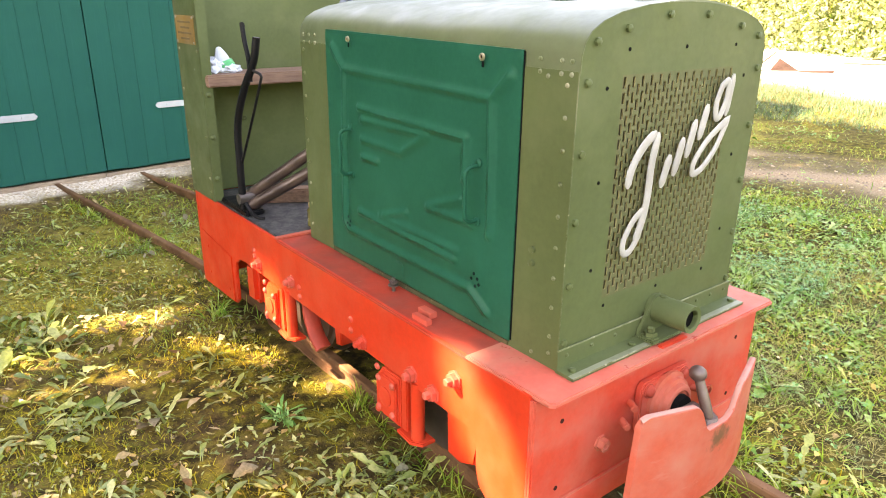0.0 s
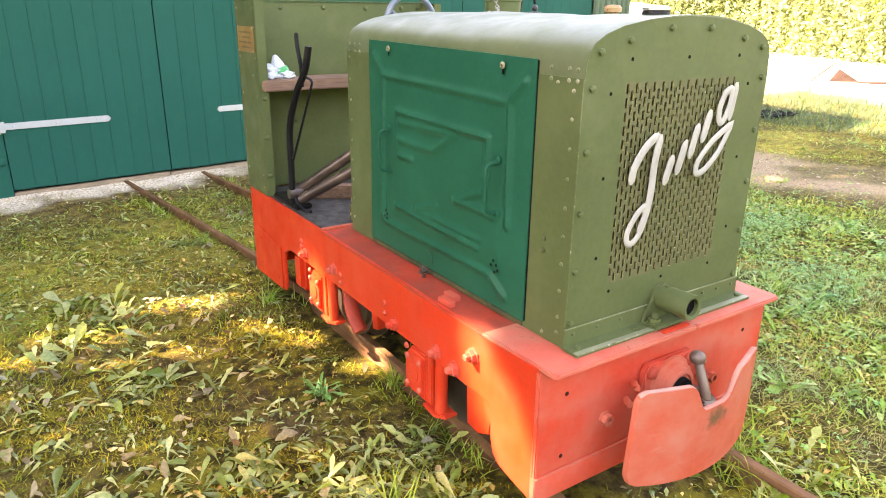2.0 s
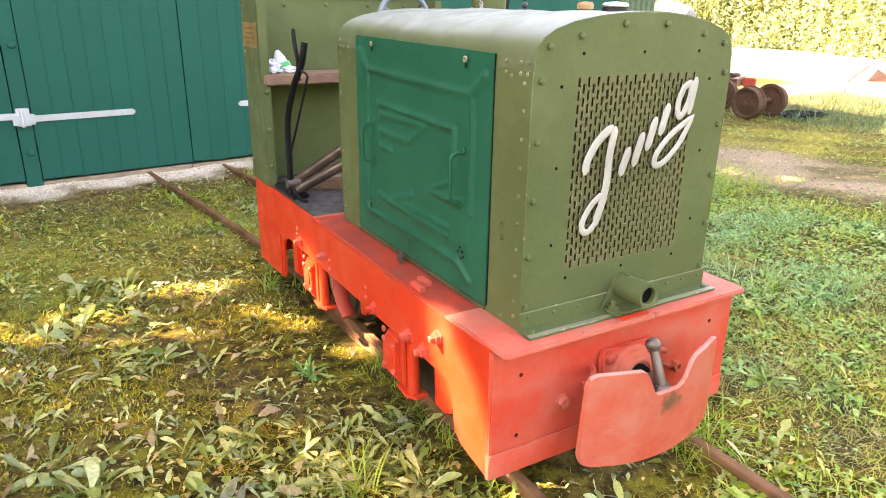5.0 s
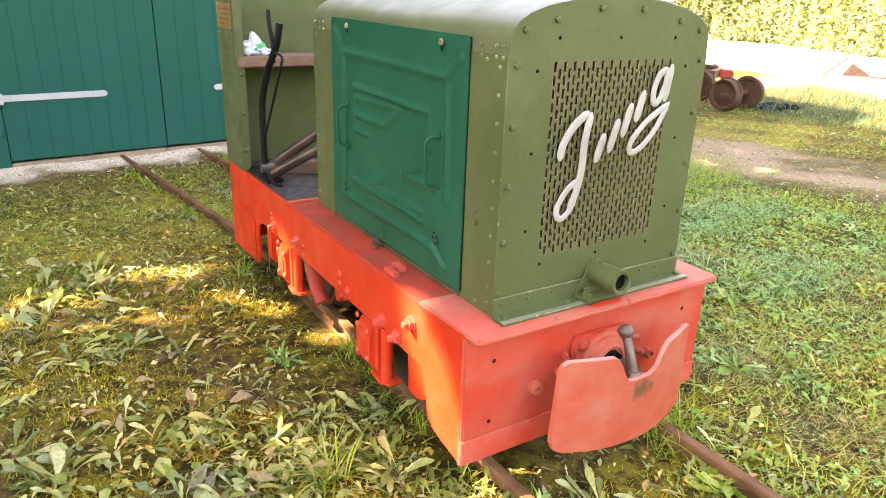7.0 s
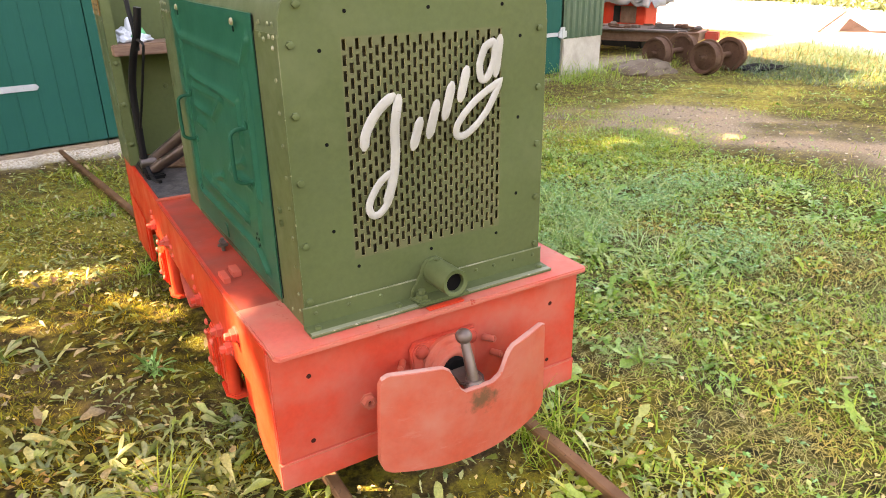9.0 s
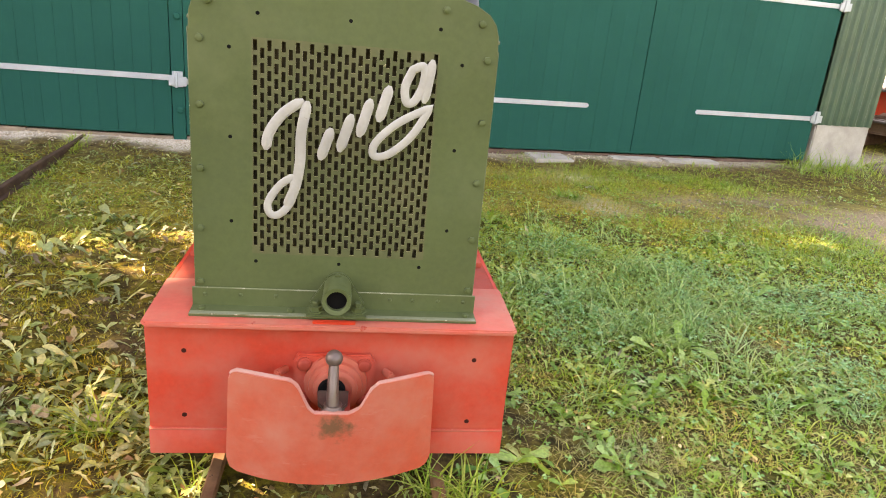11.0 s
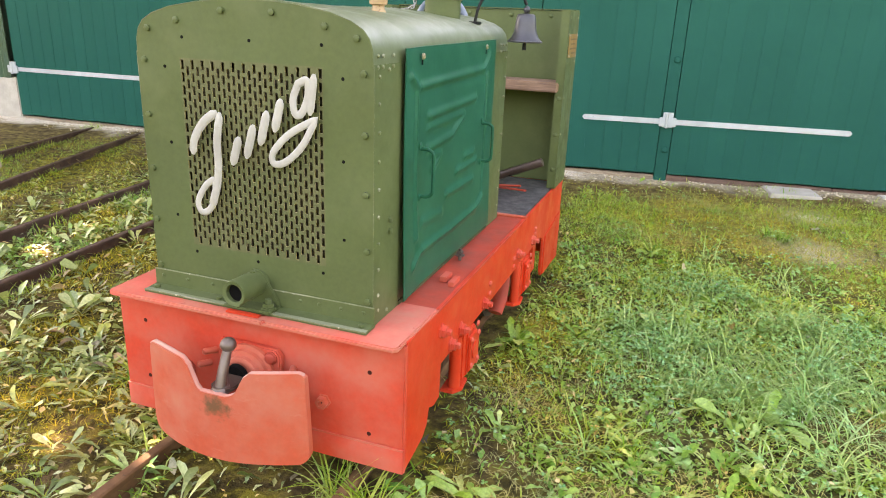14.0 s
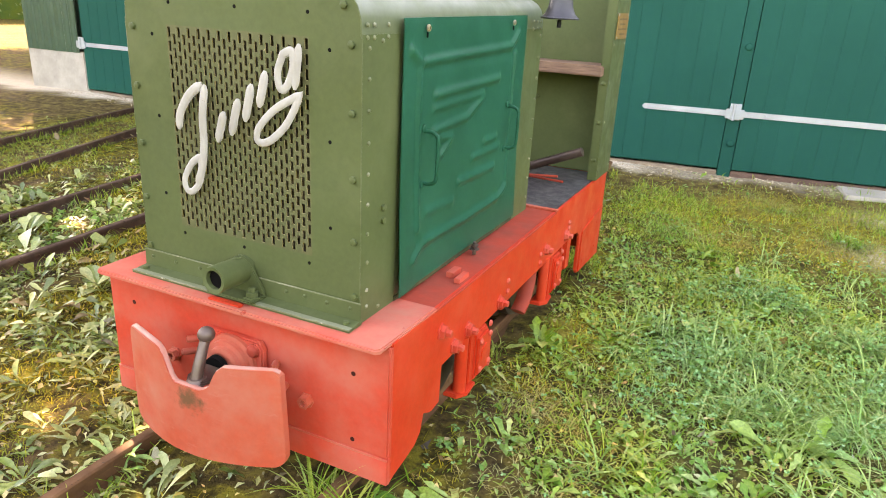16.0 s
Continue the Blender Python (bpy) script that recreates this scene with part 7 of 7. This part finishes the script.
# dead leaves
pts = np.concatenate([scatter(900, -4.5, 0.4, -1.0, 4.6, lambda x, y: left(x, y) * (0.25 + 0.75 * patch(x, y, 1.7, 30.0, -0.1, 0.4))), scatter(70, 0.5, 4.5, -0.8, 4.8, lambda x, y: right(x, y)), scatter(70, -1.8, -0.4, 0.2, 2.2, left)])
b3 = np.concatenate([pts, (ground_height(pts[:, 0], pts[:, 1]) + rng.uniform(0.008, 0.035, len(pts)))[:, None]], -1)
L = 0.02 + 0.055 * rng.random(len(pts)) ** 1.5
L[-60:] += 0.02
V, F = leaf_shapes(b3, rng.uniform(0, 6.28, len(pts)), rng.uniform(-0.2, 0.6, len(pts)), L, L * rng.uniform(0.14, 0.32, len(pts)), rng.uniform(-1.6, 1.6, len(pts)), 6, OVAL, 0.3)
tagged(quads_object("dead_leaves", V, F, DRY), "scattered grey-brown and pale dead leaves", "leaves", kind="stuff")

cl_pts = np.concatenate([np.stack([rng.normal(1.75, 0.35, 16), rng.normal(1.5, 0.45, 16)], -1), np.stack([rng.uniform(1.0, 3.2, 12), rng.uniform(0.2, 3.2, 12)], -1)])
lc_ = np.concatenate([cl_pts, (ground_height(cl_pts[:, 0], cl_pts[:, 1]) + rng.uniform(0.06, 0.10, len(cl_pts)))[:, None]], -1)
fl_b = np.repeat(lc_, 14, axis=0)
V, F = leaf_shapes(fl_b, rng.uniform(0, 6.28, len(fl_b)), rng.uniform(0.1, 1.5, len(fl_b)), rng.uniform(0.006, 0.010, len(fl_b)), np.full(len(fl_b), 0.0016), np.zeros(len(fl_b)), 2)
tagged(quads_object("clover_flowers", V, F, FLOWER), "small white clover flowers in the lawn", "flowers", kind="stuff")

# single plants that stand out
def weed_plant(x, y, size, n, mat, label, up=(0.0, 0.75), slim=(0.11, 0.18), name="weed_plant", profile=None):
    V, F = rosettes(np.array([[x, y]]), (n, n), (size, size * 1.01), 0.018, up, slim, 8, profile or SPOON)
    ob = quads_object(name, V - np.array([x, y, 0]), F, mat)
    ob.location = (x, y, 0)
    return tagged(ob, label, "weed", "standing weeds")


for x, y, sz, n in ((-0.69, 1.69, 0.15, 14), (-1.60, 0.95, 0.17, 12), (-1.02, 0.88, 0.15, 14), (-0.81, 0.54, 0.15, 13), (-0.58, 0.28, 0.16, 11), (-0.66, -0.10, 0.17, 15), (-0.52, -0.28, 0.16, 13), (-1.35, 0.35, 0.16, 12), (-1.6, 0.55, 0.17, 12), (-1.9, 0.66, 0.18, 10), (-1.25, 1.55, 0.13, 11), (-0.12, -0.16, 0.15, 12), (-0.90, -0.2, 0.15, 14)):
    weed_plant(x, y, sz * 0.78, n + 2, WEED, "pale broad-leaved dock plant in the moss", (0.0, 0.85), (0.09, 0.14))
for x, y, sz, n in ((-2.30, 0.55, 0.17, 9), (-2.05, 0.15, 0.18, 10), (-1.75, 0.30, 0.16, 9), (-2.45, 1.05, 0.15, 8), (-1.62, -0.15, 0.15, 9), (-2.15, 0.85, 0.16, 8), (-1.45, 0.75, 0.15, 9)):
    weed_plant(x, y, sz, n, WEED, "upright broad-leaved dock plant beside the siding rail", (0.6, 1.35), (0.15, 0.21))
for x, y, sz, n in ((1.54, 1.05, 0.18, 13), (0.62, 0.60, 0.12, 12), (1.9, 0.6, 0.15, 14), (2.3, 1.7, 0.15, 12), (0.95, 0.15, 0.13, 12), (1.35, 2.2, 0.14, 13), (0.26, -0.30, 0.13, 12), (0.98, 2.86, 0.14, 10), (0.62, 0.22, 0.15, 13)):
    weed_plant(x, y, sz * 0.85, n, WEED_R, "lush green dandelion plant in the lawn", (0.15, 0.95), (0.14, 0.20), profile=LOBED)
weed_plant(0.50, 1.30, 0.16, 16, WEED_R, "grey-green lobed sow-thistle plant beside the rail", (0.3, 1.3), (0.15, 0.22), profile=LOBED)
for x, y in ((1.48, 1.06), (1.56, 1.12), (1.44, 0.98)):
    weed_plant(x, y, 0.15, 4, WEED_R, "broad bright green dock leaves in the lawn", (0.2, 0.8), (0.20, 0.27))
for k in range(44):
    x, y = (rng.uniform(-1.75, -0.55), rng.uniform(-0.75, 0.75)) if k < 26 else (rng.normal(-0.95, 0.22), rng.normal(0.72, 0.16)) if k < 38 else (rng.normal(-1.25, 0.15), rng.normal(1.62, 0.15))
    weed_plant(x, y, rng.uniform(0.08, 0.125), int(rng.integers(8, 14)), WEED, "broad-leaved dandelion plant in the moss", (0.1, 1.05), (0.08, 0.14), profile=LOBED if k % 3 == 0 else SPOON)
weed_plant(-0.72, 1.42, 0.10, 11, WEED, "pale lobed dandelion plant in the moss", (0.0, 0.5), (0.13, 0.18), profile=LOBED)
weed_plant(-0.64, 1.11, 0.095, 34, CLOVER, "dark blue-green feathery weed beside the rail", (0.4, 1.2), (0.07, 0.12), profile=LOBED)
weed_plant(-0.35, -0.12, 0.11, 24, GRASS_BLUE, "grey-green feathery yarrow before the buffer beam", (0.4, 1.2), (0.07, 0.12), profile=LOBED)
for x, y, ln in ((-0.75, 0.36, 0.24), (0.29, 0.02, 0.30), (0.40, 0.0, 0.26), (-0.36, 1.02, 0.16), (-0.52, 2.05, 0.20), (1.02, 2.95, 0.20), (1.75, 3.70, 0.22), (1.83, 3.62, 0.18)):
    p = np.array([[x, y]]) + rng.normal(0, 0.02, (38, 2))
    V, F = blades(p, rng.uniform(0.6, 1.0, 38) * ln, rng.uniform(0.002, 0.0036, 38), (0.6, 1.45), (0.6, 1.8), 5)
    ob = quads_object("grass_tuft", V - np.array([x, y, 0]), F, GRASS_R)
    ob.location = (x, y, 0)
    tagged(ob, "tuft of long pale grass blades", "grass tuft", "grass tufts")


# stones
def stones(name, pts, size, label, material):
    n = len(pts)
    ico = bmesh.new()
    bmesh.ops.create_icosphere(ico, subdivisions=1, radius=1)
    bv = np.array([v.co[:] for v in ico.verts])
    bf = np.array([[v.index for v in f.verts] for f in ico.faces])
    ico.free()
    sc = rng.uniform(size[0], size[1], n)[:, None, None] * rng.uniform(0.6, 1.3, (n, 1, 3)) * np.array([1, 1, 0.6])
    jit = 1 + rng.normal(0, 0.13, (n, len(bv), 1))
    z = ground_height(pts[:, 0], pts[:, 1])
    V = bv[None] * jit * sc + np.concatenate([pts, z[:, None] + 0.002], -1)[:, None]
    Fs = (bf[None] + (np.arange(n) * len(bv))[:, None, None]).reshape(-1, 3)
    ob = from_arrays(name, V.reshape(-1, 3), Fs, material)
    return tagged(ob, label, "stones", kind="stuff")


stones("rubble", scatter(7500, -6, 3.4, 3.6, 5.6, lambda x, y: (shed_gap(x, y) > 0.0) * (1 - smoothstep(0.12, 0.45, shed_gap(x, y)))), (0.004, 0.013), "pale rubble and grit along the shed foot", RUBBLE)
stones("pebbles", scatter(900, 1.6, 7.5, -1.5, 4.8, lambda x, y: 0.1 + 0.9 * track_mask(x, y)), (0.005, 0.016), "pale pebbles strewn on the bare wheel track", RUBBLE)
stones("gravel", scatter(3600, 2.0, 7.5, -2, 4.6, lambda x, y: 0.06 + track_mask(x, y)), (0.004, 0.016), "brown gravel on the bare wheel track", GRAVEL)

# ---- trees and hedges ----
rng = np.random.default_rng(21)


def cards(centres, size, flat=0.0):
    """Single leaves, turned every way."""
    n = len(centres)
    a = rng.normal(0, 1, (n, 3))
    a /= np.linalg.norm(a, axis=1)[:, None]
    b = np.cross(a, rng.normal(0, 1, (n, 3)))
    b /= np.linalg.norm(b, axis=1)[:, None]
    L = size * rng.uniform(0.6, 1.3, n)
    o = np.stack([-a, b * 0.55, a, -b * 0.55], 1) * (L / 2)[:, None, None]
    V = centres[:, None] + o
    return V.reshape(-1, 3), np.arange(4 * n).reshape(n, 4)


SD = np.array(SUN_DIR[:])
# spots where the sun should land; crown leaves on those rays are dropped
SPOTS = [(-0.73, 2.24, 0.13), (-0.92, 2.28, 0.11), (-1.10, 2.30, 0.08), (-1.26, 1.80, 0.05), (-0.98, 1.02, 0.05), (-0.62, 1.60, 0.07), (-0.26, 1.24, 0.15), (-0.20, 1.36, 0.12), (-0.20, -0.06, 0.17), (-0.10, 0.05, 0.13), (4.3, 2.3, 0.08), (-2.4, 1.3, 0.14), (-2.9, 2.6, 0.2), (-1.7, 3.2, 0.18), (2.04, 3.52, 0.12), (1.97, 4.52, 0.08), (1.33, 4.45, 0.07), (1.45, 3.45, 0.08)]
GAPS = [(-0.70, -0.14, 0.05), (-1.05, 0.05, 0.06), (-0.92, -0.30, 0.05), (-0.27, 1.22, 0.16), (-0.48, 1.58, 0.07), (-0.15, 0.0, 0.18)]
for hx, hy, hr in SPOTS:
    GAPS.append((hx, hy, hr * 0.7))
    for k in range(4):
        a = rng.uniform(0, 6.28)
        GAPS.append((hx + hr * 0.9 * math.cos(a), hy + hr * 0.7 * math.sin(a), hr * rng.uniform(0.15, 0.4)))
GAPS += [(rng.uniform(-4.5, -0.62), rng.uniform(-1.3, 4.4), 0.012 + 0.040 * rng.random() ** 2) for _ in range(100)]
GAPS += [(rng.uniform(-1.6, -0.5), rng.uniform(0.45, 2.1), 0.004 + 0.026 * rng.random()) for _ in range(140)]
GAPS += [(rng.uniform(-1.9, -0.55), rng.uniform(-0.9, 0.25), 0.003 + 0.026 * rng.random()) for _ in range(120)]
GAPS += [(rng.uniform(-4.2, -1.6), rng.uniform(0.3, 3.8), 0.004 + 0.030 * rng.random()) for _ in range(150)]
GAPS += [(3.2, 2.68, 0.05), (3.5, 2.72, 0.03), (2.05, 3.35, 0.07), (2.3, 4.5, 0.08), (1.7, 4.0, 0.04), (1.4, 4.3, 0.05)]
GAPS += [(rng.uniform(-1.9, -0.5), rng.uniform(1.3, 3.2), 0.006 + 0.034 * rng.random()) for _ in range(130)]
GAPS += [(rng.uniform(0.5, 3.6), rng.uniform(1.2, 3.6), 0.006 + 0.026 * rng.random()) for _ in range(260)]
GAPS += [(rng.uniform(2.7, 5.8), rng.uniform(-2.0, 4.0), rng.uniform(0.010, 0.026)) for _ in range(160)]
# an unseen tree, placed up the sun's rays so its crown shades the yard
crown_c = np.array([-0.2, 1.2, 0.0]) + SD * 11.0
su = np.cross(SD, [0, 0, 1.0])
su /= np.linalg.norm(su)
sv = np.cross(su, SD)
nc = 2500
ang, rad = rng.uniform(0, 2 * np.pi, nc), 7.6 * np.sqrt(rng.random(nc))
rad = rad * (1 + 0.10 * np.sin(3 * ang + 1) + 0.07 * np.sin(7 * ang))
cl = crown_c + su * (rad * np.cos(ang))[:, None] + sv * (rad * np.sin(ang) * 0.85)[:, None] + SD * rng.normal(0, 1.0, nc)[:, None]
# dense clumps added on the sun's rays to shade the loco and near ground
nd = 260
cl[:nd] = np.stack([rng.uniform(-0.25, 1.5, nd), rng.uniform(-1.4, 2.4, nd), np.zeros(nd)], -1) + SD * rng.normal(11.0, 0.8, nd)[:, None]
cl[nd:2 * nd] = np.stack([rng.uniform(-3.4, -0.25, nd), rng.uniform(-1.5, 1.7, nd), np.zeros(nd)], -1) + SD * rng.normal(11.0, 0.8, nd)[:, None]
cl[2 * nd:2 * nd + 220] = np.stack([rng.uniform(1.4, 3.7, 220), rng.uniform(-1.0, 2.5, 220), np.zeros(220)], -1) + SD * rng.normal(11.0, 0.8, 220)[:, None]
# more clumps added to shade the ground past the shed's left end
ra, rr = rng.uniform(0, 6.28, 420), 4.2 * np.sqrt(rng.random(420))
cl = np.concatenate([cl, np.stack([-9.6 + rr * np.cos(ra), 3.6 + rr * np.sin(ra), np.zeros(420)], -1) + SD * rng.normal(11.0, 0.9, 420)[:, None]])
ra, rr = rng.uniform(0, 6.28, 380), 3.4 * np.sqrt(rng.random(380))
cl = np.concatenate([cl, np.stack([-8.6 + rr * np.cos(ra), 8.0 + rr * np.sin(ra), np.zeros(380)], -1) + SD * rng.normal(11.0, 0.9, 380)[:, None]])
nc += 800
cr = rng.uniform(0.38, 0.72, nc)
ok = cl[:, 2] > 4.6
cl, cr = cl[ok], cr[ok]
per = 72
d = rng.normal(0, 1, (len(cl) * per, 3))
d /= np.linalg.norm(d, axis=1)[:, None]
lc = np.repeat(cl, per, 0) + d * (np.repeat(cr, per) * rng.random(len(d)) ** 0.4)[:, None]
g = lc[:, :2] - SD[:2] * (lc[:, 2] / SD[2])[:, None]
shut = np.ones(len(lc), bool)
for hx, hy, hr in GAPS:
    shut &= np.hypot((g[:, 0] - hx) * 0.8 + (g[:, 1] - hy) * 0.2, (g[:, 1] - hy) * 1.15) > hr + 0.02
V, F = cards(lc[shut], 0.18)
tree = thing("tree", "tall leafy tree, unseen, added behind the shed to shade the yard", "tree")
foot = Vector((-9.4, 8.2, 0.0))
crown = quads_object("crown", V, F, CROWN, False)
crown.parent = tree
head = Vector(crown_c) - Vector(sv) * 2.6 - Vector(su) * 1.2
part("trunk", tube(curve_pts([foot, foot + Vector((0.1, 0, 2.5)), foot + Vector((0.2, -0.3, 5.0)), head], 4), [0.34 - 0.018 * i for i in range(13)], 12), BARK, tree)
for k in range(7):
    a = 2 * math.pi * k / 7
    tip = head + Vector(su) * 4.8 * math.cos(a) + Vector(sv) * 4.2 * math.sin(a)
    st = foot + Vector((0.15, -0.2, 4.2 + 0.4 * k))
    part("limb", tube(curve_pts([st, (st + tip) / 2 + Vector((0, 0, 0.7)), tip], 4), [0.13 - 0.012 * i for i in range(9)], 8), BARK, tree)

# the hedge stands on the right; its other, unseen stretches are added as surroundings
HEDGE_LINE = [(17.0, -6.0), (18.0, 2.0), (20.0, 8.8), (23.5, 15.0), (22.0, 23.0), (13.0, 29.0), (0.0, 31.0), (-15.0, 24.0), (-24.0, 10.0), (-22.0, -6.0), (-12.0, -19.0), (3.0, -22.0), (13.0, -15.0), (17.0, -6.0)]


def along(line, step):
    res = []
    for (x0, y0), (x1, y1) in zip(line, line[1:]):
        n = max(1, int(math.dist((x0, y0), (x1, y1)) / step))
        res += [(x0 + (x1 - x0) * i / n, y0 + (y1 - y0) * i / n) for i in range(n)]
    return res


# a solid dark shell behind the leaves, coloured as the hedge's shaded inside
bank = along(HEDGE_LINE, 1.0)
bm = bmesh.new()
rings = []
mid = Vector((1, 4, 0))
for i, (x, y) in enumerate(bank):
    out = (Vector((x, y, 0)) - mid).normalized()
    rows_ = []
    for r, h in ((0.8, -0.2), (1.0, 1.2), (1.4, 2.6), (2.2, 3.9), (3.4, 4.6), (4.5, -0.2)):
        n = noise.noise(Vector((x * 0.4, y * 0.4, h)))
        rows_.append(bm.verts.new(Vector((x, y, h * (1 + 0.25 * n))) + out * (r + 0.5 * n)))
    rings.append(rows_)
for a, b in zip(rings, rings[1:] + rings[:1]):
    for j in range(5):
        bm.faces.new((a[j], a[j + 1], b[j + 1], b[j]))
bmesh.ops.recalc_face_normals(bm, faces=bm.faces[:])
hedge = thing("hedge", "tall sunlit hedge of bright yellow-green bushes, added unseen round the rest of the yard", "hedge", kind="stuff")
part("thicket", bm, CROWN, hedge, "solid dark green shell standing in for the shaded inside of the hedge", smooth=80)
lc = []
for i, (x, y) in enumerate(bank):
    seen = x > 8 and y > -5
    o2 = np.array(Vector((x, y, 0)) - mid)[:2]
    o2 /= np.linalg.norm(o2)
    n = 1300 if seen else 120
    h = rng.uniform(0.0, 4.6, n)
    lump = 0.5 * np.sin(x * 2.1 + y * 1.3 + h * 2.0) + 0.4 * np.sin(y * 2.9 - x + h * 3.1)
    off = 0.55 + 0.45 * (h / 2.4) ** 1.6 - 0.35 * lump - rng.random(n) ** 2 * 0.5
    t = rng.uniform(-0.6, 0.6, n)
    lc.append(np.stack([x + o2[0] * off - o2[1] * t, y + o2[1] * off + o2[0] * t, h], -1))
V, F = cards(np.concatenate(lc), 0.185)
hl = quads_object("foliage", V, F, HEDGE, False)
hl.parent = hedge
